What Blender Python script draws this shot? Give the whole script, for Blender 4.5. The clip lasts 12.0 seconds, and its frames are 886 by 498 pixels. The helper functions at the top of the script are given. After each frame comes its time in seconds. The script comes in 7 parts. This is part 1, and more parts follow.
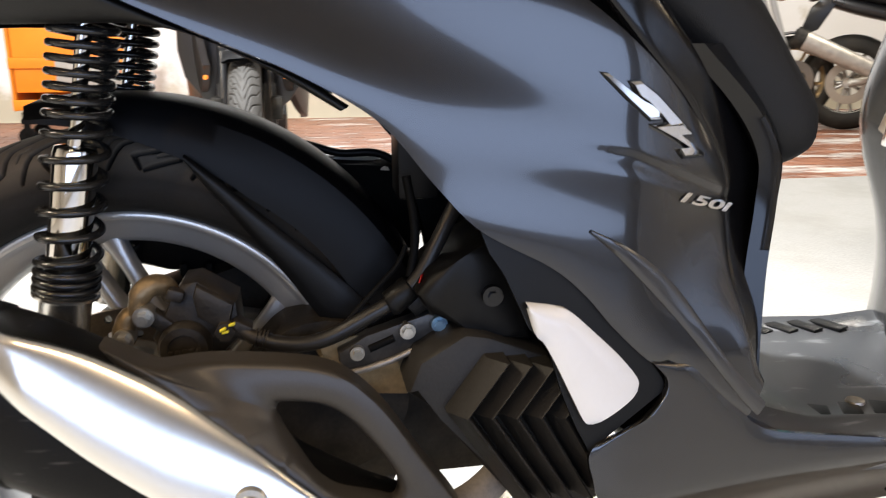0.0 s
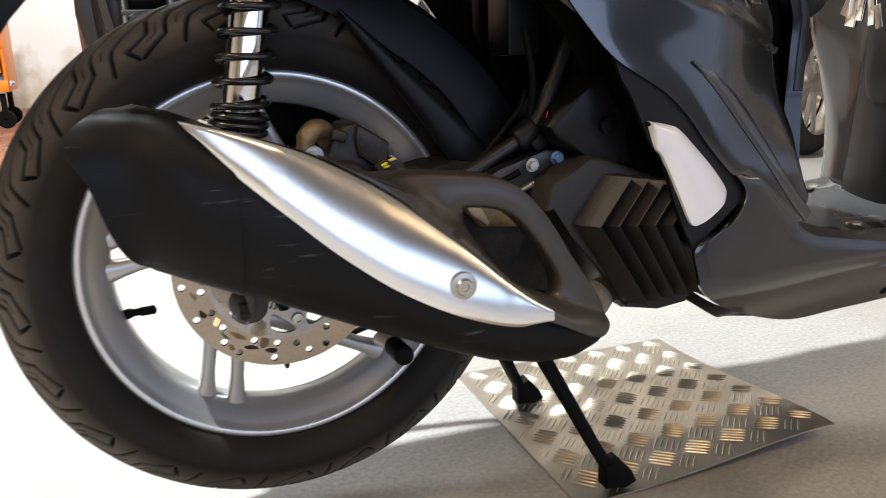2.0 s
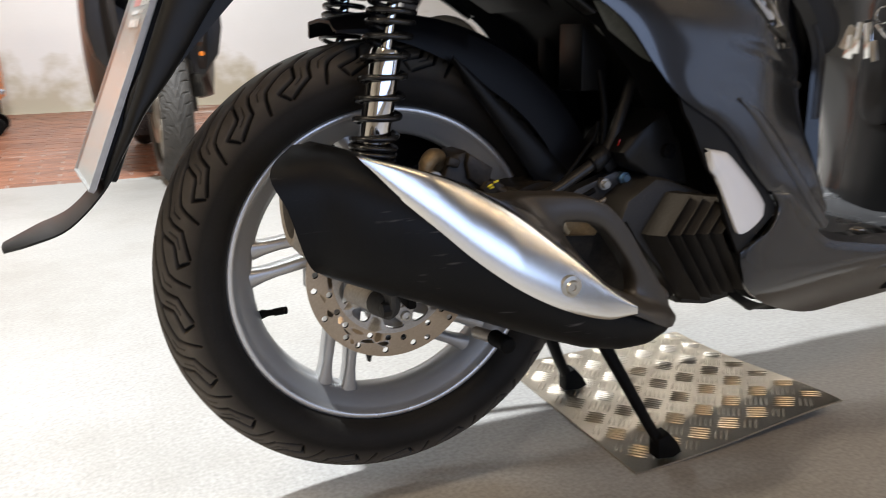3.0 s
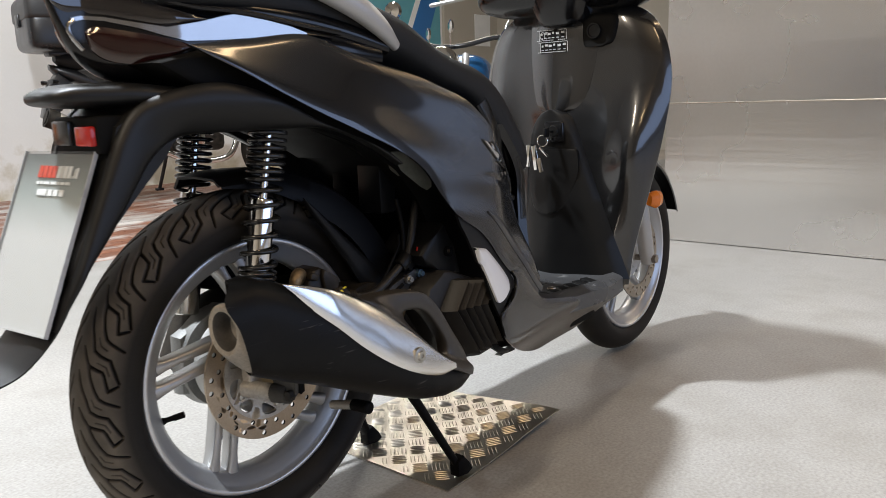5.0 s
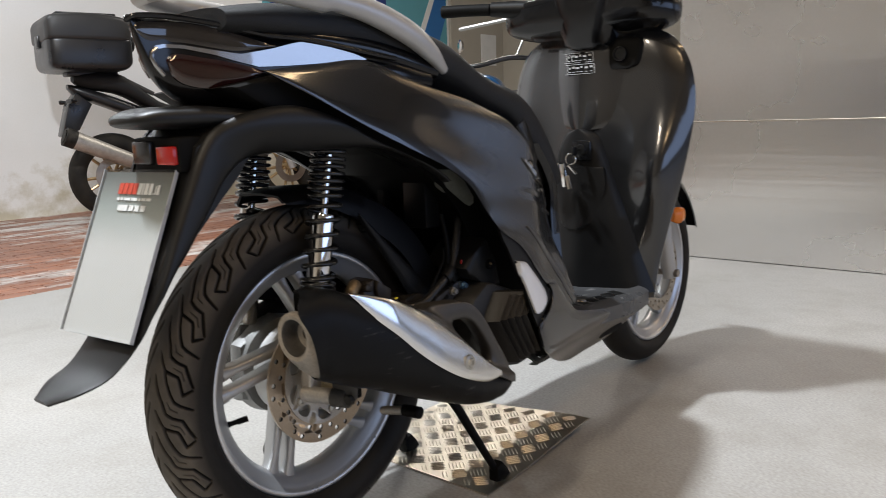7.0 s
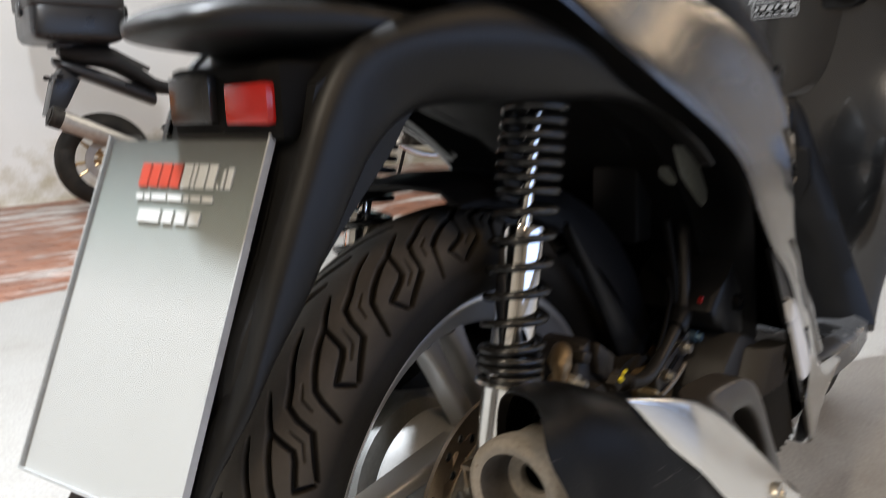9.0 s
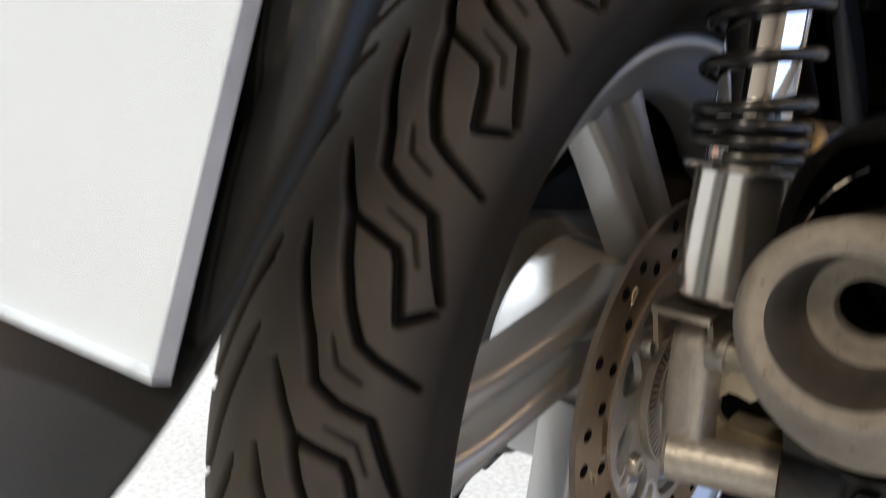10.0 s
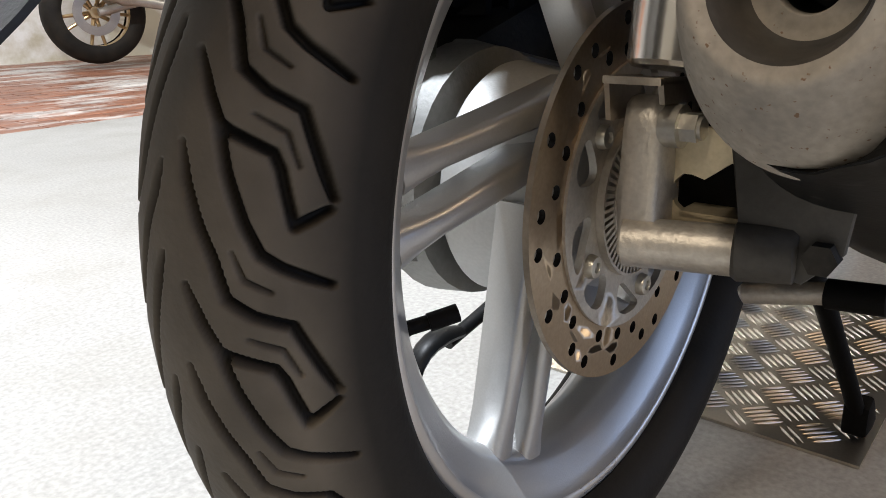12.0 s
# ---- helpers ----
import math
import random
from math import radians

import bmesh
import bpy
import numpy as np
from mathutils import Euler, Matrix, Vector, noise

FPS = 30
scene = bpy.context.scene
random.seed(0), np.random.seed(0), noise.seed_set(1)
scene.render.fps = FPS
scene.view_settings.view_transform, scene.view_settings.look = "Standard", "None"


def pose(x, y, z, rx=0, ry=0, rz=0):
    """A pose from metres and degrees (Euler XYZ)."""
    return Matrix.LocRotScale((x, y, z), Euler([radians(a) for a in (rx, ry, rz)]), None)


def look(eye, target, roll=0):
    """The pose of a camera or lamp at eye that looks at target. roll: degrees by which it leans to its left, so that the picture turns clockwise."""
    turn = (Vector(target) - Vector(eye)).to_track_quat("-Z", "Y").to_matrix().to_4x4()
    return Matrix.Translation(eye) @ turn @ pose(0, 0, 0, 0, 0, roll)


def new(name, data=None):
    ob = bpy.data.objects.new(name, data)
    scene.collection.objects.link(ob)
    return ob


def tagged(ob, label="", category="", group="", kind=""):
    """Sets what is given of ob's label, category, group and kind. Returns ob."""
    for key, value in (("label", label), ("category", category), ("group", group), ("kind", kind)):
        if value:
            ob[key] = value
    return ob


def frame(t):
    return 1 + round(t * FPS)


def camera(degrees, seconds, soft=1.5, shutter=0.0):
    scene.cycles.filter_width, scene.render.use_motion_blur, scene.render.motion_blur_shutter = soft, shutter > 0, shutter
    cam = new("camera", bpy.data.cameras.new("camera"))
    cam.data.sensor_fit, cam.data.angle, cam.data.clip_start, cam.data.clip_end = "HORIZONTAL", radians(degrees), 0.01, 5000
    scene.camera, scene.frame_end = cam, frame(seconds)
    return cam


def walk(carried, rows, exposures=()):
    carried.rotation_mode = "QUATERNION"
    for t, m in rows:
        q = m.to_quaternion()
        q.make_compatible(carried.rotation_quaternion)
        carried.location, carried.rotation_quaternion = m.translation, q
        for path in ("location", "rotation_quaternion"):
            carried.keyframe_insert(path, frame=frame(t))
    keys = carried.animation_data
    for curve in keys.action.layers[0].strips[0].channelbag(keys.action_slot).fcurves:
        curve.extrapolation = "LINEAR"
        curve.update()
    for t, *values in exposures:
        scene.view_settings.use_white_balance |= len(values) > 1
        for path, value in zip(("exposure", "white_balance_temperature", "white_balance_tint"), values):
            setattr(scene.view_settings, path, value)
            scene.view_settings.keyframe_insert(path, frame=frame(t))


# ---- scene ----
cam = camera(59.0, 12.0, 0.8, 0.5)
PATH = [
    (0, (0.1888, -0.8403, 0.7301), (0.5174, 1.0595, 0.1985), 0.03),
    (0.5, (0.1304, -0.8112, 0.7437), (0.6547, 1.0489, 0.2289), 0.77),
    (1, (0.0321, -0.8077, 0.7267), (0.6928, 1.0031, 0.1932), 0.61),
    (1.5, (-0.0714, -0.8495, 0.6469), (0.6313, 0.9407, 0.0979), -0.34),
    (2, (-0.1266, -0.9122, 0.6031), (0.5473, 0.8878, 0.0502), -0.98),
    (2.5, (-0.2196, -0.9648, 0.6202), (0.4443, 0.8389, 0.0672), -1.21),
    (3, (-0.3356, -0.9919, 0.6574), (0.4266, 0.7733, 0.1067), -0.81),
    (3.5, (-0.4273, -0.9857, 0.7094), (0.7591, 0.5261, 0.1553), 0.58),
    (3.7, (-0.4591, -0.9800, 0.7350), (0.8540, 0.4241, 0.1833), 0.24),
    (5.3, (-0.8200, -1.1139, 0.7762), (0.6905, 0.1467, 0.4171), -1.85),
    (5.5, (-0.8421, -1.1278, 0.7737), (0.6726, 0.1295, 0.4199), -1.79),
    (6, (-0.8736, -1.1535, 0.7797), (0.6457, 0.1017, 0.4389), -1.78),
    (6.5, (-0.8872, -1.1449, 0.7750), (0.6341, 0.1102, 0.4424), -1.85),
    (7, (-0.8751, -1.0717, 0.7833), (0.6336, 0.1984, 0.4503), -1.78),
    (7.2, (-0.8604, -1.0172, 0.7929), (0.6395, 0.2623, 0.4563), -1.64),
    (8.8, (-0.6379, -0.5093, 0.7598), (0.9123, 0.7191, 0.4629), -1.01),
    (9, (-0.5846, -0.4675, 0.7368), (0.9352, 0.7806, 0.3726), -1.39),
    (9.5, (-0.4978, -0.3180, 0.6896), (0.9531, 0.9326, 0.1144), -0.03),
    (10, (-0.4413, -0.2399, 0.5792), (0.9837, 1.0229, -0.0328), -0.36),
    (10.5, (-0.4464, -0.2586, 0.5168), (0.9933, 0.9861, -0.0982), -1.05),
    (11, (-0.4447, -0.2683, 0.4912), (1.0002, 0.9695, -0.1255), -0.96),
    (11.5, (-0.4517, -0.2674, 0.4708), (1.0035, 0.9565, -0.1491), -0.90),
    (12, (-0.4517, -0.2678, 0.4648), (1.0075, 0.9521, -0.1538), -0.97),
]

walk(cam, [(t, look(eye, target, roll)) for t, eye, target, roll in PATH],
     [(0.0, 0.62, 6900, 10), (0.5, 0.88, 6800, 10), (1.5, 0.73, 7100, 10), (2.5, -0.12, 6700, 10), (3.0, -0.10, 6700, 10), (3.5, 0.06, 6750, 10), (5.5, -0.29, 6550, 10), (7.0, -0.35, 6550, 10), (9.0, -0.08, 6500, 10), (10.0, 0.04, 6450, 10), (12.0, 0.0, 6500, 10)])

# ---- world and lights ----
world = bpy.data.worlds.new("showroom_air")
scene.world = world
world.use_nodes = True
world.node_tree.nodes["Background"].inputs[0].default_value = (1.0, 0.75, 0.48, 1)
world.node_tree.nodes["Background"].inputs[1].default_value = 0.13


def area_lamp(name, eye, target, sx, sy, watts, colour):
    data = bpy.data.lights.new(name, "AREA")
    data.shape, data.size, data.size_y, data.energy, data.color = "RECTANGLE", sx, sy, watts, colour
    ob = new(name, data)
    ob.matrix_world = look(eye, target)
    return ob


COOL, WARM = (0.86, 0.93, 1.0), (1.0, 0.70, 0.40)
area_lamp("key_lamp", (-0.60, 1.05, 3.85), (-0.60, 1.05, 0.0), 0.24, 0.24, 392, (0.85, 0.915, 1.0))
area_lamp("ceiling_lamp_back", (0.0, 4.8, 3.85), (0.0, 4.8, 0), 2.4, 0.3, 135, COOL)
area_lamp("ceiling_lamp_far", (5.0, 3.6, 3.85), (5.0, 3.6, 0), 2.4, 0.3, 110, (1.0, 0.95, 0.88))
area_lamp("ceiling_lamp_side", (1.0, -2.6, 3.7), (1.0, -2.2, 0), 2.4, 0.12, 34, WARM)
area_lamp("ceiling_lamp_corner", (-2.7, -3.1, 3.7), (-2.2, -2.6, 0), 0.16, 1.3, 46, WARM)
area_lamp("ceiling_lamp_rear", (-3.0, -0.4, 3.7), (-2.4, -0.3, 0), 0.22, 1.2, 98, (1.0, 0.86, 0.68))
area_lamp("shop_window_light", (1.10, -5.12, 1.34), (1.10, 0.0, 1.34), 6.85, 1.75, 114, (0.45, 0.62, 1.0))

# ---- mesh helpers ----


def mesh_object(name, bm, material, parent=None, label="", angle=38):
    bmesh.ops.recalc_face_normals(bm, faces=bm.faces)
    me = bpy.data.meshes.new(name)
    bm.to_mesh(me)
    bm.free()
    for p in me.polygons:
        p.use_smooth = True
    me.set_sharp_from_angle(angle=radians(angle))
    me.materials.append(material)
    ob = new(name, me)
    if parent is not None:
        ob.parent = parent
        ob.matrix_parent_inverse = parent.matrix_world.inverted()
    if label:
        ob["label"] = label
    return ob


def part(name, bm, material, parent, label="", angle=38):
    return mesh_object(name, bm, material, parent, label, angle)


def thing(name, x, y, z, label, category, group="", kind=""):
    ob = new(name)
    ob.empty_display_size = 0.05
    ob.location = (x, y, z)
    ob.matrix_world = Matrix.Translation((x, y, z))
    return tagged(ob, label, category, group, kind)


def put_grid(bm, rows, close_u=False, close_v=False, cap=False):
    """Adds a grid of points as quads; rows of equal length."""
    vs = [[bm.verts.new(p) for p in row] for row in rows]
    n, m = len(vs), len(vs[0])
    for i in range(n if close_u else n - 1):
        for j in range(m if close_v else m - 1):
            a, b, c, d = vs[i][j], vs[(i + 1) % n][j], vs[(i + 1) % n][(j + 1) % m], vs[i][(j + 1) % m]
            bm.faces.new((a, b, c, d))
    if cap and close_v:
        bm.faces.new(vs[0])
        bm.faces.new(vs[-1][::-1])
    return vs


def spline(points, n):
    """n points along a smooth curve through the given ones, evenly spaced between the knots."""
    p = [Vector(q) for q in points]
    out = []
    for k in range(n):
        t = k / (n - 1) * (len(p) - 1)
        i = min(int(t), len(p) - 2)
        f = t - i
        p0 = p[i - 1] if i > 0 else p[0] * 2 - p[1]
        p3 = p[i + 2] if i + 2 < len(p) else p[-1] * 2 - p[-2]
        a, b = p[i], p[i + 1]
        out.append(0.5 * (2 * a + (b - p0) * f + (2 * p0 - 5 * a + 4 * b - p3) * f * f + (3 * a - p0 - 3 * b + p3) * f ** 3))
    return out


def polyline(points, n):
    """n points along straight runs between the given ones."""
    p = [Vector(q) for q in points]
    out = []
    for k in range(n):
        t = k / (n - 1) * (len(p) - 1)
        i = min(int(t), len(p) - 2)
        out.append(p[i].lerp(p[i + 1], t - i))
    return out


def put_tube(bm, path, radius, seg=10, cap=True, flat=1.0):
    """A round bar along a path; radius may be a list."""
    path = [Vector(p) for p in path]
    rs = radius if isinstance(radius, (list, tuple)) else [radius] * len(path)
    up = Vector((0, 0, 1))
    rows = []
    for i, p in enumerate(path):
        d = (path[min(i + 1, len(path) - 1)] - path[max(i - 1, 0)]).normalized()
        if i == 0:
            side = d.cross(up if abs(d.z) < 0.95 else Vector((1, 0, 0))).normalized()
        side = (side - d * side.dot(d)).normalized()
        over = d.cross(side)
        rows.append([p + rs[i] * (math.cos(a) * side + flat * math.sin(a) * over) for a in (2 * math.pi * k / seg for k in range(seg))])
    put_grid(bm, rows, close_v=True, cap=cap)


def put_lathe(bm, profile, centre, seg=48, a0=0.0, a1=360.0, axis="y", close=False):
    """Turns (radius, along) points about an axis through centre."""
    full = abs(a1 - a0) >= 359.9
    n = seg if full else seg + 1
    rows = []
    for k in range(n):
        a = radians(a0 + (a1 - a0) * k / seg)
        c, s = math.cos(a), math.sin(a)
        if axis == "y":
            rows.append([(centre[0] + r * c, centre[1] + h, centre[2] + r * s) for r, h in profile])
        elif axis == "x":
            rows.append([(centre[0] + h, centre[1] + r * c, centre[2] + r * s) for r, h in profile])
        else:
            rows.append([(centre[0] + r * c, centre[1] + r * s, centre[2] + h) for r, h in profile])
    put_grid(bm, rows, close_u=full, close_v=close)


def put_cyl(bm, a, b, r, seg=16, r2=None):
    put_tube(bm, [a, b], [r, r if r2 is None else r2], seg)


def put_box(bm, centre, size, bevel=0.0, turn=None):
    m = Matrix.Translation(centre) @ (turn if turn is not None else Matrix.Identity(4)) @ Matrix.Diagonal((*size, 1))
    made = bmesh.ops.create_cube(bm, size=1, matrix=m)
    if bevel:
        edges = {e for v in made["verts"] for e in v.link_edges}
        bmesh.ops.bevel(bm, geom=list(edges), offset=bevel, segments=2, affect="EDGES", profile=0.5)


def put_prism(bm, outline, lo, hi, axis="y", bevel=0.0):
    """A flat outline given depth along an axis."""
    place = {"y": lambda p, d: (p[0], d, p[1]), "x": lambda p, d: (d, p[0], p[1]), "z": lambda p, d: (p[0], p[1], d)}[axis]
    low = [bm.verts.new(place(p, lo)) for p in outline]
    high = [bm.verts.new(place(p, hi)) for p in outline]
    n = len(outline)
    faces = [bm.faces.new(low), bm.faces.new(high[::-1])]
    for i in range(n):
        faces.append(bm.faces.new((low[i], low[(i + 1) % n], high[(i + 1) % n], high[i])))
    if bevel:
        edges = {e for f in faces[:2] for e in f.edges}
        bmesh.ops.bevel(bm, geom=list(edges), offset=bevel, segments=2, affect="EDGES", profile=0.5)


def put_panel(bm, upper, lower, across, n=40, m=10, thick=0.004, proud=0.0, side=-1, bulge=0.0, crown=0.0, sharp=False):
    """A shaped sheet between two curves given as (x, z); across(x, z) is its half width from the middle plane. crown rounds its rims inward."""
    run = polyline if sharp else spline
    u = run([(x, 0, z) for x, z in upper], n)
    w = run([(x, 0, z) for x, z in lower], n)
    outer, inner = [], []
    for i in range(n):
        ro, ri = [], []
        for j in range(m):
            f = j / (m - 1)
            p = u[i].lerp(w[i], f)
            rim = 1 - (2 * f - 1) ** 6
            y = across(p.x, p.z) + proud + bulge * (1 - (2 * f - 1) ** 2) - crown * (1 - rim)
            ro.append((p.x, side * y, p.z))
            ri.append((p.x, side * (y - thick), p.z))
        outer.append(ro)
        inner.append(ri)
    ring = [outer[i] + inner[i][::-1] for i in range(n)]
    put_grid(bm, ring, close_v=True, cap=True)


def put_loft(bm, sections, seg=24, power=2.4, cap=True):
    """Rounded-box sections (x, cy, cz, half_y, half_z) strung along x."""
    rows = []
    for x, cy, cz, hy, hz in sections:
        row = []
        for k in range(seg):
            a = 2 * math.pi * k / seg
            c, s = math.cos(a), math.sin(a)
            row.append((x, cy + hy * math.copysign(abs(c) ** (2 / power), c), cz + hz * math.copysign(abs(s) ** (2 / power), s)))
        rows.append(row)
    put_grid(bm, rows, close_v=True, cap=cap)


def smooth_sections(sections, n):
    cols = len(sections[0])
    a = spline([s[:3] for s in sections], n)
    b = spline([tuple(s[3:]) + (0,) * (6 - cols) for s in sections], n)
    return [tuple(p) + tuple(q)[: cols - 3] for p, q in zip(a, b)]


# ---- materials ----


def material(name, colour, rough=0.5, metal=0.0, vary=0.15, scale=6.0, grain=0.1, fine=180.0, bump=0.1, coat=0.0, second=None, rough_vary=0.1, spec=0.5):
    m = bpy.data.materials.new(name)
    m.use_nodes = True
    nodes, links = m.node_tree.nodes, m.node_tree.links
    b = nodes["Principled BSDF"]
    at = nodes.new("ShaderNodeTexCoord")
    big = nodes.new("ShaderNodeTexNoise")
    big.inputs["Scale"].default_value, big.inputs["Detail"].default_value = scale, 5
    small = nodes.new("ShaderNodeTexNoise")
    small.inputs["Scale"].default_value, small.inputs["Detail"].default_value = fine, 3
    for n in (big, small):
        links.new(at.outputs["Object"], n.inputs["Vector"])
    low = [c * (1 - vary) for c in colour]
    high = [min(1, c * (1 + vary)) for c in colour] if second is None else second
    mix = nodes.new("ShaderNodeMix")
    mix.data_type = "RGBA"
    mix.inputs[6].default_value, mix.inputs[7].default_value = (*low, 1), (*high, 1)
    ramp = nodes.new("ShaderNodeMapRange")
    ramp.inputs[1].default_value, ramp.inputs[2].default_value = 0.3, 0.7
    links.new(big.outputs[0], ramp.inputs[0])
    links.new(ramp.outputs[0], mix.inputs[0])
    over = nodes.new("ShaderNodeMix")
    over.data_type, over.blend_type = "RGBA", "OVERLAY"
    over.inputs[0].default_value = grain
    links.new(mix.outputs[2], over.inputs[6])
    links.new(small.outputs[0], over.inputs[7])
    links.new(over.outputs[2], b.inputs["Base Color"])
    b.inputs["Metallic"].default_value = metal
    b.inputs["Specular IOR Level"].default_value = spec
    rr = nodes.new("ShaderNodeMapRange")
    rr.inputs[3].default_value, rr.inputs[4].default_value = max(0.02, rough - rough_vary), min(1, rough + rough_vary)
    links.new(big.outputs[0], rr.inputs[0])
    links.new(rr.outputs[0], b.inputs["Roughness"])
    if coat:
        b.inputs["Coat Weight"].default_value, b.inputs["Coat Roughness"].default_value = coat, 0.03
    if bump:
        bn = nodes.new("ShaderNodeBump")
        bn.inputs["Strength"].default_value, bn.inputs["Distance"].default_value = bump, 0.001
        links.new(small.outputs[0], bn.inputs["Height"])
        links.new(bn.outputs[0], b.inputs["Normal"])
    return m


PAINT = material("grey_metallic_paint", (0.042, 0.0422, 0.0437), 0.24, 0.85, 0.04, 3, 0.06, 900, 0.0, coat=1.0, rough_vary=0.03, spec=0.15)
PAINT_DARK = material("dark_grey_paint", (0.02, 0.02, 0.021), 0.32, 0.2, 0.05, 4, 0.06, 900, 0.0, coat=1.0, rough_vary=0.03)
GLOSS = material("gloss_black_plastic", (0.004, 0.004, 0.0045), 0.16, 0, 0.2, 5, 0.1, 200, 0.02, rough_vary=0.06, spec=0.4)
SATIN = material("satin_black_plastic", (0.005, 0.005, 0.005), 0.42, 0, 0.2, 7, 0.15, 420, 0.12, spec=0.2)
MATT = material("matt_black_plastic", (0.0055, 0.0053, 0.005), 0.6, 0, 0.22, 9, 0.2, 520, 0.25, spec=0.06)
SEAT = material("seat_vinyl", (0.010, 0.010, 0.010), 0.6, 0, 0.1, 9, 0.2, 700, 0.5, spec=0.3)
RUBBER = material("tyre_rubber", (0.013, 0.0115, 0.0095), 0.66, 0, 0.25, 9, 0.3, 300, 0.3, rough_vary=0.12, spec=0.2, second=(0.027, 0.0225, 0.0165))
SILVER = material("silver_painted_alloy", (0.42, 0.42, 0.415), 0.31, 0.6, 0.06, 6, 0.08, 700, 0.08)
# Paler alloy for the rim lip: the light on it is in the colour.
LIP = material("lit_lip", (0.62, 0.61, 0.59), 0.3, 0.7, 0.05, 9, 0.06, 300, 0.05)
CAST = material("cast_aluminium", (0.42, 0.39, 0.345), 0.46, 0.7, 0.15, 22, 0.25, 260, 0.5)
STEEL = material("brushed_disc_steel", (0.36, 0.31, 0.25), 0.36, 0.95, 0.12, 8, 0.2, 350, 0.15)
DISC = material("brown_disc_steel", (0.36, 0.29, 0.215), 0.3, 0.95, 0.15, 8, 0.2, 350, 0.15)
TAN = material("tan_plating", (0.24, 0.17, 0.09), 0.45, 0.6, 0.25, 40, 0.3, 200, 0.3)
CHROME = material("chrome", (0.80, 0.79, 0.77), 0.07, 1.0, 0.03, 5, 0.03, 200, 0.0, rough_vary=0.03)
BRIGHT = material("polished_shield", (0.80, 0.79, 0.76), 0.22, 1.0, 0.04, 5, 0.05, 200, 0.02, rough_vary=0.05)
MUFFLER = material("muffler_black", (0.006, 0.006, 0.006), 0.44, 0, 0.15, 8, 0.2, 300, 0.12, rough_vary=0.1, spec=0.12)


def add_scratches(m, colour, low, high):
    """Sparse light scuffs: stretched noise above a threshold."""
    nodes, links = m.node_tree.nodes, m.node_tree.links
    b = nodes["Principled BSDF"]
    at = nodes["Texture Coordinate"]
    turn = nodes.new("ShaderNodeMapping")
    turn.inputs["Rotation"].default_value = (0.3, 0.9, 0.2)
    turn.inputs["Scale"].default_value = (14, 40, 160)
    links.new(at.outputs["Object"], turn.inputs[0])
    line = nodes.new("ShaderNodeTexNoise")
    line.inputs["Scale"].default_value, line.inputs["Detail"].default_value = 1.0, 3
    links.new(turn.outputs[0], line.inputs["Vector"])
    pick = nodes.new("ShaderNodeMapRange")
    pick.inputs[1].default_value, pick.inputs[2].default_value = low, high
    links.new(line.outputs[0], pick.inputs[0])
    mix = nodes.new("ShaderNodeMix")
    mix.data_type = "RGBA"
    links.new(pick.outputs[0], mix.inputs[0])
    links.new(b.inputs["Base Color"].links[0].from_socket, mix.inputs[6])
    mix.inputs[7].default_value = (*colour, 1)
    links.new(mix.outputs[2], b.inputs["Base Color"])


add_scratches(MUFFLER, (0.07, 0.066, 0.062), 0.655, 0.76)
add_scratches(RUBBER, (0.05, 0.045, 0.04), 0.72, 0.80)
SOOT = material("sooty_steel", (0.20, 0.18, 0.16), 0.6, 0.5, 0.25, 14, 0.3, 200, 0.4, second=(0.33, 0.29, 0.25))
DIRT = material("dusty_engine", (0.009, 0.008, 0.007), 0.6, 0.1, 0.4, 25, 0.4, 200, 0.5, second=(0.036, 0.031, 0.024), spec=0.25)
RED = material("red_lens", (0.36, 0.012, 0.008), 0.15, 0, 0.1, 30, 0.1, 300, 0.1)
LENS_DARK = material("dark_red_lens", (0.016, 0.0025, 0.0025), 0.06, 0, 0.2, 10, 0.05, 200, 0.0, coat=1.0)
SMOKE = material("smoked_lens", (0.02, 0.019, 0.019), 0.2, 0, 0.1, 20, 0.1, 200, 0.0)
AMBER = material("amber_lens", (0.75, 0.20, 0.02), 0.2, 0, 0.1, 20, 0.1, 200, 0.0)
YELLOW = material("yellow_paint_mark", (0.75, 0.62, 0.03), 0.5, 0, 0.1, 90, 0.1, 200, 0.0)
BLUE_BOLT = material("blue_zinc_bolt", (0.20, 0.31, 0.40), 0.3, 0.8, 0.2, 60, 0.1, 200, 0.0)
WHITE_INSERT = material("white_insert", (0.72, 0.72, 0.72), 0.22, 0.0, 0.03, 8, 0.04, 200, 0.0, coat=0.6)
GRAB = material("satin_silver_grab_rail", (0.42, 0.41, 0.39), 0.4, 0.4, 0.06, 6, 0.08, 400, 0.05)

PAINT.node_tree.nodes["Principled BSDF"].inputs["Coat Roughness"].default_value = 0.07

# ---- the room ----


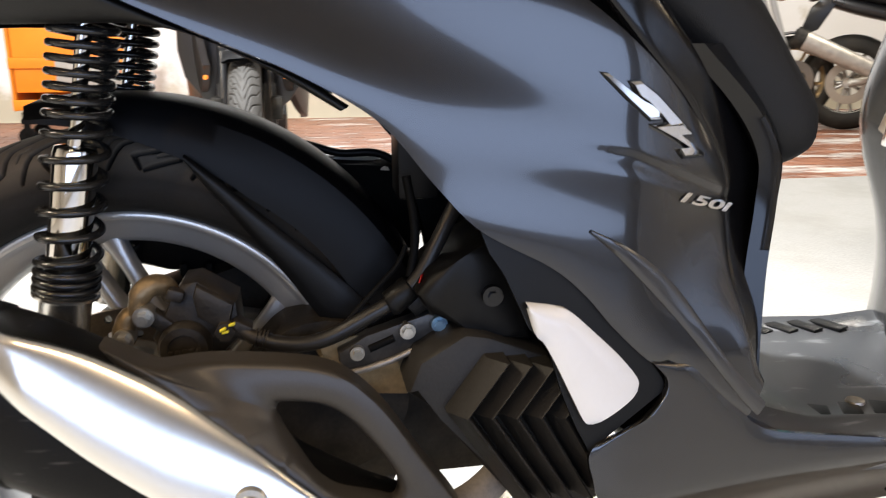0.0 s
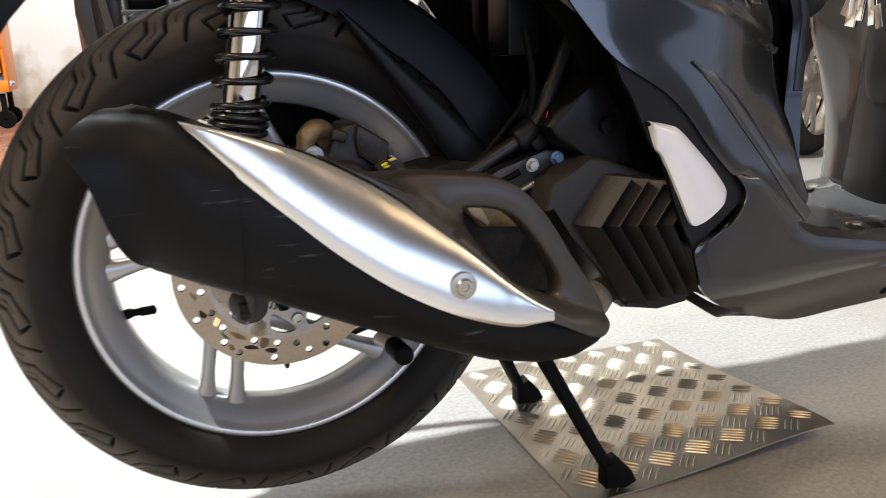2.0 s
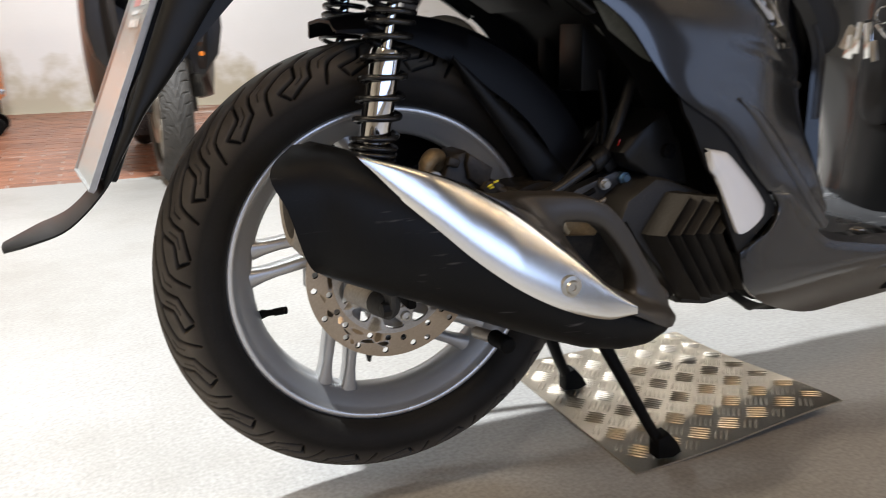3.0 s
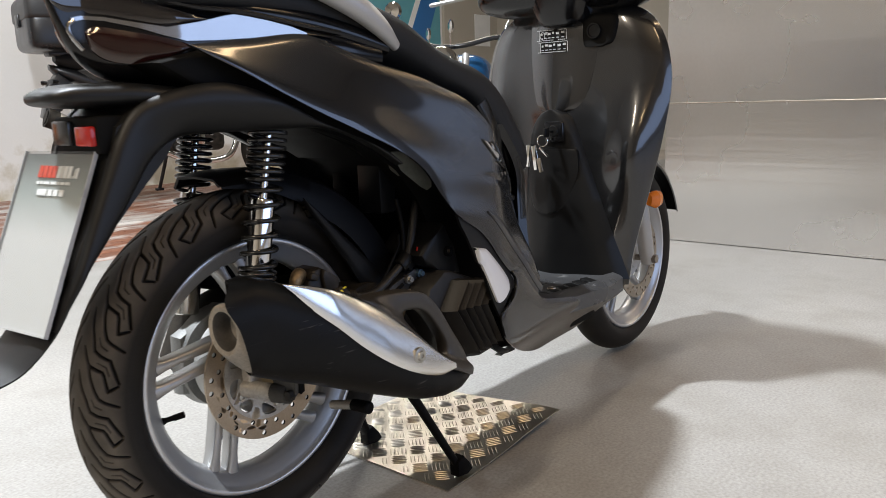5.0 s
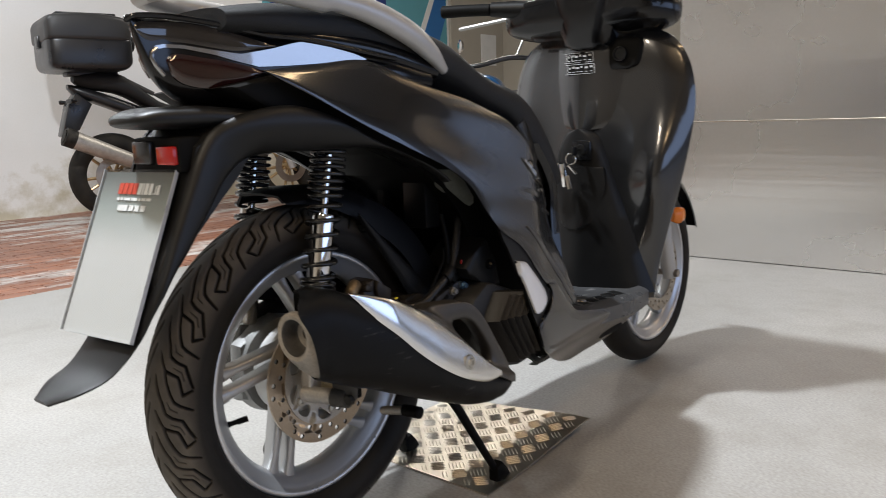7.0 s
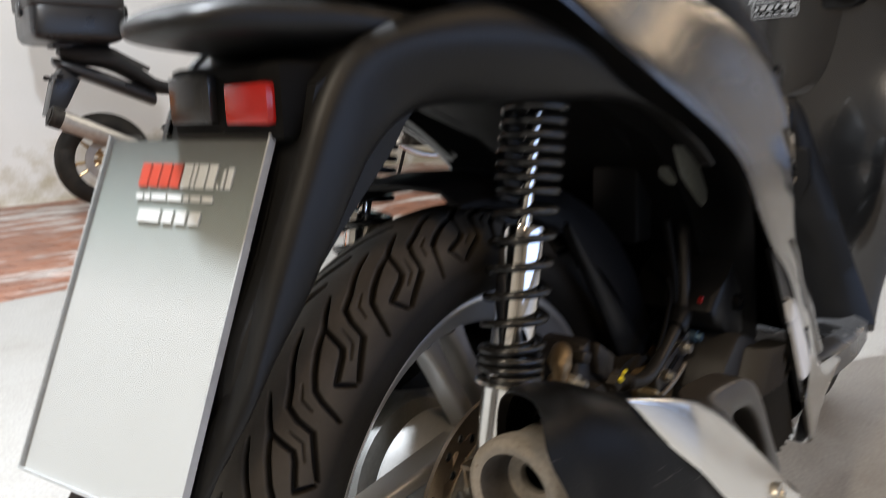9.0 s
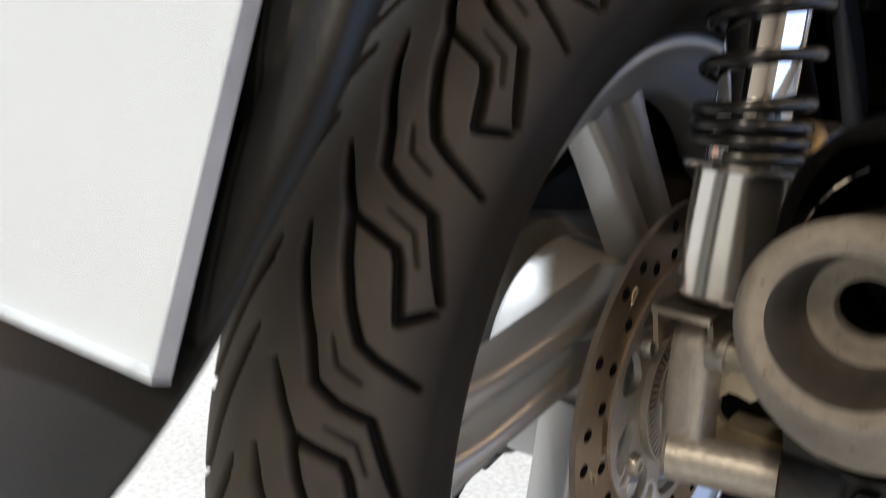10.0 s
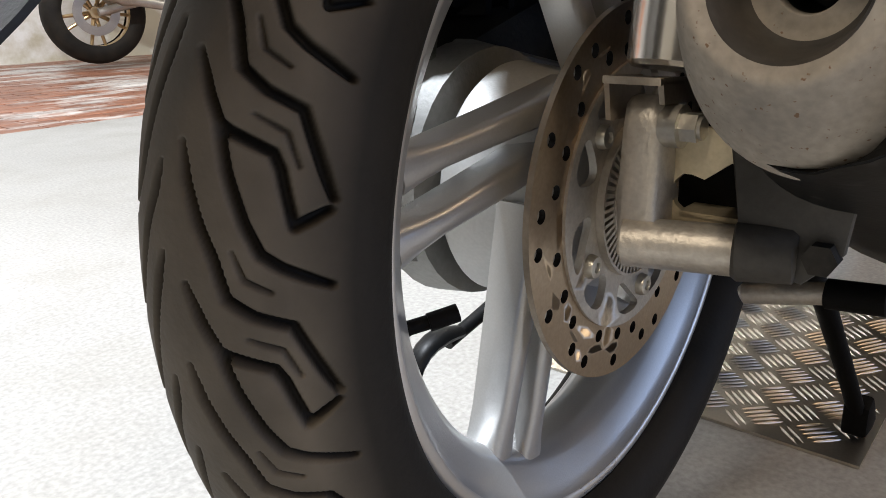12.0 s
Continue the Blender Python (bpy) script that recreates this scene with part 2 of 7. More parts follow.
def concrete_floor():
    """Light resin floor: pale grey with fine speckle, scuffs and faint warm stains."""
    m = material("resin_floor", (0.306, 0.295, 0.275), 0.5, 0, 0.05, 1.3, 0.45, 140, 0.3, second=(0.386, 0.374, 0.352), rough_vary=0.12)
    nodes, links = m.node_tree.nodes, m.node_tree.links
    b = nodes["Principled BSDF"]
    at = nodes["Texture Coordinate"]
    dots = nodes.new("ShaderNodeTexVoronoi")
    dots.inputs["Scale"].default_value = 42
    links.new(at.outputs["Object"], dots.inputs["Vector"])
    small = nodes.new("ShaderNodeMapRange")
    small.inputs[1].default_value, small.inputs[2].default_value = 0.03, 0.06
    links.new(dots.outputs["Distance"], small.inputs[0])
    pick = nodes.new("ShaderNodeTexNoise")
    pick.inputs["Scale"].default_value = 7
    links.new(at.outputs["Object"], pick.inputs["Vector"])
    gate = nodes.new("ShaderNodeMapRange")
    gate.inputs[1].default_value, gate.inputs[2].default_value = 0.58, 0.62
    gate.inputs[3].default_value, gate.inputs[4].default_value = 1.0, 0.0
    links.new(pick.outputs[0], gate.inputs[0])
    both = nodes.new("ShaderNodeMath")
    both.operation = "MAXIMUM"
    links.new(small.outputs[0], both.inputs[0])
    links.new(gate.outputs[0], both.inputs[1])
    mix = nodes.new("ShaderNodeMix")
    mix.data_type = "RGBA"
    mix.inputs[6].default_value = (0.12, 0.11, 0.09, 1)
    links.new(both.outputs[0], mix.inputs[0])
    links.new(b.inputs["Base Color"].links[0].from_socket, mix.inputs[7])
    smear = nodes.new("ShaderNodeTexNoise")
    smear.inputs["Scale"].default_value, smear.inputs["Detail"].default_value, smear.inputs["Roughness"].default_value = 2.6, 9, 0.66
    links.new(at.outputs["Object"], smear.inputs["Vector"])
    dirt = nodes.new("ShaderNodeMapRange")
    dirt.inputs[1].default_value, dirt.inputs[2].default_value, dirt.inputs[4].default_value = 0.45, 0.64, 0.42
    links.new(smear.outputs[0], dirt.inputs[0])
    stained = nodes.new("ShaderNodeMix")
    stained.data_type = "RGBA"
    stained.inputs[7].default_value = (0.20, 0.185, 0.155, 1)
    links.new(dirt.outputs[0], stained.inputs[0])
    links.new(mix.outputs[2], stained.inputs[6])
    links.new(stained.outputs[2], b.inputs["Base Color"])
    return m


def plaster_wall():
    """White plaster, with damp beige patches that grow towards the foot."""
    m = material("white_plaster", (0.78, 0.77, 0.74), 0.85, 0, 0.03, 0.9, 0.1, 60, 0.5, second=(0.83, 0.82, 0.80))
    nodes, links = m.node_tree.nodes, m.node_tree.links
    b = nodes["Principled BSDF"]
    here = nodes.new("ShaderNodeNewGeometry")
    ragged = nodes.new("ShaderNodeTexNoise")
    ragged.inputs["Scale"].default_value, ragged.inputs["Detail"].default_value, ragged.inputs["Roughness"].default_value = 1.8, 8, 0.6
    links.new(here.outputs["Position"], ragged.inputs["Vector"])
    sep = nodes.new("ShaderNodeSeparateXYZ")
    links.new(here.outputs["Position"], sep.inputs[0])
    rise = nodes.new("ShaderNodeMapRange")
    rise.inputs[1].default_value, rise.inputs[2].default_value = 0.0, 0.75
    rise.inputs[3].default_value, rise.inputs[4].default_value = 0.22, -0.12
    links.new(sep.outputs[2], rise.inputs[0])
    add = nodes.new("ShaderNodeMath")
    links.new(ragged.outputs[0], add.inputs[0])
    links.new(rise.outputs[0], add.inputs[1])
    edge = nodes.new("ShaderNodeMapRange")
    edge.inputs[1].default_value, edge.inputs[2].default_value = 0.52, 0.66
    links.new(add.outputs[0], edge.inputs[0])
    mix = nodes.new("ShaderNodeMix")
    mix.data_type = "RGBA"
    mix.inputs[7].default_value = (0.52, 0.47, 0.36, 1)
    links.new(b.inputs["Base Color"].links[0].from_socket, mix.inputs[6])
    links.new(edge.outputs[0], mix.inputs[0])
    links.new(mix.outputs[2], b.inputs["Base Color"])
    return m


FLOOR = concrete_floor()
WALL = plaster_wall()
BEIGE = material("beige_plaster", (0.46, 0.42, 0.35), 0.85, 0, 0.05, 1.5, 0.1, 80, 0.3)
CEIL = material("ceiling_beige", (0.42, 0.39, 0.33), 0.9, 0, 0.06, 1.5, 0.1, 80, 0.2)


def worn_clay():
    """Red clay with ragged remains of white paint, each tile a little different."""
    m = material("red_clay_tile", (0.21, 0.078, 0.042), 0.42, 0, 0.2, 5, 0.2, 150, 0.25, second=(0.32, 0.14, 0.08))
    nodes, links = m.node_tree.nodes, m.node_tree.links
    b = nodes["Principled BSDF"]
    here = nodes.new("ShaderNodeNewGeometry")
    broad = nodes.new("ShaderNodeTexNoise")
    broad.inputs["Scale"].default_value, broad.inputs["Detail"].default_value, broad.inputs["Roughness"].default_value = 2.2, 9, 0.68
    squash = nodes.new("ShaderNodeMapping")
    squash.inputs["Scale"].default_value = (0.55, 1.6, 1)
    links.new(here.outputs["Position"], squash.inputs[0])
    links.new(squash.outputs[0], broad.inputs["Vector"])
    sep = nodes.new("ShaderNodeSeparateXYZ")
    links.new(here.outputs["Position"], sep.inputs[0])
    east = nodes.new("ShaderNodeMapRange")
    east.inputs[1].default_value, east.inputs[2].default_value = -0.3, 1.2
    east.inputs[3].default_value, east.inputs[4].default_value = -0.12, 0.004
    links.new(sep.outputs[0], east.inputs[0])
    add = nodes.new("ShaderNodeMath")
    links.new(broad.outputs[0], add.inputs[0])
    links.new(east.outputs[0], add.inputs[1])
    edge = nodes.new("ShaderNodeMapRange")
    edge.inputs[1].default_value, edge.inputs[2].default_value = 0.49, 0.60
    links.new(add.outputs[0], edge.inputs[0])
    mix = nodes.new("ShaderNodeMix")
    mix.data_type = "RGBA"
    mix.inputs[7].default_value = (0.56, 0.52, 0.48, 1)
    links.new(b.inputs["Base Color"].links[0].from_socket, mix.inputs[6])
    links.new(edge.outputs[0], mix.inputs[0])
    tone = nodes.new("ShaderNodeObjectInfo")
    dim = nodes.new("ShaderNodeMapRange")
    dim.inputs[3].default_value, dim.inputs[4].default_value = 0.78, 1.2
    links.new(tone.outputs["Random"], dim.inputs[0])
    hsv = nodes.new("ShaderNodeHueSaturation")
    links.new(dim.outputs[0], hsv.inputs["Value"])
    links.new(mix.outputs[2], hsv.inputs["Color"])
    links.new(hsv.outputs[0], b.inputs["Base Color"])
    return m


CLAY = worn_clay()
GROUT = material("pale_grout", (0.50, 0.44, 0.38), 0.8, 0, 0.2, 3, 0.2, 120, 0.4)
DUSK = material("grey_beige_wall", (0.30, 0.28, 0.25), 0.8, 0, 0.1, 1.5, 0.1, 80, 0.2)

X0, X1, Y0, Y1, H = -6.0, 9.5, -5.2, 6.35, 4.0
EDGE = 2.83  # where the resin ends and the clay tiles begin


def slab(name, lo, hi, material_used, label, category, bevel=0.0):
    bm = bmesh.new()
    put_box(bm, [(a + b) / 2 for a, b in zip(lo, hi)], [b - a for a, b in zip(lo, hi)], bevel)
    return tagged(mesh_object(name, bm, material_used), label, category, kind="structure")


slab("floor", (X0, Y0, -0.12), (X1, EDGE, 0.0), FLOOR, "pale grey resin showroom floor with speckles", "floor")
tile_floor = slab("floor_tiles", (X0, EDGE, -0.12), (X1, Y1, -0.006), GROUT, "worn red clay tile floor with pale joints", "floor")
slab("wall_north", (X0 - 0.2, Y1, -0.12), (X1 + 0.2, Y1 + 0.2, H), WALL, "white plastered wall with damp beige stains", "wall")
slab("wall_west", (X0 - 0.2, Y0, -0.12), (X0, Y1, H), BEIGE, "plain beige wall", "wall")
slab("wall_east", (X1, Y0, -0.12), (X1 + 0.2, Y1, H), BEIGE, "plain beige plastered wall", "wall")
slab("wall_south_sill", (X0 - 0.2, Y0 - 0.2, -0.12), (X1 + 0.2, Y0, 0.45), DUSK, "plain grey-beige wall under the shop window", "wall")
slab("wall_south_head", (X0 - 0.2, Y0 - 0.2, 2.23), (X1 + 0.2, Y0, H), DUSK, "plain grey-beige wall over the shop window", "wall")
slab("wall_south_west", (X0 - 0.2, Y0 - 0.2, 0.45), (-2.35, Y0, 2.23), DUSK, "plain grey-beige wall", "wall")
slab("wall_south_east", (4.55, Y0 - 0.2, 0.45), (X1 + 0.2, Y0, 2.23), DUSK, "plain grey-beige wall", "wall")
slab("wall_pilaster", (8.22, Y1 - 0.05, 0.0), (X1, Y1, H), BEIGE, "beige plastered pilaster", "wall")
slab("ceiling", (X0 - 0.2, Y0 - 0.2, H), (X1 + 0.2, Y1 + 0.2, H + 0.15), CEIL, "plain grey ceiling", "ceiling")


def brushed_metal():
    m = material("brushed_metal_sheet", (0.76, 0.74, 0.715), 0.27, 1.0, 0.06, 1.2, 0.1, 60, 0.0, rough_vary=0.05)
    nodes, links = m.node_tree.nodes, m.node_tree.links
    b = nodes["Principled BSDF"]
    b.inputs["Anisotropic"].default_value = 0.95
    way = nodes.new("ShaderNodeTangent")
    way.direction_type, way.axis = "RADIAL", "Z"
    links.new(way.outputs[0], b.inputs["Tangent"])
    here = nodes.new("ShaderNodeNewGeometry")
    squash = nodes.new("ShaderNodeMapping")
    squash.inputs["Scale"].default_value = (0.2, 0.22, 9.0)
    links.new(here.outputs["Position"], squash.inputs[0])
    roll_marks = nodes.new("ShaderNodeTexNoise")
    roll_marks.inputs["Scale"].default_value, roll_marks.inputs["Detail"].default_value, roll_marks.inputs["Roughness"].default_value = 1.0, 3, 0.5
    links.new(squash.outputs[0], roll_marks.inputs["Vector"])
    bump = nodes.new("ShaderNodeBump")
    bump.inputs["Strength"].default_value, bump.inputs["Distance"].default_value = 0.16, 0.012
    links.new(roll_marks.outputs[0], bump.inputs["Height"])
    links.new(bump.outputs[0], b.inputs["Normal"])
    return m


# upright-brushed sheets, butted edge to edge
slab("wall_partition", (3.15, -2.5, 0.004), (3.22, 0.66, H - 0.01), brushed_metal(), "shiny brushed metal sheet partition wall", "wall")

bm = bmesh.new()
put_box(bm, (3.148, -0.92, 0.716), (0.006, 3.14, 0.007), 0.002)
tagged(mesh_object("trim_partition", bm, STEEL), "thin bright joint strip on the metal partition", "trim", kind="structure")

# ---- the scooter ----
AXLE = Vector((0.003, 0.0, 0.345))
FRONT = Vector((1.37, 0.0, 0.285))
scooter = thing("scooter", 0.5, 0.0, 0.0, "dark grey city scooter standing on its centre stand", "scooter")


def step(a, b, v):
    f = min(1, max(0, (v - a) / (b - a)))
    return f * f * (3 - 2 * f)


def flank(x, z):
    """Half width of the bodywork at a place on its side."""
    w = (0.4348 - 0.4136 * x - 0.2962 * z + 0.1787 * x * x + 0.3407 * x * z - 0.0377 * z * z
         + 0.0526 * x ** 3 - 0.3675 * x * x * z + 0.2823 * x * z * z)
    w -= 0.036 * step(0.47, 0.64, x) * step(0.42, 0.56, z)
    w += 0.0013 * math.cos((0.27 * x + 0.96 * z - 0.720) * 52.0) * step(0.12, 0.24, x) * step(0.66, 0.56, x) * step(0.54, 0.62, z)
    # crease under the badge: a sharp upper rim that fades downwards
    drop = float(np.interp(x, [0.404, 0.4325, 0.4828, 0.5685, 0.6125], [0.6417, 0.6390, 0.6290, 0.5935, 0.5755])) - z
    w -= 0.0020 * step(0.405, 0.50, x) * step(0.0, 0.008, drop) * (1 - step(0.009, 0.024, drop))
    return min(0.235, max(0.05, w))


HUB = material("dull_silver_hub", (0.46, 0.46, 0.45), 0.5, 0.35, 0.08, 14, 0.12, 400, 0.15)
DAMPER_BOLT = material("zinc_bolt", (0.45, 0.43, 0.38), 0.35, 0.85, 0.12, 40, 0.2, 260, 0.2)
ZINC = material("yellow_zinc", (0.50, 0.43, 0.30), 0.45, 0.8, 0.15, 25, 0.2, 260, 0.2)
HUGGER = material("hugger_plastic", (0.004, 0.004, 0.0045), 0.42, 0, 0.2, 7, 0.1, 300, 0.05, spec=0.12)
WING = material("wing_plastic", (0.006, 0.0058, 0.0055), 0.44, 0, 0.2, 9, 0.2, 520, 0.15, spec=0.32)
# -- wheels --
TREAD = [  # (turn within one pitch, slant across), in degrees
    ((14.7, 9.5), (12.0, 12.5), (8.9, 18.4), (6.5, 24.1), (3.4, 28.8), (2.1, 38.6), (1.2, 52.1), (-1.5, 58.1), (-5.4, 66.4)),
    ((21.4, 12.0), (18.3, 18.7), (16.6, 23.3), (12.9, 28.4), (9.3, 35.4), (7.0, 41.4), (6.0, 49.0), (4.4, 66.8)),
    ((16.6, 23.3), (16.0, 26.8), (14.8, 43.8), (13.6, 47.0), (9.3, 53.0), (10.8, 65.3)),
]
FAR_TREAD = [((23.4, 0.7), (20.4, -4.3), (17.0, -9.8), (12.0, -17.0), (9.0, -26.0), (7.5, -50.0), (2.0, -66.0)),
             ((13.0, -1.3), (10.8, -4.3), (8.0, -10.3), (3.0, -19.0), (0.0, -27.0), (-3.0, -66.0))]
SIPE = [((17.4, 35.9), (16.4, 48.0), (14.0, 53.1)), ((7.1, 31.5), (5.0, 35.6), (4.1, 45.0))]
PITCH = 360 / 21


def groove_field(turn, slant):
    """Depth of the tread grooves at turn and slant (arrays, degrees)."""
    deep = np.zeros_like(turn)
    for lines, half, depth in ((TREAD, 2.1, 1.0), (FAR_TREAD, 2.1, 1.0), (SIPE, 0.75, 0.6)):
        for line in lines:
            n = len(line) - 1
            for k, (a, b) in enumerate(zip(line[:-1], line[1:])):
                ax, ay, bx, by = a[0] * 5.19, a[1] * 1.08, b[0] * 5.19, b[1] * 1.08
                dx, dy = bx - ax, by - ay
                for wrap in (-2, -1, 0, 1, 2):
                    px = (turn % PITCH + wrap * PITCH) * 5.19 - ax
                    py = slant * 1.08 - ay
                    f = np.clip((px * dx + py * dy) / (dx * dx + dy * dy), 0, 1)
                    d = np.hypot(px - f * dx, py - f * dy)
                    wide = half * np.minimum(1, 0.45 + 0.8 * (k + f)) * np.where(k + f > n - 0.5, 1 - 0.5 * (k + f - n + 0.5), 1)
                    deep = np.maximum(deep, depth * np.clip((wide - d) / 1.6 + 0.5, 0, 1))
    return deep


def dusty_tread():
    """Black rubber with tan road dust on the tread face only."""
    m = material("dusty_tyre_rubber", (0.010, 0.0094, 0.0087), 0.62, 0, 0.2, 9, 0.25, 300, 0.3, rough_vary=0.1, spec=0.10)
    nodes, links = m.node_tree.nodes, m.node_tree.links
    b = nodes["Principled BSDF"]
    at = nodes["Texture Coordinate"]
    worn = nodes.new("ShaderNodeAttribute")
    worn.attribute_name = "road_dust"
    patch = nodes.new("ShaderNodeTexNoise")
    patch.inputs["Scale"].default_value, patch.inputs["Detail"].default_value = 26, 5
    links.new(at.outputs["Object"], patch.inputs["Vector"])
    much = nodes.new("ShaderNodeMapRange")
    much.inputs[1].default_value, much.inputs[2].default_value = 0.3, 0.72
    much.inputs[3].default_value, much.inputs[4].default_value = 0.62, 1.0
    links.new(patch.outputs[0], much.inputs[0])
    dust = nodes.new("ShaderNodeMath")
    dust.operation = "MULTIPLY"
    links.new(worn.outputs["Fac"], dust.inputs[0])
    links.new(much.outputs[0], dust.inputs[1])
    mix = nodes.new("ShaderNodeMix")
    mix.data_type = "RGBA"
    links.new(dust.outputs[0], mix.inputs[0])
    links.new(b.inputs["Base Color"].links[0].from_socket, mix.inputs[6])
    mix.inputs[7].default_value = (0.110, 0.096, 0.078, 1)
    links.new(mix.outputs[2], b.inputs["Base Color"])
    return m


TYRE = dusty_tread()


def tyre_mesh(centre, crown, half, rim, around, across, grooves=True):
    """A tyre with its tread cut into the crown."""
    rc = crown - half
    turn = np.arange(around) * 360.0 / around
    slant = np.linspace(-118, 118, across)
    t, s = np.meshgrid(turn, slant, indexing="ij")
    depth = 0 * t
    if grooves:
        one = around // 21
        depth = np.tile(0.0062 * groove_field(t[:one], s[:one]), (21, 1))
    ca, sa = np.cos(np.radians(s)), np.sin(np.radians(s))
    low = np.clip((np.abs(s) - 80) / 38, 0, 1)
    r = rc + (half - depth) * ca
    r = r * (1 - low) + low * (rc + (rim - rc) * low)
    y = -(half - depth) * sa * (1 - 0.27 * low ** 1.5)
    a = np.radians(180 - t)
    pts = np.stack([centre.x + r * np.cos(a), centre.y + y, centre.z + r * np.sin(a)], -1).reshape(-1, 3)
    i, j = np.meshgrid(np.arange(around), np.arange(across - 1), indexing="ij")
    n = (i + 1) % around
    faces = np.stack([i * across + j, i * across + j + 1, n * across + j + 1, n * across + j], -1).reshape(-1, 4)
    me = bpy.data.meshes.new("tyre")
    me.from_pydata(pts.tolist(), [], faces.tolist())
    for p in me.polygons:
        p.use_smooth = True
    dust = me.attributes.new("road_dust", "FLOAT", "POINT")
    face = np.clip((78 - np.abs(s)) / 26, 0.10, 1) * np.clip(1 - depth / 0.0058, 0, 1)
    dust.data.foreach_set("value", face.astype(np.float32).ravel())
    me.materials.append(TYRE if grooves else RUBBER)
    return me


def hole_cell(bm, centre, a0, a1, r0, r1, y0, y1, hole, n=24):
    """A plate sector of an annulus with one hole in it; hole: list of (angle offset, radius)."""
    def at(a, r, y):
        return (centre.x + r * math.cos(radians(a)), y, centre.z + r * math.sin(radians(a)))
    k = n // 4
    edge = [(a0 + (a1 - a0) * i / k, r0) for i in range(k)] + [(a1, r0 + (r1 - r0) * i / k) for i in range(k)]
    edge += [(a1 + (a0 - a1) * i / k, r1) for i in range(k)] + [(a0, r1 + (r0 - r1) * i / k) for i in range(k)]
    rows = [[at(a, r, y0) for a, r in hole], [at(a, r, y0) for a, r in edge], [at(a, r, y1) for a, r in edge], [at(a, r, y1) for a, r in hole]]
    put_grid(bm, rows, close_u=True, close_v=True)


def round_hole(a, r, radius, n=24):
    out = []
    for i in range(n):
        q = radians(225 + 360 * i / n)
        out.append((a + math.degrees(radius * math.cos(q) / r), r + radius * math.sin(q)))
    return out


def slot_hole(a, r, half_a, half_r, skew, n=24):
    out = []
    for i in range(n):
        q = radians(225 + 360 * i / n)
        c, s = math.cos(q), math.sin(q)
        c, s = math.copysign(abs(c) ** 0.8, c), math.copysign(abs(s) ** 0.8, s)
        out.append((a + half_a * c * (1 + 0.35 * s) + skew * s, r + half_r * s))
    return out


def brake_disc(parent, centre, y, radius):
    disc = part("brake_disc", disc_ring(centre, y, radius), DISC, parent, "perforated brown-tinted steel brake disc", 30)
    disc.data.materials.append(MATT)
    for p in disc.data.polygons:
        if abs(p.normal.y) < 0.5 and math.hypot(p.center.x - centre.x, p.center.z - centre.z) < radius - 0.002:
            p.material_index = 1
    bm = bmesh.new()
    for k in range(10):
        a = k * 36 - 79
        hole_cell(bm, centre, a, a + 36, 0.052, radius * 0.72, y - 0.004, y + 0.001, slot_hole(a + 18, 0.069, 9.5, 0.0115, 7 if k % 2 else -2))
    bmesh.ops.remove_doubles(bm, verts=bm.verts, dist=1e-5)
    part("carrier", bm, CAST, disc, "slotted alloy disc carrier", 30)
    for k in range(5):
        bm = bmesh.new()
        a = radians(-79 + 72 * k)
        c = centre + Vector((0.0655 * math.cos(a), y - 0.004, 0.0655 * math.sin(a)))
        put_lathe(bm, [(0.0, -0.0035), (0.003, -0.0035), (0.0035, -0.0055), (0.0065, -0.005), (0.0075, -0.002), (0.0075, 0.001)], c, 14)
        part("bolt", bm, DAMPER_BOLT, disc)
    bm = bmesh.new()
    put_lathe(bm, [(0.050, -0.006), (0.052, -0.006), (0.052, 0.0), (0.050, 0.0)], centre + Vector((0, y - 0.003, 0)), 64, close=True)
    put_lathe(bm, [(0.035, -0.006), (0.037, -0.006), (0.037, 0.002), (0.035, 0.002)], centre + Vector((0, y - 0.003, 0)), 64, close=True)
    for k in range(60):
        put_box(bm, (0, 0, 0), (0.0135, 0.004, 0.0022))
        m = Matrix.Translation(centre + Vector((0, y - 0.006, 0))) @ Matrix.Rotation(radians(6 * k), 4, "Y") @ Matrix.Translation((0.0435, 0, 0))
        bmesh.ops.transform(bm, matrix=m, verts=bm.verts[-8:])
    tagged(part("sensor_ring", bm, CAST, disc, "toothed steel speed sensor ring", 30), kind="stuff")


def disc_ring(centre, y, radius):
    bm = bmesh.new()
    inner = radius * 0.70
    mid = (inner + radius) / 2
    for k in range(20):
        a = k * 18
        shift = (3.5, -3.5, 0.0)[k % 3]
        hole_cell(bm, centre, a, a + 18, mid, radius, y - 0.002, y + 0.002, round_hole(a + 9 + shift, mid + (radius - mid) * (0.5 if k % 3 else 0.36), 0.0042))
        shift = (-3.5, 2.5, 1.0)[k % 3]
        hole_cell(bm, centre, a, a + 18, inner, mid, y - 0.002, y + 0.002, round_hole(a + 9 + shift, inner + (mid - inner) * (0.5 if k % 3 else 0.66), 0.0042))
    bmesh.ops.remove_doubles(bm, verts=bm.verts, dist=1e-6)
    return bm


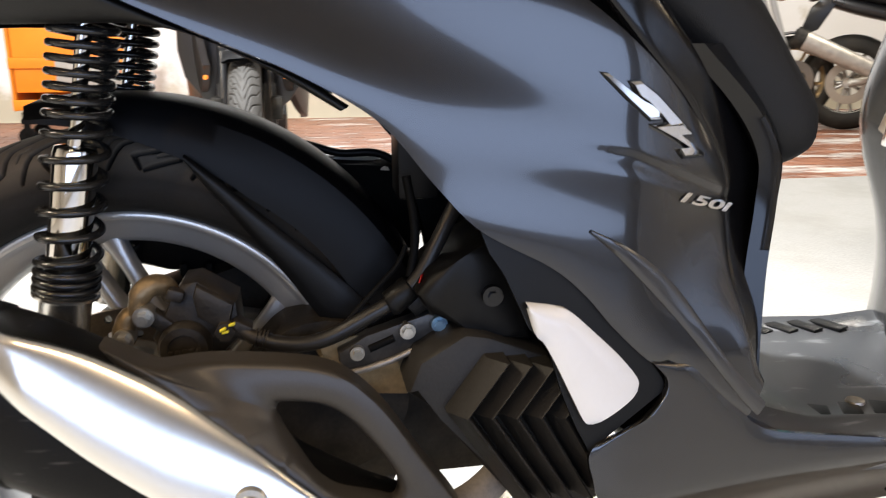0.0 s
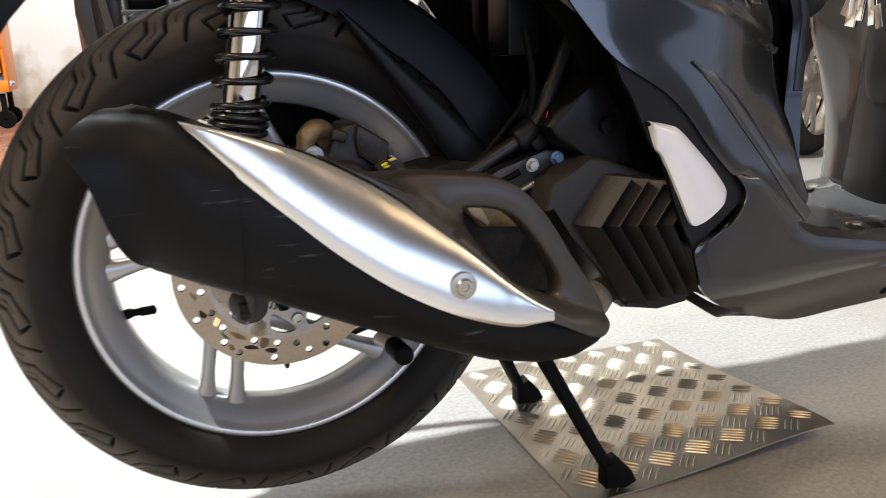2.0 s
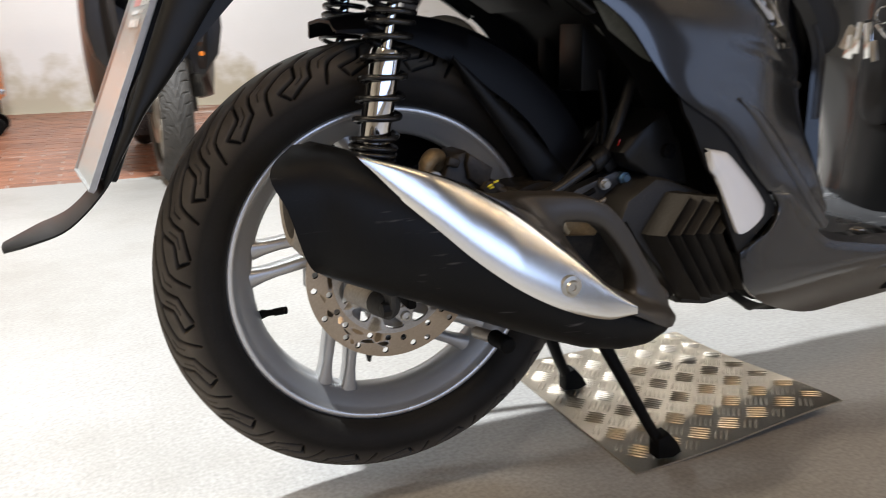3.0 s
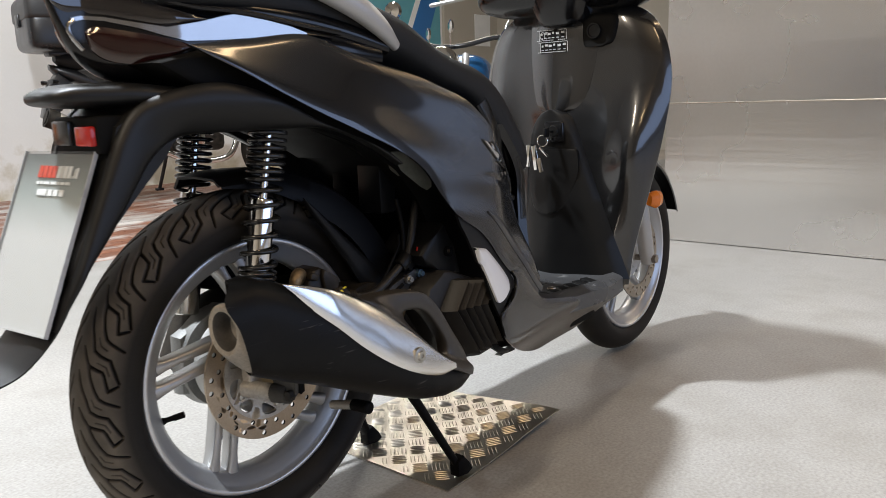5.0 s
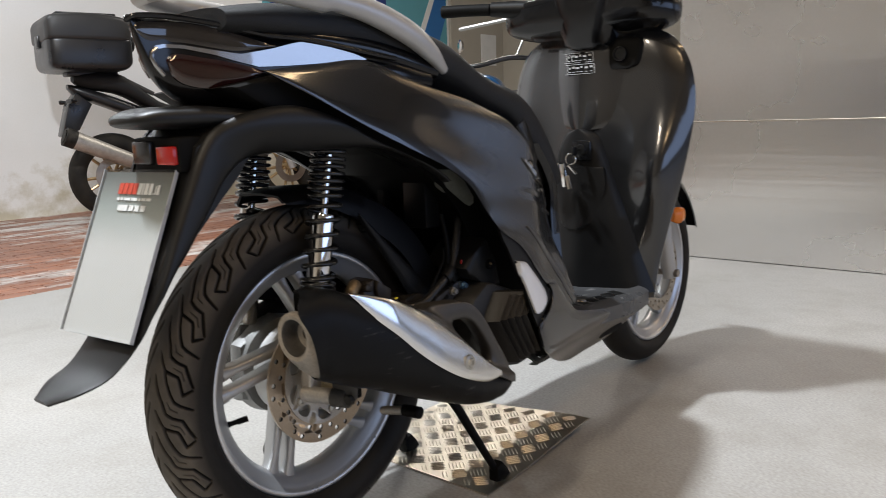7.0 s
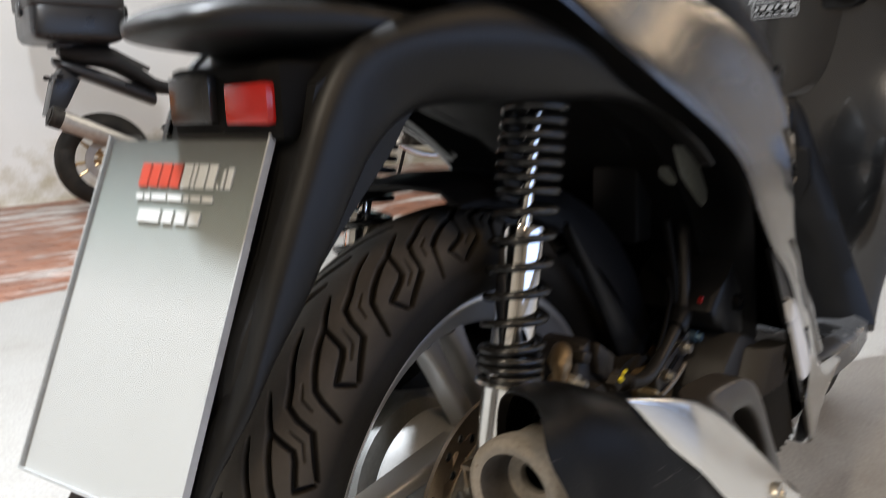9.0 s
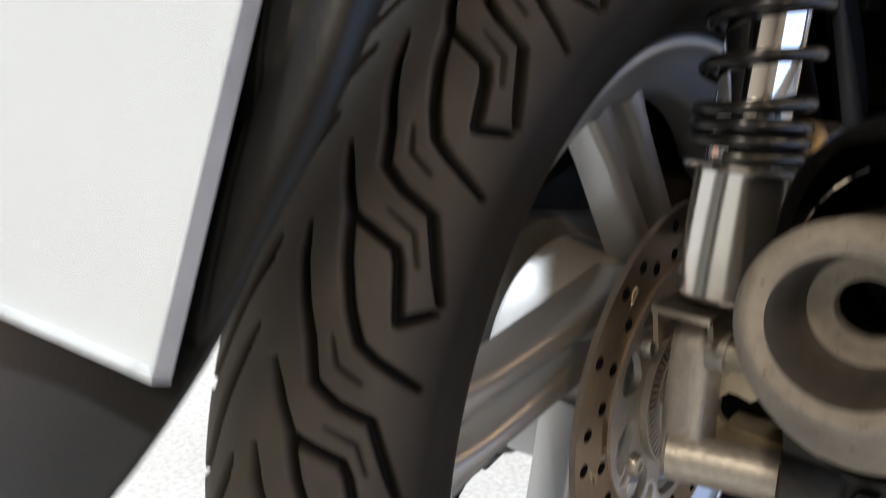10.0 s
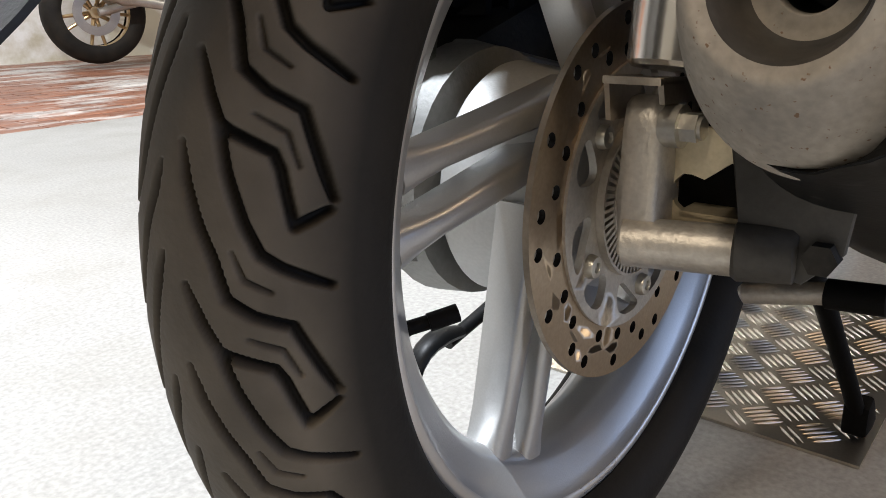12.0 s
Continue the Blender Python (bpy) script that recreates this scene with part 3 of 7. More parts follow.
def alloy_rim(parent, centre, lip, half, start, material_used):
    bm = bmesh.new()
    h = half
    prof = [(lip, -h), (lip - 0.002, -h - 0.003), (lip - 0.010, -h - 0.003), (lip - 0.013, -h + 0.001), (lip - 0.017, -h + 0.004), (lip - 0.030, -h + 0.012),
            (lip - 0.037, -h + 0.020), (lip - 0.039, -0.008), (lip - 0.039, 0.008), (lip - 0.037, h - 0.020), (lip - 0.030, h - 0.012), (lip - 0.013, h - 0.001),
            (lip - 0.010, h + 0.003), (lip - 0.002, h + 0.003), (lip, h), (lip - 0.008, h - 0.006), (lip - 0.020, 0.0), (lip - 0.008, -h + 0.006)]
    put_lathe(bm, prof, centre, 128, close=True)
    rim = part("rim", bm, material_used, parent, "silver five-spoke alloy rim", 50)
    for y in (-h - 0.0028, h + 0.0028):
        bm = bmesh.new()
        put_lathe(bm, [(lip - 0.006 + 0.0042 * math.cos(q), y + 0.0020 * math.sin(q)) for q in np.linspace(0, 2 * math.pi, 11)[:-1]], centre, 128, close=True)
        part("rim_lip", bm, LIP, rim, "rim lip, painted paler for the light on it", 60)
    reach = lip - 0.034
    skew = 0.0556
    for k in range(5):
        way = radians(start + 72 * k) + math.asin(skew / reach)
        out = Vector((math.cos(way), 0, math.sin(way)))
        side = Vector((math.sin(way), 0, -math.cos(way)))
        for sgn in (-1, 1):
            bm = bmesh.new()
            rows = []
            for i in range(11):
                f = i / 10
                apart = 0.0130 + 0.0050 * f
                off = skew + sgn * apart
                u = 0.005 + (math.sqrt(reach ** 2 - off ** 2) - 0.005) * f
                flare = 0.0050 * max(0, f - 0.85) / 0.15 + 0.0035 * (1 - f) ** 2
                wide = 0.0074 + flare
                deep = 0.017 - 0.003 * f
                p = centre + out * u + side * off + Vector((0, -0.016 + 0.010 * f, 0))
                rows.append([p + side * a * wide + Vector((0, b * deep, 0)) for a, b in ((-1, -0.62), (-0.85, -0.86), (-0.5, -1), (0.5, -1), (0.85, -0.86), (1, -0.62), (0.8, 0.9), (-0.8, 0.9))])
            put_grid(bm, rows, close_v=True, cap=True)
            part("spoke", bm, material_used, rim, angle=50)
    bm = bmesh.new()
    put_lathe(bm, [(0.0, -0.052), (0.030, -0.052), (0.034, -0.048), (0.037, -0.038), (0.060, -0.034), (0.068, -0.029), (0.072, -0.018), (0.076, 0.004), (0.079, 0.022), (0.081, 0.040), (0.078, 0.044), (0.0, 0.045)], centre, 64)
    part("hub", bm, HUB, rim, "light grey drum-shaped hub")
    return rim


rear_wheel = new("rear_wheel")
rear_wheel.parent = scooter
rear_wheel.matrix_world = Matrix.Translation(AXLE)
bpy.context.view_layer.update()
tyre = new("tyre", tyre_mesh(AXLE, 0.3010, 0.062, 0.2180, 21 * 112, 252))
tyre.parent, tyre.matrix_parent_inverse = rear_wheel, rear_wheel.matrix_world.inverted()
tyre["label"] = "black rubber tyre with angular tread grooves"
alloy_rim(rear_wheel, AXLE, 0.2195, 0.036, 172.5, SILVER)
brake_disc(rear_wheel, AXLE, -0.050, 0.12)
bm = bmesh.new()
va = radians(-164)
vd = Vector((math.cos(va), 0, math.sin(va)))
put_tube(bm, [AXLE + vd * 0.182, AXLE + vd * 0.176, AXLE + vd * 0.170 + Vector((0, -0.004, 0)), AXLE + vd * 0.160 + Vector((0, -0.012, 0))], [0.006, 0.006, 0.0042, 0.0042], 12)
put_tube(bm, [AXLE + vd * 0.162 + Vector((0, -0.011, 0)), AXLE + vd * 0.148 + Vector((0, -0.021, 0))], 0.0052, 12)
part("valve", bm, MATT, rear_wheel, "black rubber tyre valve with cap")

front_wheel = new("front_wheel")
front_wheel.parent = scooter
front_wheel.matrix_world = Matrix.Translation(FRONT)
bpy.context.view_layer.update()
tyre = new("tyre", tyre_mesh(FRONT, 0.284, 0.051, 0.2150, 220, 40, False))
tyre.parent, tyre.matrix_parent_inverse = front_wheel, front_wheel.matrix_world.inverted()
tyre["label"] = "black rubber front tyre"
alloy_rim(front_wheel, FRONT, 0.2165, 0.038, 20, SILVER)
bm = disc_ring(FRONT, -0.06, 0.12)
part("brake_disc", bm, STEEL, front_wheel, angle=30)

HANGER = material("dusty_hanger_paint", (0.045, 0.042, 0.037), 0.6, 0.1, 0.25, 25, 0.3, 240, 0.3, spec=0.3)
# -- swing arm and right shock mount --
bm = bmesh.new()
put_tube(bm, [(-0.066, -0.079, 0.336), (-0.065, -0.081, 0.336), (-0.061, -0.096, 0.337), (-0.050, -0.142, 0.338)], [0.011, 0.0135, 0.0138, 0.0138], 24)
put_prism(bm, [(-0.068, 0.328), (-0.036, 0.328), (-0.040, 0.346), (-0.044, 0.362), (-0.046, 0.400), (-0.048, 0.413), (-0.055, 0.417), (-0.062, 0.413), (-0.065, 0.400), (-0.064, 0.360)], -0.098, -0.075, bevel=0.006)
swing_arm = part("swing_arm", bm, CAST, scooter, "cast aluminium swing arm", 45)
bm = bmesh.new()
put_prism(bm, [(-0.084, 0.340), (-0.080, 0.372), (-0.086, 0.392), (-0.100, 0.400), (-0.150, 0.398), (-0.150, 0.376), (-0.129, 0.382), (-0.115, 0.3715), (-0.108, 0.3735), (-0.103, 0.3735), (-0.0985, 0.369),
               (-0.0965, 0.361), (-0.0995, 0.3555), (-0.104, 0.352), (-0.115, 0.350), (-0.140, 0.350), (-0.140, 0.340)], -0.042, -0.037, axis="x")
put_prism(bm, [(-0.102, 0.3525), (-0.142, 0.3525), (-0.142, 0.349), (-0.102, 0.349)], -0.042, -0.016, axis="x")
# Block added behind the sheet's hole to keep the bright floor from showing.
bm_back = bmesh.new()
put_box(bm_back, (-0.014, -0.126, 0.364), (0.012, 0.072, 0.070), 0.004)
part("web", bm, ZINC, swing_arm, "golden zinc-plated bracket sheet")
part("backing_block", bm_back, MATT, swing_arm, "dark block added to darken the hole in the bracket sheet")
bm = bmesh.new()
put_cyl(bm, (0, -0.088, 0.347), (0, -0.050, 0.347), 0.018, 24)
part("axle_nut", bm, CAST, swing_arm)
bm = bmesh.new()
put_cyl(bm, (-0.053, -0.106, 0.401), (-0.053, -0.096, 0.401), 0.0115, 24)
put_cyl(bm, (-0.053, -0.115, 0.401), (-0.053, -0.105, 0.401), 0.0082, 6)
put_cyl(bm, (-0.053, -0.117, 0.401), (-0.053, -0.114, 0.401), 0.0060, 16)
part("mount_bolt", bm, DAMPER_BOLT, swing_arm, "plated flange bolt")
bm = bmesh.new()
for y, z in ((-0.071, 0.404), (-0.101, 0.414)):
    put_prism(bm, [(-0.070, z), (-0.038, z - 0.002), (-0.034, 0.425), (-0.074, 0.428)], y - 0.0015, y + 0.0015)
put_prism(bm, [(-0.076, 0.424), (-0.032, 0.420), (-0.032, 0.424), (-0.076, 0.428)], -0.1025, -0.0695, bevel=0.001)
part("clevis", bm, STEEL, swing_arm, "folded steel clevis")
bm = bmesh.new()
put_tube(bm, [(-0.0515, -0.137, 0.338), (-0.051, -0.139, 0.338), (-0.045, -0.165, 0.340), (-0.0445, -0.167, 0.340)], [0.0140, 0.0160, 0.0160, 0.0140], 24)
put_prism(bm, [(-0.131, 0.392), (-0.1385, 0.352), (-0.1395, 0.330), (-0.172, 0.326), (-0.190, 0.345), (-0.196, 0.402), (-0.150, 0.402)], -0.052, -0.045, axis="x", bevel=0.002)
hanger = part("engine_hanger", bm, HANGER, swing_arm, "dark dusty muffler hanger")
bm = bmesh.new()
put_cyl(bm, (-0.060, -0.181, 0.343), (-0.050, -0.181, 0.343), 0.0085, 6)
part("bolt", bm, DIRT, hanger)


DAMPER = material("silver_damper", (0.62, 0.61, 0.58), 0.2, 0.95, 0.1, 12, 0.12, 200, 0.05, rough_vary=0.1)


def shock(side, name):
    """One spring and damper leg."""
    b, t = Vector((-0.050, side * 0.095, 0.430)), Vector((0.011, side * 0.0995, 0.752))
    d = (t - b).normalized()
    at = lambda f: b.lerp(t, f)
    bm = bmesh.new()
    put_tube(bm, [at(0.0), at(0.008), at(0.03), at(0.04), at(0.20), at(0.21)], [0.0200, 0.0228, 0.0228, 0.0232, 0.0232, 0.0255], 32)
    put_tube(bm, [at(0.205), at(0.209), at(0.216), at(0.219)], [0.028, 0.0300, 0.0300, 0.028], 32)
    leg = part(name, bm, DAMPER, scooter, "rear shock absorber with black coil spring")
    bm = bmesh.new()
    put_tube(bm, [at(0.21), at(0.22), at(0.62), at(0.635), at(0.64)], [0.0185, 0.0195, 0.0195, 0.0180, 0.010], 28)
    part("damper_body", bm, CHROME, leg, "chrome damper body")
    bm = bmesh.new()
    put_tube(bm, [at(0.63), at(1.06)], 0.0068, 16)
    part("rod", bm, CHROME, leg, "chrome damper rod")
    bm = bmesh.new()
    put_tube(bm, [at(1.045), at(1.075)], 0.032, 24)
    put_tube(bm, [at(1.05), at(1.12)], 0.018, 16)
    part("top_cup", bm, SATIN, leg)
    e = d.cross(Vector((0, 1, 0))).normalized()
    g = d.cross(e)
    turns = [0.0095] * 3 + [0.029] * 5 + [0.022] * 1 + [0.0145] * 9
    length = sum(turns)
    pts, h, per = [], 0.0, 28
    for pitch in turns:
        for k in range(per):
            f = h / length
            q = at(0.228 + 0.824 * f)
            a = 2 * math.pi * k / per
            pts.append(q + 0.0268 * (math.cos(a) * e + math.sin(a) * g))
            h += pitch / per
    bm = bmesh.new()
    put_tube(bm, pts, 0.0036, 10)
    part("coil_spring", bm, SPRING, leg, "gloss black coil spring")


SPRING = material("spring_enamel", (0.012, 0.012, 0.012), 0.22, 0, 0.1, 8, 0.1, 200, 0.05)
shock(-1, "shock_absorber")
shock(1, "shock_absorber")

# -- hugger over the rear wheel --
bm = bmesh.new()
rows = []
for k in range(60):
    ang = 8 + 94 * k / 59
    c, sn = math.cos(radians(ang)), math.sin(radians(ang))
    foot = float(np.interp(ang, [8, 60, 78, 102], [0.262, 0.268, 0.285, 0.316]))
    wide = float(np.interp(ang, [8, 60, 102], [0.086, 0.080, 0.070]))
    prof = [(foot, -wide), (0.5 * (foot + 0.322), -wide + 0.001), (0.322, -wide + 0.010), (0.331, -0.050), (0.334, 0.0), (0.331, 0.050), (0.322, wide - 0.010), (0.312, wide),
            (0.309, wide - 0.004), (0.318, wide - 0.013), (0.327, 0.048), (0.330, 0.0), (0.327, -0.048), (0.318, -wide + 0.013), (0.5 * (foot + 0.322), -wide + 0.005), (foot, -wide + 0.004)]
    rows.append([(AXLE.x + r * c, h, AXLE.z + r * sn) for r, h in prof])
put_grid(bm, rows, close_v=True, cap=True)
part("hugger", bm, HUGGER, scooter, "black plastic inner mudguard over the wheel", 40)

bm = bmesh.new()
put_panel(bm, [(0.079, 0.624), (0.112, 0.596), (0.144, 0.565), (0.202, 0.511), (0.250, 0.462), (0.276, 0.427)], [(0.078, 0.619), (0.098, 0.590), (0.120, 0.562), (0.165, 0.502), (0.207, 0.445), (0.266, 0.421)],
          lambda x, z: 0.0885, 40, 8, 0.004, 0.0, -1, bulge=0.003, crown=0.002)
part("hugger_side", bm, SATIN, scooter, "black flat side facet of the inner mudguard", 40)

GREY_CASE = material("grey_engine_paint", (0.22, 0.22, 0.21), 0.55, 0.2, 0.2, 20, 0.2, 260, 0.3)
# -- engine seen between the wheel and the body --
engine = part("engine", (lambda b: (put_box(b, (0.36, 0.02, 0.36), (0.30, 0.20, 0.22), 0.03), put_cyl(b, (0.20, -0.10, 0.37), (0.20, 0.13, 0.37), 0.085, 28),
                                   put_prism(b, [(0.02, 0.28), (0.30, 0.26), (0.34, 0.44), (0.10, 0.47), (-0.04, 0.43), (-0.08, 0.35), (-0.04, 0.29)], 0.075, 0.16, bevel=0.02), b)[-1])(bmesh.new()), DIRT, scooter, "dusty dark grey engine and drive case", 40)
bm = bmesh.new()
put_cyl(bm, (0.0, 0.055, 0.347), (0.0, 0.085, 0.347), 0.088, 36, 0.092)
put_prism(bm, [(-0.09, 0.30), (0.02, 0.262), (0.14, 0.27), (0.14, 0.41), (0.0, 0.44), (-0.085, 0.40)], 0.062, 0.10, bevel=0.012)
part("final_drive_case", bm, GREY_CASE, engine, "cast aluminium final drive case")
DULL_CAST = material("dull_dusty_casting", (0.30, 0.28, 0.25), 0.45, 0.6, 0.3, 30, 0.3, 240, 0.4)
bm = bmesh.new()
put_prism(bm, [(-0.03, 0.47), (0.02, 0.455), (0.30, 0.44), (0.34, 0.50), (0.30, 0.58), (0.10, 0.60), (0.0, 0.56)], 0.100, 0.19, bevel=0.02)
part("air_box", bm, MATT, engine, "black plastic air filter box")
for k in range(9):
    bm = bmesh.new()
    put_box(bm, (0.04 + 0.03 * k, 0.118, 0.462 - 0.0004 * k), (0.009, 0.06, 0.016), 0.002)
    part("cooling_tooth", bm, MATT, engine)
bm = bmesh.new()
put_prism(bm, [(0.186, 0.436), (0.205, 0.440), (0.230, 0.436), (0.300, 0.440), (0.300, 0.405), (0.282, 0.372), (0.225, 0.378), (0.204, 0.404)], -0.112, -0.070, bevel=0.006)
part("crankcase", bm, TAN, engine, "tan-dusted aluminium crankcase")
bm = bmesh.new()
put_prism(bm, [(0.198, 0.424), (0.207, 0.418), (0.216, 0.400), (0.230, 0.392), (0.225, 0.384), (0.205, 0.398), (0.192, 0.420)], -0.132, -0.108, bevel=0.004)
part("case_rib", bm, ZINC, engine, "bright cast case rib")
BRACKET = material("grey_cast_bracket", (0.060, 0.058, 0.056), 0.42, 0.5, 0.25, 30, 0.3, 240, 0.3)
bm = bmesh.new()
put_prism(bm, [(0.213, 0.420), (0.212, 0.431), (0.241, 0.445), (0.281, 0.457), (0.303, 0.464), (0.321, 0.457), (0.313, 0.438), (0.291, 0.427), (0.263, 0.416), (0.240, 0.409), (0.224, 0.407)], -0.124, -0.104, bevel=0.003)
bracket = part("alloy_bracket", bm, BRACKET, engine, "grey cast alloy hose bracket with a slot", 40)
bm = bmesh.new()
put_tube(bm, [(0.220, -0.125, 0.408), (0.241, -0.126, 0.412), (0.264, -0.126, 0.4185), (0.292, -0.126, 0.430), (0.312, -0.125, 0.441)], 0.0034, 10)
part("flange", bm, DULL_CAST, bracket, "worn bright lower flange")
# No hole is cut for the slot: a black bar stands for its shade.
bm = bmesh.new()
put_tube(bm, [(0.243, -0.1225, 0.4315), (0.256, -0.1225, 0.4365), (0.268, -0.1225, 0.4415)], 0.0044, 12)
part("slot", bm, MATT, bracket, "black bar standing in for the slot's shade")
for x, z, m, r in ((0.231, 0.4295, DAMPER_BOLT, 0.0050), (0.281, 0.4490, DAMPER_BOLT, 0.0055), (0.3125, 0.4545, BLUE_BOLT, 0.0056)):
    bm = bmesh.new()
    put_cyl(bm, (x, -0.130, z), (x, -0.118, z), r * 1.45, 20)
    put_cyl(bm, (x, -0.136, z), (x, -0.129, z), r, 6)
    part("bolt", bm, m, bracket)
HOSE = material("hose_rubber", (0.014, 0.013, 0.012), 0.38, 0, 0.2, 20, 0.2, 300, 0.15, spec=0.4)
bm = bmesh.new()
put_tube(bm, spline([(0.138, -0.122, 0.449), (0.155, -0.123, 0.444), (0.178, -0.125, 0.442), (0.205, -0.125, 0.447), (0.238, -0.124, 0.463), (0.275, -0.122, 0.483), (0.296, -0.118, 0.503), (0.312, -0.112, 0.530), (0.328, -0.104, 0.557), (0.345, -0.094, 0.585)], 48), 0.0078, 16)
hose = part("brake_hose", bm, HOSE, scooter, "black rubber sheathed brake hose")
bm = bmesh.new()
put_tube(bm, [(0.263, -0.123, 0.4755), (0.266, -0.123, 0.477), (0.283, -0.121, 0.4905), (0.286, -0.121, 0.493)], [0.0115, 0.0135, 0.0135, 0.0115], 20)
put_prism(bm, [(0.276, 0.478), (0.300, 0.486), (0.304, 0.470), (0.290, 0.462)], -0.126, -0.112, bevel=0.003)
part("hose_clamp", bm, SATIN, hose, "black hose clamp")
bm = bmesh.new()
put_tube(bm, spline([(0.205, -0.120, 0.444), (0.222, -0.120, 0.460), (0.240, -0.119, 0.479), (0.258, -0.116, 0.497), (0.274, -0.112, 0.513), (0.284, -0.104, 0.530)], 24), 0.0026, 8)
part("sensor_cable", bm, MATT, hose)
bm = bmesh.new()
put_tube(bm, spline([(0.286, -0.10, 0.598), (0.292, -0.104, 0.560), (0.292, -0.108, 0.530), (0.286, -0.112, 0.500)], 16), 0.0045, 10)
part("breather_hose", bm, MATT, hose)

# air box on the far side, seen past the wheel
bm = bmesh.new()
put_prism(bm, [(0.183, 0.596), (0.231, 0.588), (0.273, 0.587), (0.300, 0.572), (0.332, 0.532), (0.330, 0.470), (0.24, 0.470), (0.20, 0.540)], 0.115, 0.165, bevel=0.012)
air_box = part("air_box", bm, GRAB, scooter, "silver-grey cast cover beyond the wheel", 45)
bm = bmesh.new()
put_tube(bm, spline([(0.178, 0.113, 0.600), (0.190, 0.113, 0.605), (0.231, 0.113, 0.593), (0.273, 0.113, 0.592), (0.302, 0.113, 0.577), (0.336, 0.113, 0.535)], 24), 0.005, 10)
part("seal", bm, SATIN, air_box, "black rubber seal along its edge")
for x, z in ((0.205, 0.590), (0.285, 0.578), (0.316, 0.548)):
    bm = bmesh.new()
    put_cyl(bm, (x, 0.104, z - 0.008), (x, 0.118, z - 0.008), 0.006, 8)
    part("screw", bm, STEEL, air_box)

# -- silver frame tube and rubber sleeve under the hanger --
bm = bmesh.new()
put_tube(bm, [(0.102, -0.094, 0.255), (0.102, -0.096, 0.256), (0.102, -0.155, 0.269)], [0.006, 0.0082, 0.0082], 18)
stay = part("stay_tube", bm, CAST, scooter, "bare alloy stay tube")
bm = bmesh.new()
put_tube(bm, [(0.102, -0.150, 0.268), (0.102, -0.151, 0.268), (0.102, -0.188, 0.271), (0.102, -0.190, 0.271)], [0.0085, 0.0108, 0.0108, 0.0085], 18)
part("rubber_sleeve", bm, MATT, stay)

# -- brake caliper --
CALIPER = material("dusty_caliper", (0.014, 0.012, 0.010), 0.5, 0.15, 0.35, 40, 0.35, 260, 0.4, second=(0.040, 0.032, 0.023), spec=0.4)
bm = bmesh.new()
put_prism(bm, [(0.059, 0.490), (0.070, 0.506), (0.084, 0.508), (0.119, 0.485), (0.121, 0.450), (0.096, 0.425), (0.047, 0.428), (0.038, 0.452)], -0.112, -0.060, bevel=0.006)
caliper = part("brake_caliper", bm, CALIPER, scooter, "dusty brown-black brake caliper", 40)
bm = bmesh.new()
put_prism(bm, [(0.084, 0.506), (0.117, 0.485), (0.109, 0.455), (0.083, 0.474), (0.080, 0.494)], -0.122, -0.108, bevel=0.004)
part("bridge", bm, CALIPER, caliper)
bm = bmesh.new()
put_lathe(bm, [(0.0, -0.020), (0.014, -0.020), (0.015, -0.022), (0.022, -0.021), (0.025, -0.014), (0.025, 0.012)], (0.069, -0.106, 0.445), 32)
part("piston_housing", bm, CALIPER, caliper)
for k in range(5):
    bm = bmesh.new()
    put_box(bm, (0.056 + 0.0065 * k, -0.1265, 0.4405 + 0.0006 * k), (0.0045, 0.002, 0.0075), 0.0006, pose(0, 0, 0, 0, 10, 0))
    part("cast_mark", bm, CALIPER, caliper)
bm = bmesh.new()
put_box(bm, (0.046, -0.108, 0.470), (0.030, 0.016, 0.016), 0.004, pose(0, 0, 0, 0, 40, 0))
put_box(bm, (0.064, -0.113, 0.496), (0.016, 0.014, 0.012), 0.003, pose(0, 0, 0, 0, 20, 0))
part("slide_bracket", bm, CALIPER, caliper)
bm = bmesh.new()
put_tube(bm, spline([(0.027, -0.110, 0.478), (0.030, -0.109, 0.493), (0.040, -0.104, 0.503), (0.052, -0.096, 0.500), (0.056, -0.088, 0.488)], 16), [0.0085] * 4 + [0.0105] * 8 + [0.0095] * 4, 18)
part("slide_boot", bm, TAN, caliper, "tan plated slide pin arm")
bm = bmesh.new()
put_tube(bm, spline([(0.013, -0.110, 0.450), (0.0135, -0.110, 0.462), (0.018, -0.108, 0.474), (0.030, -0.104, 0.482)], 12), [0.0105] * 5 + [0.0095] * 4 + [0.0085] * 3, 18)
part("slide_boot", bm, TAN, caliper, "tan plated slide pin arm")
for x, z in ((0.0350, 0.4785), (0.0150, 0.4575)):
    bm = bmesh.new()
    put_cyl(bm, (x, -0.124, z), (x, -0.105, z), 0.0098, 28)
    put_cyl(bm, (x, -0.132, z), (x, -0.123, z), 0.0068, 6)
    put_cyl(bm, (x, -0.1335, z), (x, -0.131, z), 0.0050, 20)
    part("bolt", bm, DAMPER_BOLT, caliper, "bright plated flange bolt")
bm = bmesh.new()
put_box(bm, (0.121, -0.112, 0.459), (0.020, 0.024, 0.016), 0.003, pose(0, 0, 0, 0, 30, 0))
put_cyl(bm, (0.108, -0.131, 0.461), (0.108, -0.116, 0.461), 0.0095, 6)
put_tube(bm, [(0.122, -0.118, 0.458), (0.133, -0.121, 0.451), (0.142, -0.122, 0.448)], [0.0062, 0.0072, 0.0080], 14)
for k in range(4):
    put_tube(bm, [(0.134 + 0.0034 * k, -0.1215, 0.4506 - 0.0008 * k), (0.1356 + 0.0034 * k, -0.1216, 0.4502 - 0.0008 * k)], 0.0094, 14)
banjo = part("banjo_bolt", bm, CALIPER, caliper, "dusty hose union")
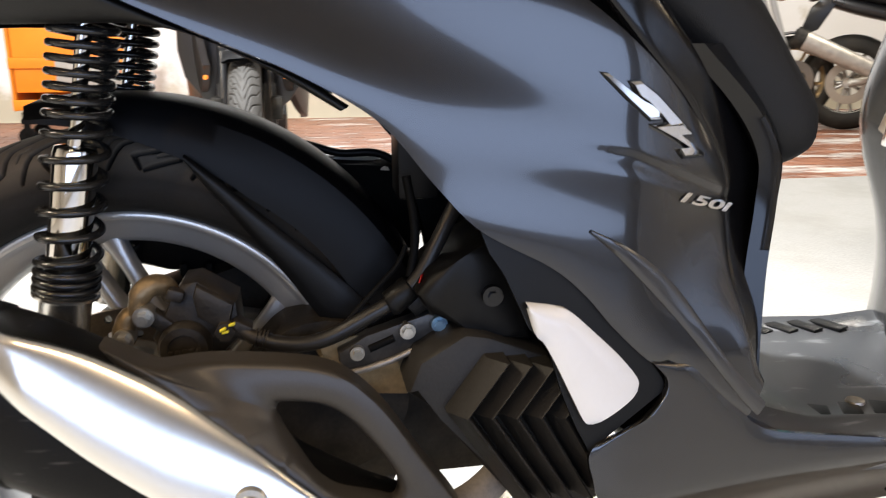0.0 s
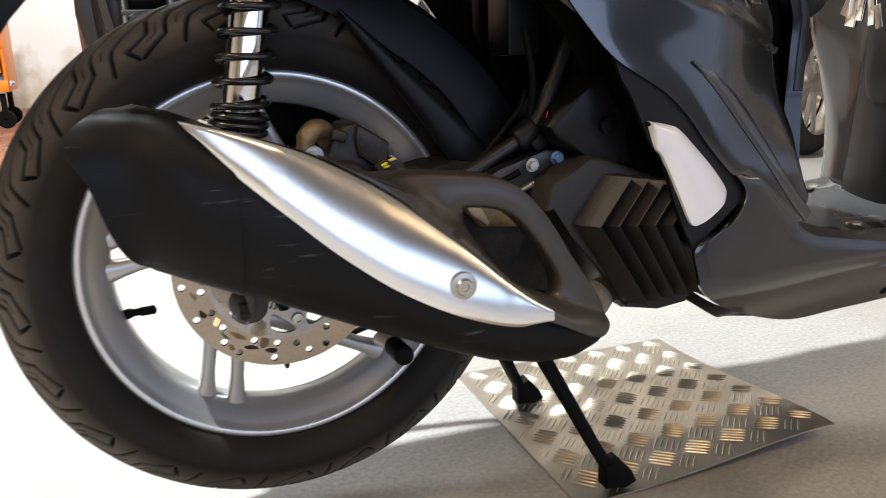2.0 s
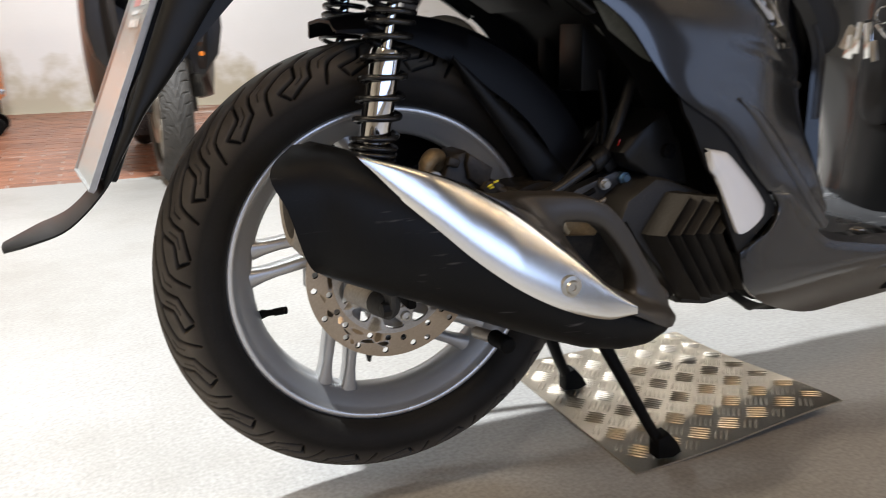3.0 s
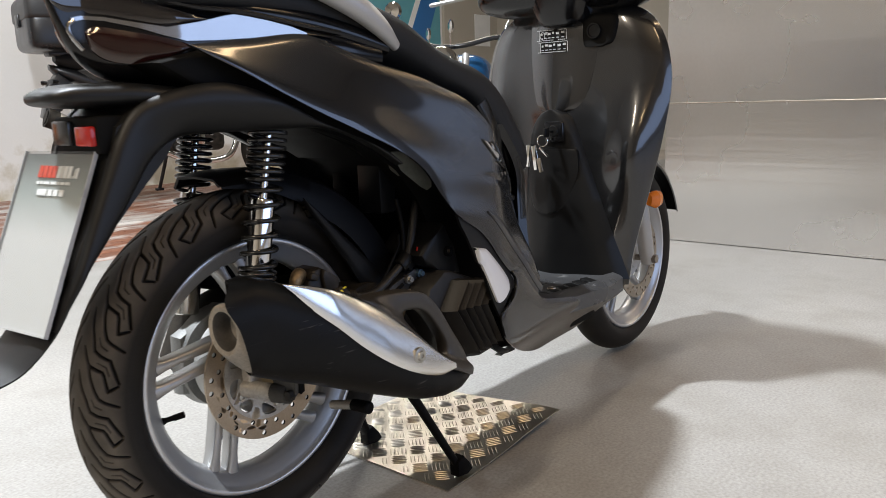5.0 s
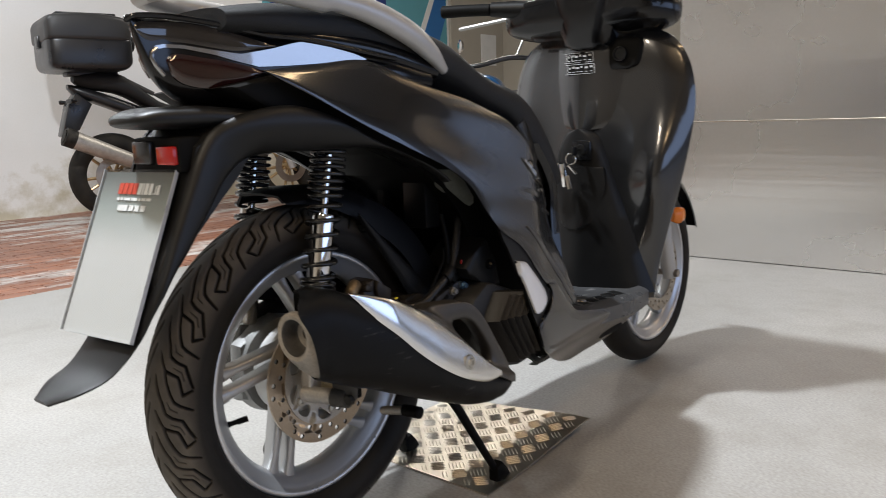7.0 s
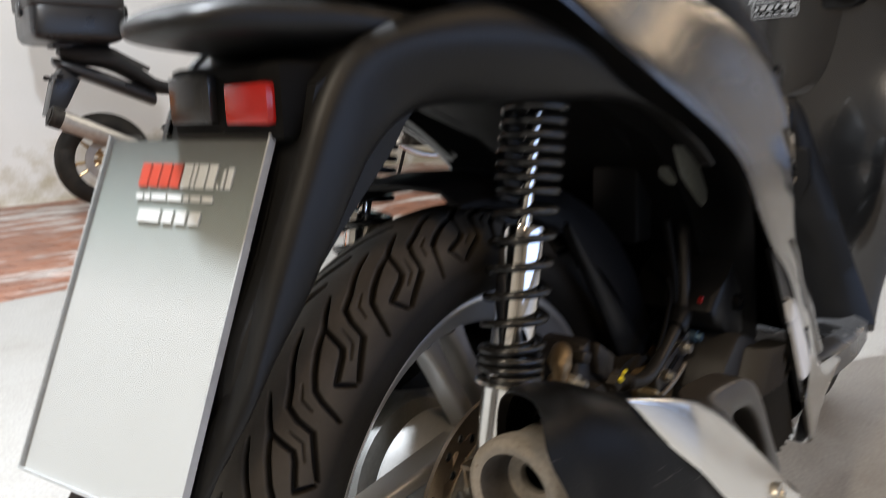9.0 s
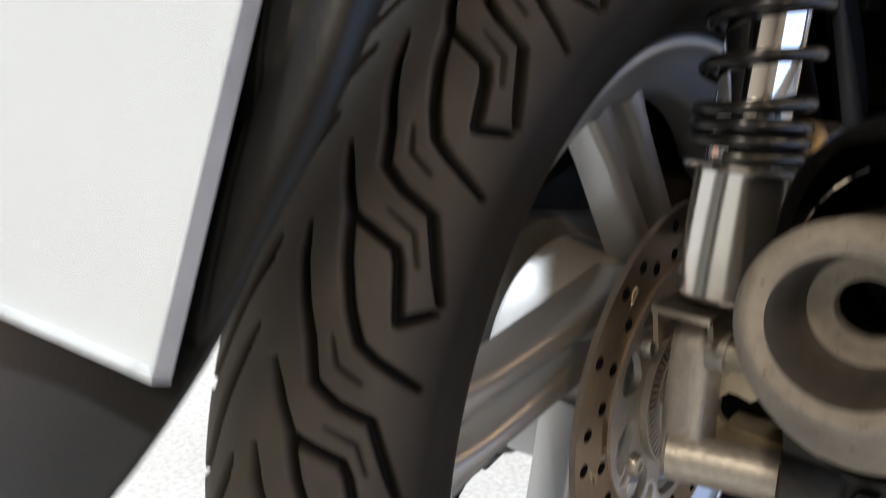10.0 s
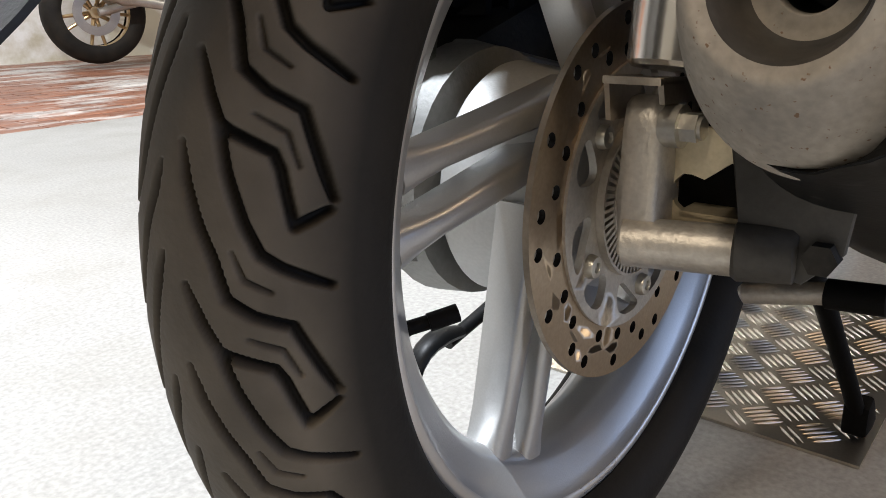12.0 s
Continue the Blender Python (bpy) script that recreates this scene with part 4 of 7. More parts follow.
for k, (x, z) in enumerate(((0.1065, 0.4650), (0.1150, 0.4695), (0.1085, 0.4625))):
    bm = bmesh.new()
    put_box(bm, (x, -0.1325, z), (0.0068, 0.004, 0.0026), 0.001, pose(0, 0, 0, 0, -25 + 8 * k, 0))
    part("paint_mark", bm, YELLOW, banjo, "yellow paint mark")

# -- radiator shroud with chevron ribs --
bm = bmesh.new()
put_prism(bm, [(0.274, 0.404), (0.286, 0.434), (0.330, 0.460), (0.352, 0.456), (0.412, 0.432), (0.432, 0.372), (0.478, 0.300), (0.470, 0.270), (0.430, 0.266), (0.380, 0.276), (0.312, 0.380)], -0.176, -0.06, bevel=0.008)
SHROUD = material("worn_black_shroud", (0.016, 0.0145, 0.0125), 0.5, 0, 0.2, 12, 0.25, 300, 0.3, spec=0.3)
shroud = part("radiator_shroud", bm, SHROUD, scooter, "matt black radiator shroud with chevron ribs", 40)
for k in range(5):
    bm = bmesh.new()
    o = 0.0235 * k
    path = [Vector((0.356 + o - 0.002 * k, 0.440 - 0.004 * k)), Vector((0.318 + o, 0.388 - 0.002 * k)), Vector((0.385 + 0.8 * o, 0.288 + 0.001 * k))]
    rows = []
    for p in path:
        left, right = p + Vector((-0.009, 0)), p + Vector((0.0095, 0))
        rows.append([(left.x, -0.170, left.y), (left.x, -0.186, left.y), (right.x - 0.002, -0.2055, right.y), (right.x, -0.204, right.y), (right.x, -0.170, right.y)])
    put_grid(bm, rows, close_v=True, cap=True)
    part("rib", bm, SHROUD, shroud)
bm = bmesh.new()
put_prism(bm, [(0.287, 0.494), (0.301, 0.512), (0.331, 0.530), (0.357, 0.546), (0.377, 0.505), (0.402, 0.440), (0.372, 0.448), (0.335, 0.458), (0.300, 0.474)], -0.158, -0.05, bevel=0.010)
cover = part("expansion_tank_cover", bm, SATIN, scooter, "black plastic tank cover", 45)
bm = bmesh.new()
put_cyl(bm, (0.358, -0.166, 0.492), (0.358, -0.155, 0.492), 0.010, 20)
put_cyl(bm, (0.358, -0.169, 0.492), (0.358, -0.160, 0.492), 0.005, 6)
part("screw", bm, GLOSS, cover)
bm = bmesh.new()
put_box(bm, (0.2935, -0.140, 0.506), (0.0014, 0.007, 0.008), 0.0005, pose(0, 0, 0, 0, 15, -28))
part("level_mark", bm, RED, cover, "small red reflector mark")

# -- exhaust --
def dusty_metal():
    m = material("dusty_muffler_end", (0.19, 0.172, 0.15), 0.75, 0.0, 0.12, 22, 0.3, 240, 0.2, second=(0.31, 0.275, 0.23))
    nodes, links = m.node_tree.nodes, m.node_tree.links
    b = nodes["Principled BSDF"]
    old = b.inputs["Base Color"].links[0].from_socket
    at = nodes.new("ShaderNodeTexCoord")
    spot = nodes.new("ShaderNodeTexNoise")
    spot.inputs["Scale"].default_value, spot.inputs["Detail"].default_value = 330, 2
    links.new(at.outputs["Object"], spot.inputs["Vector"])
    ramp = nodes.new("ShaderNodeMapRange")
    ramp.inputs[1].default_value, ramp.inputs[2].default_value = 0.67, 0.73
    links.new(spot.outputs[0], ramp.inputs[0])
    mix = nodes.new("ShaderNodeMix")
    mix.data_type = "RGBA"
    links.new(ramp.outputs[0], mix.inputs[0])
    links.new(old, mix.inputs[6])
    mix.inputs[7].default_value = (0.13, 0.075, 0.04, 1)
    links.new(mix.outputs[2], b.inputs["Base Color"])
    return m


DUSTY = dusty_metal()
# Wall of the tail cap recess: soot, with its shade painted in.
RECESS = material("shaded_sooty_recess", (0.035, 0.034, 0.033), 0.7, 0.0, 0.3, 30, 0.3, 240, 0.3, second=(0.055, 0.048, 0.041))
EXHAUST = [  # x, top, foot, inner side, outer side
    (-0.150, 0.530, 0.425, 0.150, 0.224), (-0.132, 0.545, 0.402, 0.144, 0.240), (-0.100, 0.536, 0.388, 0.138, 0.252), (-0.026, 0.502, 0.356, 0.126, 0.266), (0.071, 0.444, 0.312, 0.121, 0.274),
    (0.130, 0.398, 0.287, 0.126, 0.274), (0.180, 0.360, 0.268, 0.135, 0.271), (0.230, 0.334, 0.257, 0.150, 0.266), (0.270, 0.320, 0.256, 0.165, 0.260), (0.300, 0.308, 0.266, 0.185, 0.250), (0.318, 0.298, 0.280, 0.200, 0.240)]


def exhaust_at(x):
    xs = [e[0] for e in EXHAUST]
    vals = [float(np.interp(x, xs, [e[k] for e in EXHAUST])) for k in range(1, 5)]
    top, foot, inner, outer = vals
    return -(inner + outer) / 2, (top + foot) / 2, (outer - inner) / 2, (top - foot) / 2


def exhaust_side(x, z):
    cy, cz, hy, hz = exhaust_at(x)
    f = min(0.985, abs(z - cz) / hz)
    return -cy + hy * (1 - f ** 2.4) ** (1 / 2.4)


bm = bmesh.new()
put_loft(bm, [(x, *exhaust_at(x)) for x in np.linspace(-0.060, 0.318, 44)], 40, 2.4, cap=False)
muffler = part("muffler", bm, MUFFLER, scooter, "matt black muffler with scuffs", 45)
cap_c = Vector((-0.157, -0.1835, 0.472))
bm = bmesh.new()
cap_profile = spline([(0.050, 0, 0.100), (0.0545, 0, 0.066), (0.0545, 0, 0.046), (0.0520, 0, 0.030), (0.0465, 0, 0.013), (0.0400, 0, 0.000), (0.0345, 0, -0.005), (0.0285, 0, -0.003)], 36)
put_lathe(bm, [(p.x, p.z) for p in cap_profile], cap_c, 64, axis="x")
for v in bm.verts:
    ahead = min(0.043, max(0.0, v.co.x - cap_c.x + 0.002))
    v.co.z -= 0.56 * ahead
    v.co.y -= 0.06 * ahead
cap = part("tail_cap", bm, DUSTY, muffler, "dusty grey tail cap with brown soot specks", 50)
bm = bmesh.new()
recess = spline([(0.0285, 0, -0.003), (0.0268, 0, 0.001), (0.0255, 0, 0.008), (0.0240, 0, 0.018), (0.0215, 0, 0.0225)], 25)
put_lathe(bm, [(p.x, p.z) for p in recess], cap_c, 64, axis="x")
part("recess", bm, RECESS, cap, "recess wall, dark from soot and painted shade", 50)
bm = bmesh.new()
floor_ring = spline([(0.0215, 0, 0.0225), (0.0180, 0, 0.0240), (0.0140, 0, 0.0242), (0.0122, 0, 0.0250), (0.0120, 0, 0.032)], 21)
put_lathe(bm, [(p.x, p.z) for p in floor_ring], cap_c, 48, axis="x")
part("outlet_plate", bm, DUSTY, cap, "dusty plate round the outlet", 50)
bm = bmesh.new()
put_lathe(bm, [(0.0120, 0.031), (0.0118, 0.065), (0.0, 0.066)], cap_c, 32, axis="x")
part("outlet", bm, MUFFLER, cap, "dark round outlet")
bm = bmesh.new()
rows = []
for k in range(14):
    f = min(1, k / 10)
    shrink = (1.015, 1.0, 0.97, 0.93)[max(0, k - 10)] if k > 10 else 1.02 - 0.005 * f
    row = []
    for q in range(48):
        a = 2 * math.pi * q / 48
        c, sn = math.cos(a), math.sin(a)
        end = -0.142 - 0.011 * sn + 0.024 * c - 0.018 * max(0.0, 0.62 * sn - 0.78 * c) ** 8
        x = -0.058 + (end + 0.058) * f + (0.0 if k < 12 else 0.004 * (k - 11))
        cy, cz, hy, hz = exhaust_at(max(x, -0.135))
        row.append((x, cy + shrink * hy * math.copysign(abs(c) ** (2 / 2.4), c), cz + shrink * hz * math.copysign(abs(sn) ** (2 / 2.4), sn)))
    rows.append(row)
put_grid(bm, rows, close_v=True)
part("end_shroud", bm, MUFFLER, muffler, "black plastic end shroud", 50)
bm = bmesh.new()


SHIELD_TOP = [(-0.098, 0.534), (-0.050, 0.521), (0.003, 0.502), (0.052, 0.475), (0.085, 0.453), (0.112, 0.430), (0.145, 0.402), (0.175, 0.374), (0.205, 0.348), (0.232, 0.330)]
SHIELD_FOOT = [(-0.090, 0.524), (-0.058, 0.488), (-0.018, 0.450), (0.023, 0.412), (0.073, 0.374), (0.128, 0.343), (0.187, 0.321), (0.232, 0.318)]


def shield_side(x, z):
    """Outermost along its foot, rolling inwards towards its top."""
    lo = float(np.interp(x, [p[0] for p in SHIELD_FOOT], [p[1] for p in SHIELD_FOOT]))
    f = max(0.0, z - lo) / 0.1
    outer = float(np.interp(x, [-0.10, -0.026, 0.071, 0.130, 0.180, 0.230], [0.234, 0.264, 0.277, 0.278, 0.275, 0.270]))
    return outer - 0.004 * f - 0.034 * f * f


put_panel(bm, SHIELD_TOP, SHIELD_FOOT, shield_side, 60, 18, 0.003, 0.005, crown=0.0025)
shield = part("heat_shield", bm, BRIGHT, muffler, "polished metal heat shield", 50)
bm = bmesh.new()
put_lathe(bm, [(0.0, -0.004), (0.0035, -0.004), (0.004, -0.006), (0.007, -0.006), (0.0085, -0.003), (0.013, -0.002), (0.0135, 0.003)], (0.134, -0.2790, 0.371), 24)
part("bolt", bm, DAMPER_BOLT, shield, "bright recessed shield bolt")
GUARD = material("guard_plastic", (0.034, 0.029, 0.023), 0.38, 0, 0.2, 7, 0.15, 420, 0.1, spec=0.5)
# outer rim (x, z) and the slot's rim that faces it
GUARD_RIM = [(0.021, 0.492, 0.156, 0.425), (0.066, 0.474, 0.157, 0.428), (0.126, 0.468, 0.163, 0.431), (0.200, 0.456, 0.195, 0.425), (0.241, 0.424, 0.219, 0.408),
             (0.279, 0.367, 0.247, 0.370), (0.317, 0.306, 0.258, 0.345), (0.303, 0.282, 0.255, 0.328), (0.238, 0.312, 0.238, 0.335), (0.166, 0.346, 0.195, 0.361),
             (0.099, 0.397, 0.166, 0.398), (0.066, 0.436, 0.158, 0.412), (0.036, 0.474, 0.1555, 0.419)]
wrap = GUARD_RIM[-3:] + GUARD_RIM + GUARD_RIM[:3]


def guard_y(x, z):
    """The guard lies on the muffler and falls away inwards above it."""
    a = exhaust_side(x, z) + 0.004
    b = float(np.interp(x, [0.02, 0.06, 0.11, 0.18, 0.25], [0.226, 0.238, 0.250, 0.256, 0.256])) - 0.060 * (1 - math.exp(-max(0.0, 0.66 * (x - 0.056) + 0.752 * (z - 0.484)) / 0.025))
    return -0.5 * (a + b + math.sqrt((a - b) ** 2 + 0.0003))


rim_out = spline([(x, guard_y(x, z), z) for x, z, sx, sz in wrap], 18 * 8 + 1)[24:-25]
rim_in = spline([(sx, guard_y(sx, sz), sz) for x, z, sx, sz in wrap], 18 * 8 + 1)[24:-25]
bm = bmesh.new()
rows = []
for f, sink in ((0.0, 0.030), (0.0, 0.010), (0.012, 0.004), (0.05, 0.0008), (0.12, 0.0), (0.3, -0.002), (0.5, -0.003), (0.7, -0.003), (0.86, -0.002), (0.95, 0.0), (1.0, 0.004), (1.0, 0.024)):
    row = []
    for a, b in zip(rim_out, rim_in):
        p = a.lerp(b, f)
        row.append((p.x, guard_y(p.x, p.z) + sink, p.z))
    rows.append(row)
put_grid(bm, rows, close_v=True)
part("muffler_guard", bm, GUARD, muffler, "black plastic muffler guard with a slot", 50)
bm = bmesh.new()
put_tube(bm, spline([(0.255, -0.205, 0.300), (0.31, -0.19, 0.285), (0.36, -0.15, 0.285), (0.40, -0.10, 0.30), (0.42, -0.05, 0.33)], 20), 0.017, 16)
part("header_pipe", bm, SOOT, muffler, "bare steel exhaust pipe")

# -- centre stand and side stand --
bm = bmesh.new()
for s in (-1, 1):
    put_tube(bm, [(0.300, s * 0.085, 0.225), (0.318, s * 0.100, 0.185), (0.375, s * 0.125, 0.070), (0.398, s * 0.132, 0.028)], [0.013, 0.013, 0.011, 0.011], 14, flat=0.75)
put_tube(bm, [(0.300, -0.10, 0.225), (0.300, 0.10, 0.225)], 0.014, 14)
stand = part("centre_stand", bm, MATT, scooter, "black steel centre stand with worn feet")
for s in (-1, 1):
    bm = bmesh.new()
    put_prism(bm, [(0.385, 0.012), (0.415, 0.0075), (0.432, 0.014), (0.424, 0.030), (0.405, 0.052), (0.384, 0.046)], s * 0.132 - 0.013, s * 0.132 + 0.013, bevel=0.004)
    part("foot", bm, MATT, stand)
bm = bmesh.new()
put_tube(bm, spline([(0.36, 0.13, 0.20), (0.28, 0.15, 0.185), (0.19, 0.165, 0.178), (0.12, 0.17, 0.160), (0.08, 0.172, 0.150)], 20), 0.008, 12, flat=0.8)
part("side_stand", bm, SATIN, scooter, "folded black side stand")
bm = bmesh.new()
put_tube(bm, spline([(0.098, 0.172, 0.156), (0.070, 0.172, 0.160), (0.046, 0.172, 0.154), (0.032, 0.172, 0.138), (0.030, 0.172, 0.122)], 16), [0.010, 0.011, 0.012, 0.013, 0.013, 0.013, 0.012, 0.012, 0.011, 0.011, 0.010, 0.010, 0.009, 0.008, 0.007, 0.005], 12, flat=0.6)
part("stand_foot", bm, SATIN, scooter, "black hooked side stand foot")

TRIM = material("satin_silver_trim", (0.40, 0.40, 0.40), 0.24, 1.0, 0.05, 8, 0.05, 200, 0.0)
GLASSY = material("smoked_glass_black", (0.012, 0.010, 0.010), 0.06, 0, 0.1, 8, 0.05, 200, 0.0, coat=1.0)
MILKY = material("milky_plastic", (0.17, 0.18, 0.165), 0.4, 0, 0.2, 25, 0.2, 200, 0.1)
# -- bodywork, both sides --
for s in (-1, 1):
    bm = bmesh.new()
    put_panel(bm, [(-0.140, 0.8625), (-0.047, 0.872), (0.053, 0.881), (0.129, 0.857), (0.192, 0.837), (0.281, 0.816), (0.345, 0.796), (0.420, 0.768), (0.496, 0.712), (0.550, 0.660), (0.590, 0.606), (0.598, 0.560), (0.600, 0.500), (0.608, 0.460), (0.622, 0.414), (0.632, 0.392)],
              [(-0.140, 0.862), (-0.063, 0.821), (-0.009, 0.791), (0.052, 0.760), (0.124, 0.728), (0.192, 0.698), (0.253, 0.660), (0.297, 0.608), (0.337, 0.566), (0.401, 0.529), (0.435, 0.500), (0.464, 0.466), (0.503, 0.429), (0.525, 0.426), (0.560, 0.400), (0.612, 0.358)],
              flank, 150, 96, 0.004, 0.0, s, crown=0.003)
    side_panel = part("side_panel", bm, PAINT, scooter, "dark grey painted side panel")
    bm = bmesh.new()
    put_panel(bm, [(0.503, 0.430), (0.515, 0.428), (0.530, 0.425), (0.548, 0.422), (0.564, 0.410), (0.580, 0.393), (0.600, 0.371), (0.634, 0.343), (0.698, 0.327), (0.826, 0.304), (0.93, 0.291), (1.02, 0.287), (1.05, 0.292)],
              [(0.512, 0.421), (0.519, 0.411), (0.519, 0.400), (0.509, 0.386), (0.483, 0.368), (0.440, 0.356), (0.440, 0.328), (0.455, 0.296), (0.530, 0.255), (0.640, 0.215), (0.740, 0.209), (0.90, 0.213), (1.04, 0.250)],
              lambda x, z: flank(x, z) + 0.001 - 0.055 * step(0.30, 0.205, z), 90, 18, 0.005, 0.0, s, crown=0.003)
    lower = part("lower_side_cover", bm, PAINT, scooter, "dark grey painted lower side cover")
    bm = bmesh.new()
    put_panel(bm, [(0.447, 0.305), (0.530, 0.252), (0.640, 0.213), (0.740, 0.207), (0.900, 0.211), (1.02, 0.245)], [(0.46, 0.280), (0.55, 0.225), (0.66, 0.185), (0.75, 0.180), (0.90, 0.190), (1.02, 0.232)], lambda x, z: flank(x, z) - 0.062 - 0.09 * step(0.25, 0.18, z), 40, 8, 0.01, 0.0, s)
    part("under_cover", bm, SATIN, lower)
    bm = bmesh.new()
    put_panel(bm, [(0.440, 0.560), (0.482, 0.538), (0.531, 0.497), (0.590, 0.418), (0.632, 0.372)], [(0.439, 0.557), (0.470, 0.530), (0.531, 0.466), (0.597, 0.387), (0.622, 0.360)], flank, 40, 6, 0.004, 0.003, s, crown=0.002)
    part("side_blade", bm, PAINT_DARK, side_panel, "darker grey accent blade")
    bm = bmesh.new()
    put_panel(bm, [(0.457, 0.759), (0.496, 0.715), (0.552, 0.662), (0.592, 0.607), (0.600, 0.575), (0.601, 0.520), (0.606, 0.465), (0.628, 0.405)],
              [(0.500, 0.775), (0.545, 0.728), (0.605, 0.670), (0.655, 0.606), (0.668, 0.570), (0.662, 0.520), (0.648, 0.465), (0.642, 0.392)],
              lambda x, z: flank(x, z) - 2.2 * max(0, x - 0.55) ** 2 - 0.010, 70, 14, 0.005, 0.0, s, crown=0.004)
    part("panel_return", bm, GLOSS, side_panel, "gloss black panel edge", 80)
    bm = bmesh.new()
    put_panel(bm, [(0.337, 0.566), (0.369, 0.548), (0.401, 0.530), (0.424, 0.518), (0.436, 0.500), (0.464, 0.467), (0.488, 0.443), (0.503, 0.429), (0.518, 0.408), (0.518, 0.397)],
              [(0.345, 0.545), (0.358, 0.525), (0.372, 0.494), (0.380, 0.476), (0.390, 0.465), (0.400, 0.450), (0.410, 0.415), (0.424, 0.380), (0.432, 0.364), (0.438, 0.352)], lambda x, z: flank(x, z) - 0.006, 40, 10, 0.006, 0.0, s)
    trim = part("air_duct_trim", bm, SATIN, side_panel, "black plastic duct surround")
    bm = bmesh.new()
    put_panel(bm, [(0.377, 0.500), (0.404, 0.494), (0.420, 0.487), (0.446, 0.463), (0.470, 0.439), (0.488, 0.416), (0.488, 0.404)],
              [(0.378, 0.494), (0.385, 0.471), (0.393, 0.462), (0.404, 0.442), (0.421, 0.406), (0.432, 0.384), (0.440, 0.380)], flank, 30, 8, 0.006, 0.002, s, crown=0.003, bulge=0.004)
    part("bright_insert", bm, WHITE_INSERT, trim, "bright silver-white insert")
    if s == -1:
        # badge strokes: plain chrome shapes
        for stroke in ([(0.4496, 0.6963), (0.4558, 0.6954), (0.4904, 0.6712), (0.5082, 0.6637), (0.5101, 0.6545), (0.4981, 0.6546), (0.4738, 0.6746)],
                       [(0.477, 0.6881), (0.4865, 0.6887), (0.5063, 0.6753), (0.5476, 0.6397), (0.5247, 0.6438), (0.5099, 0.6588), (0.4947, 0.671), (0.4852, 0.6766)],
                       [(0.4991, 0.6498), (0.5343, 0.6496), (0.5476, 0.6397), (0.5321, 0.6399), (0.5626, 0.6203), (0.5617, 0.6173), (0.5374, 0.6185), (0.5314, 0.626), (0.5456, 0.6256), (0.525, 0.6372)]):
            mx, mz = sum(p[0] for p in stroke) / len(stroke), sum(p[1] for p in stroke) / len(stroke)
            for grow, top, mat, text_used in ((0.0022, 0.0015, GLOSS, "black badge backing"), (0.0, 0.0045, CHROME, "chrome badge stroke")):
                bm = bmesh.new()
                vs = []
                for x, z in stroke:
                    d = math.hypot(x - mx, z - mz)
                    vs.append((x + grow * (x - mx) / d, z + grow * (z - mz) / d))
                n = len(vs)
                cap_ring = [bm.verts.new((x + 0.12 * (mx - x) * (top > 0.002), -(flank(x, z) + top), z + 0.12 * (mz - z) * (top > 0.002))) for x, z in vs]
                shelf = [bm.verts.new((x, -(flank(x, z) + top * 0.5), z)) for x, z in vs]
                base = [bm.verts.new((x, -(flank(x, z) - 0.002), z)) for x, z in vs]
                bm.faces.new(cap_ring)
                bm.faces.new(base[::-1])
                for i in range(n):
                    k = (i + 1) % n
                    bm.faces.new((cap_ring[i], cap_ring[k], shelf[k], shelf[i]))
                    bm.faces.new((shelf[i], shelf[k], base[k], base[i]))
                part("badge", bm, mat, side_panel, text_used, 20)

# number on the flank
text = bpy.data.curves.new("model_number", "FONT")
text.body, text.size, text.extrude, text.align_x, text.shear = "150i", 0.024, 0.0006, "LEFT", 0.35
text.offset = 0.0007
letters = new("model_number", text)
bpy.context.view_layer.update()
me = bpy.data.meshes.new_from_object(letters.evaluated_get(bpy.context.evaluated_depsgraph_get()))
bpy.data.objects.remove(letters)
for v in me.vertices:
    x, z = v.co.x * 1.78, v.co.y * 0.62
    px, pz = 0.5275 + x * 0.95, 0.5795 - x * 0.27 + z * 0.92
    v.co = (px, -(flank(px, pz) + 0.0020 + v.co.z), pz)
me.materials.clear()
me.materials.append(CHROME)
number = new("model_number", me)
number.parent, number.matrix_parent_inverse = scooter, scooter.matrix_world.inverted()
number["label"] = "silver model number lettering"

# -- dark body tub behind the panels --
bm = bmesh.new()
put_prism(bm, [(-0.18, 0.84), (-0.06, 0.775), (0.10, 0.735), (0.20, 0.70), (0.28, 0.66), (0.335, 0.60), (0.37, 0.50), (0.45, 0.40), (0.52, 0.33), (0.600, 0.38), (0.570, 0.55), (0.510, 0.70), (0.40, 0.78), (0.20, 0.85), (0.0, 0.88)], -0.115, 0.115, bevel=0.01)
part("body_tub", bm, MATT, scooter, "black inner body moulding")
bm = bmesh.new()
put_prism(bm, [(0.258, 0.690), (0.310, 0.686), (0.345, 0.662), (0.375, 0.625), (0.374, 0.609), (0.358, 0.603), (0.340, 0.611), (0.286, 0.648)], -0.118, -0.086, bevel=0.010)
part("inner_flap", bm, MILKY, scooter, "grey milky plastic bottle in the wheel arch")
# Black filler added to darken the gap seen through the wheel arch.
bm = bmesh.new()
put_prism(bm, [(0.300, 0.700), (0.345, 0.690), (0.372, 0.560), (0.372, 0.470), (0.330, 0.466), (0.322, 0.520), (0.312, 0.560), (0.298, 0.600)], 0.055, 0.085, bevel=0.006)
part("gap_filler", bm, MATT, scooter, "black filler added to darken the gap behind the wheel arch")
bm = bmesh.new()
put_box(bm, (0.303, -0.035, 0.622), (0.042, 0.06, 0.110), 0.004)
part("relay_box", bm, SATIN, scooter, "black plastic relay box")

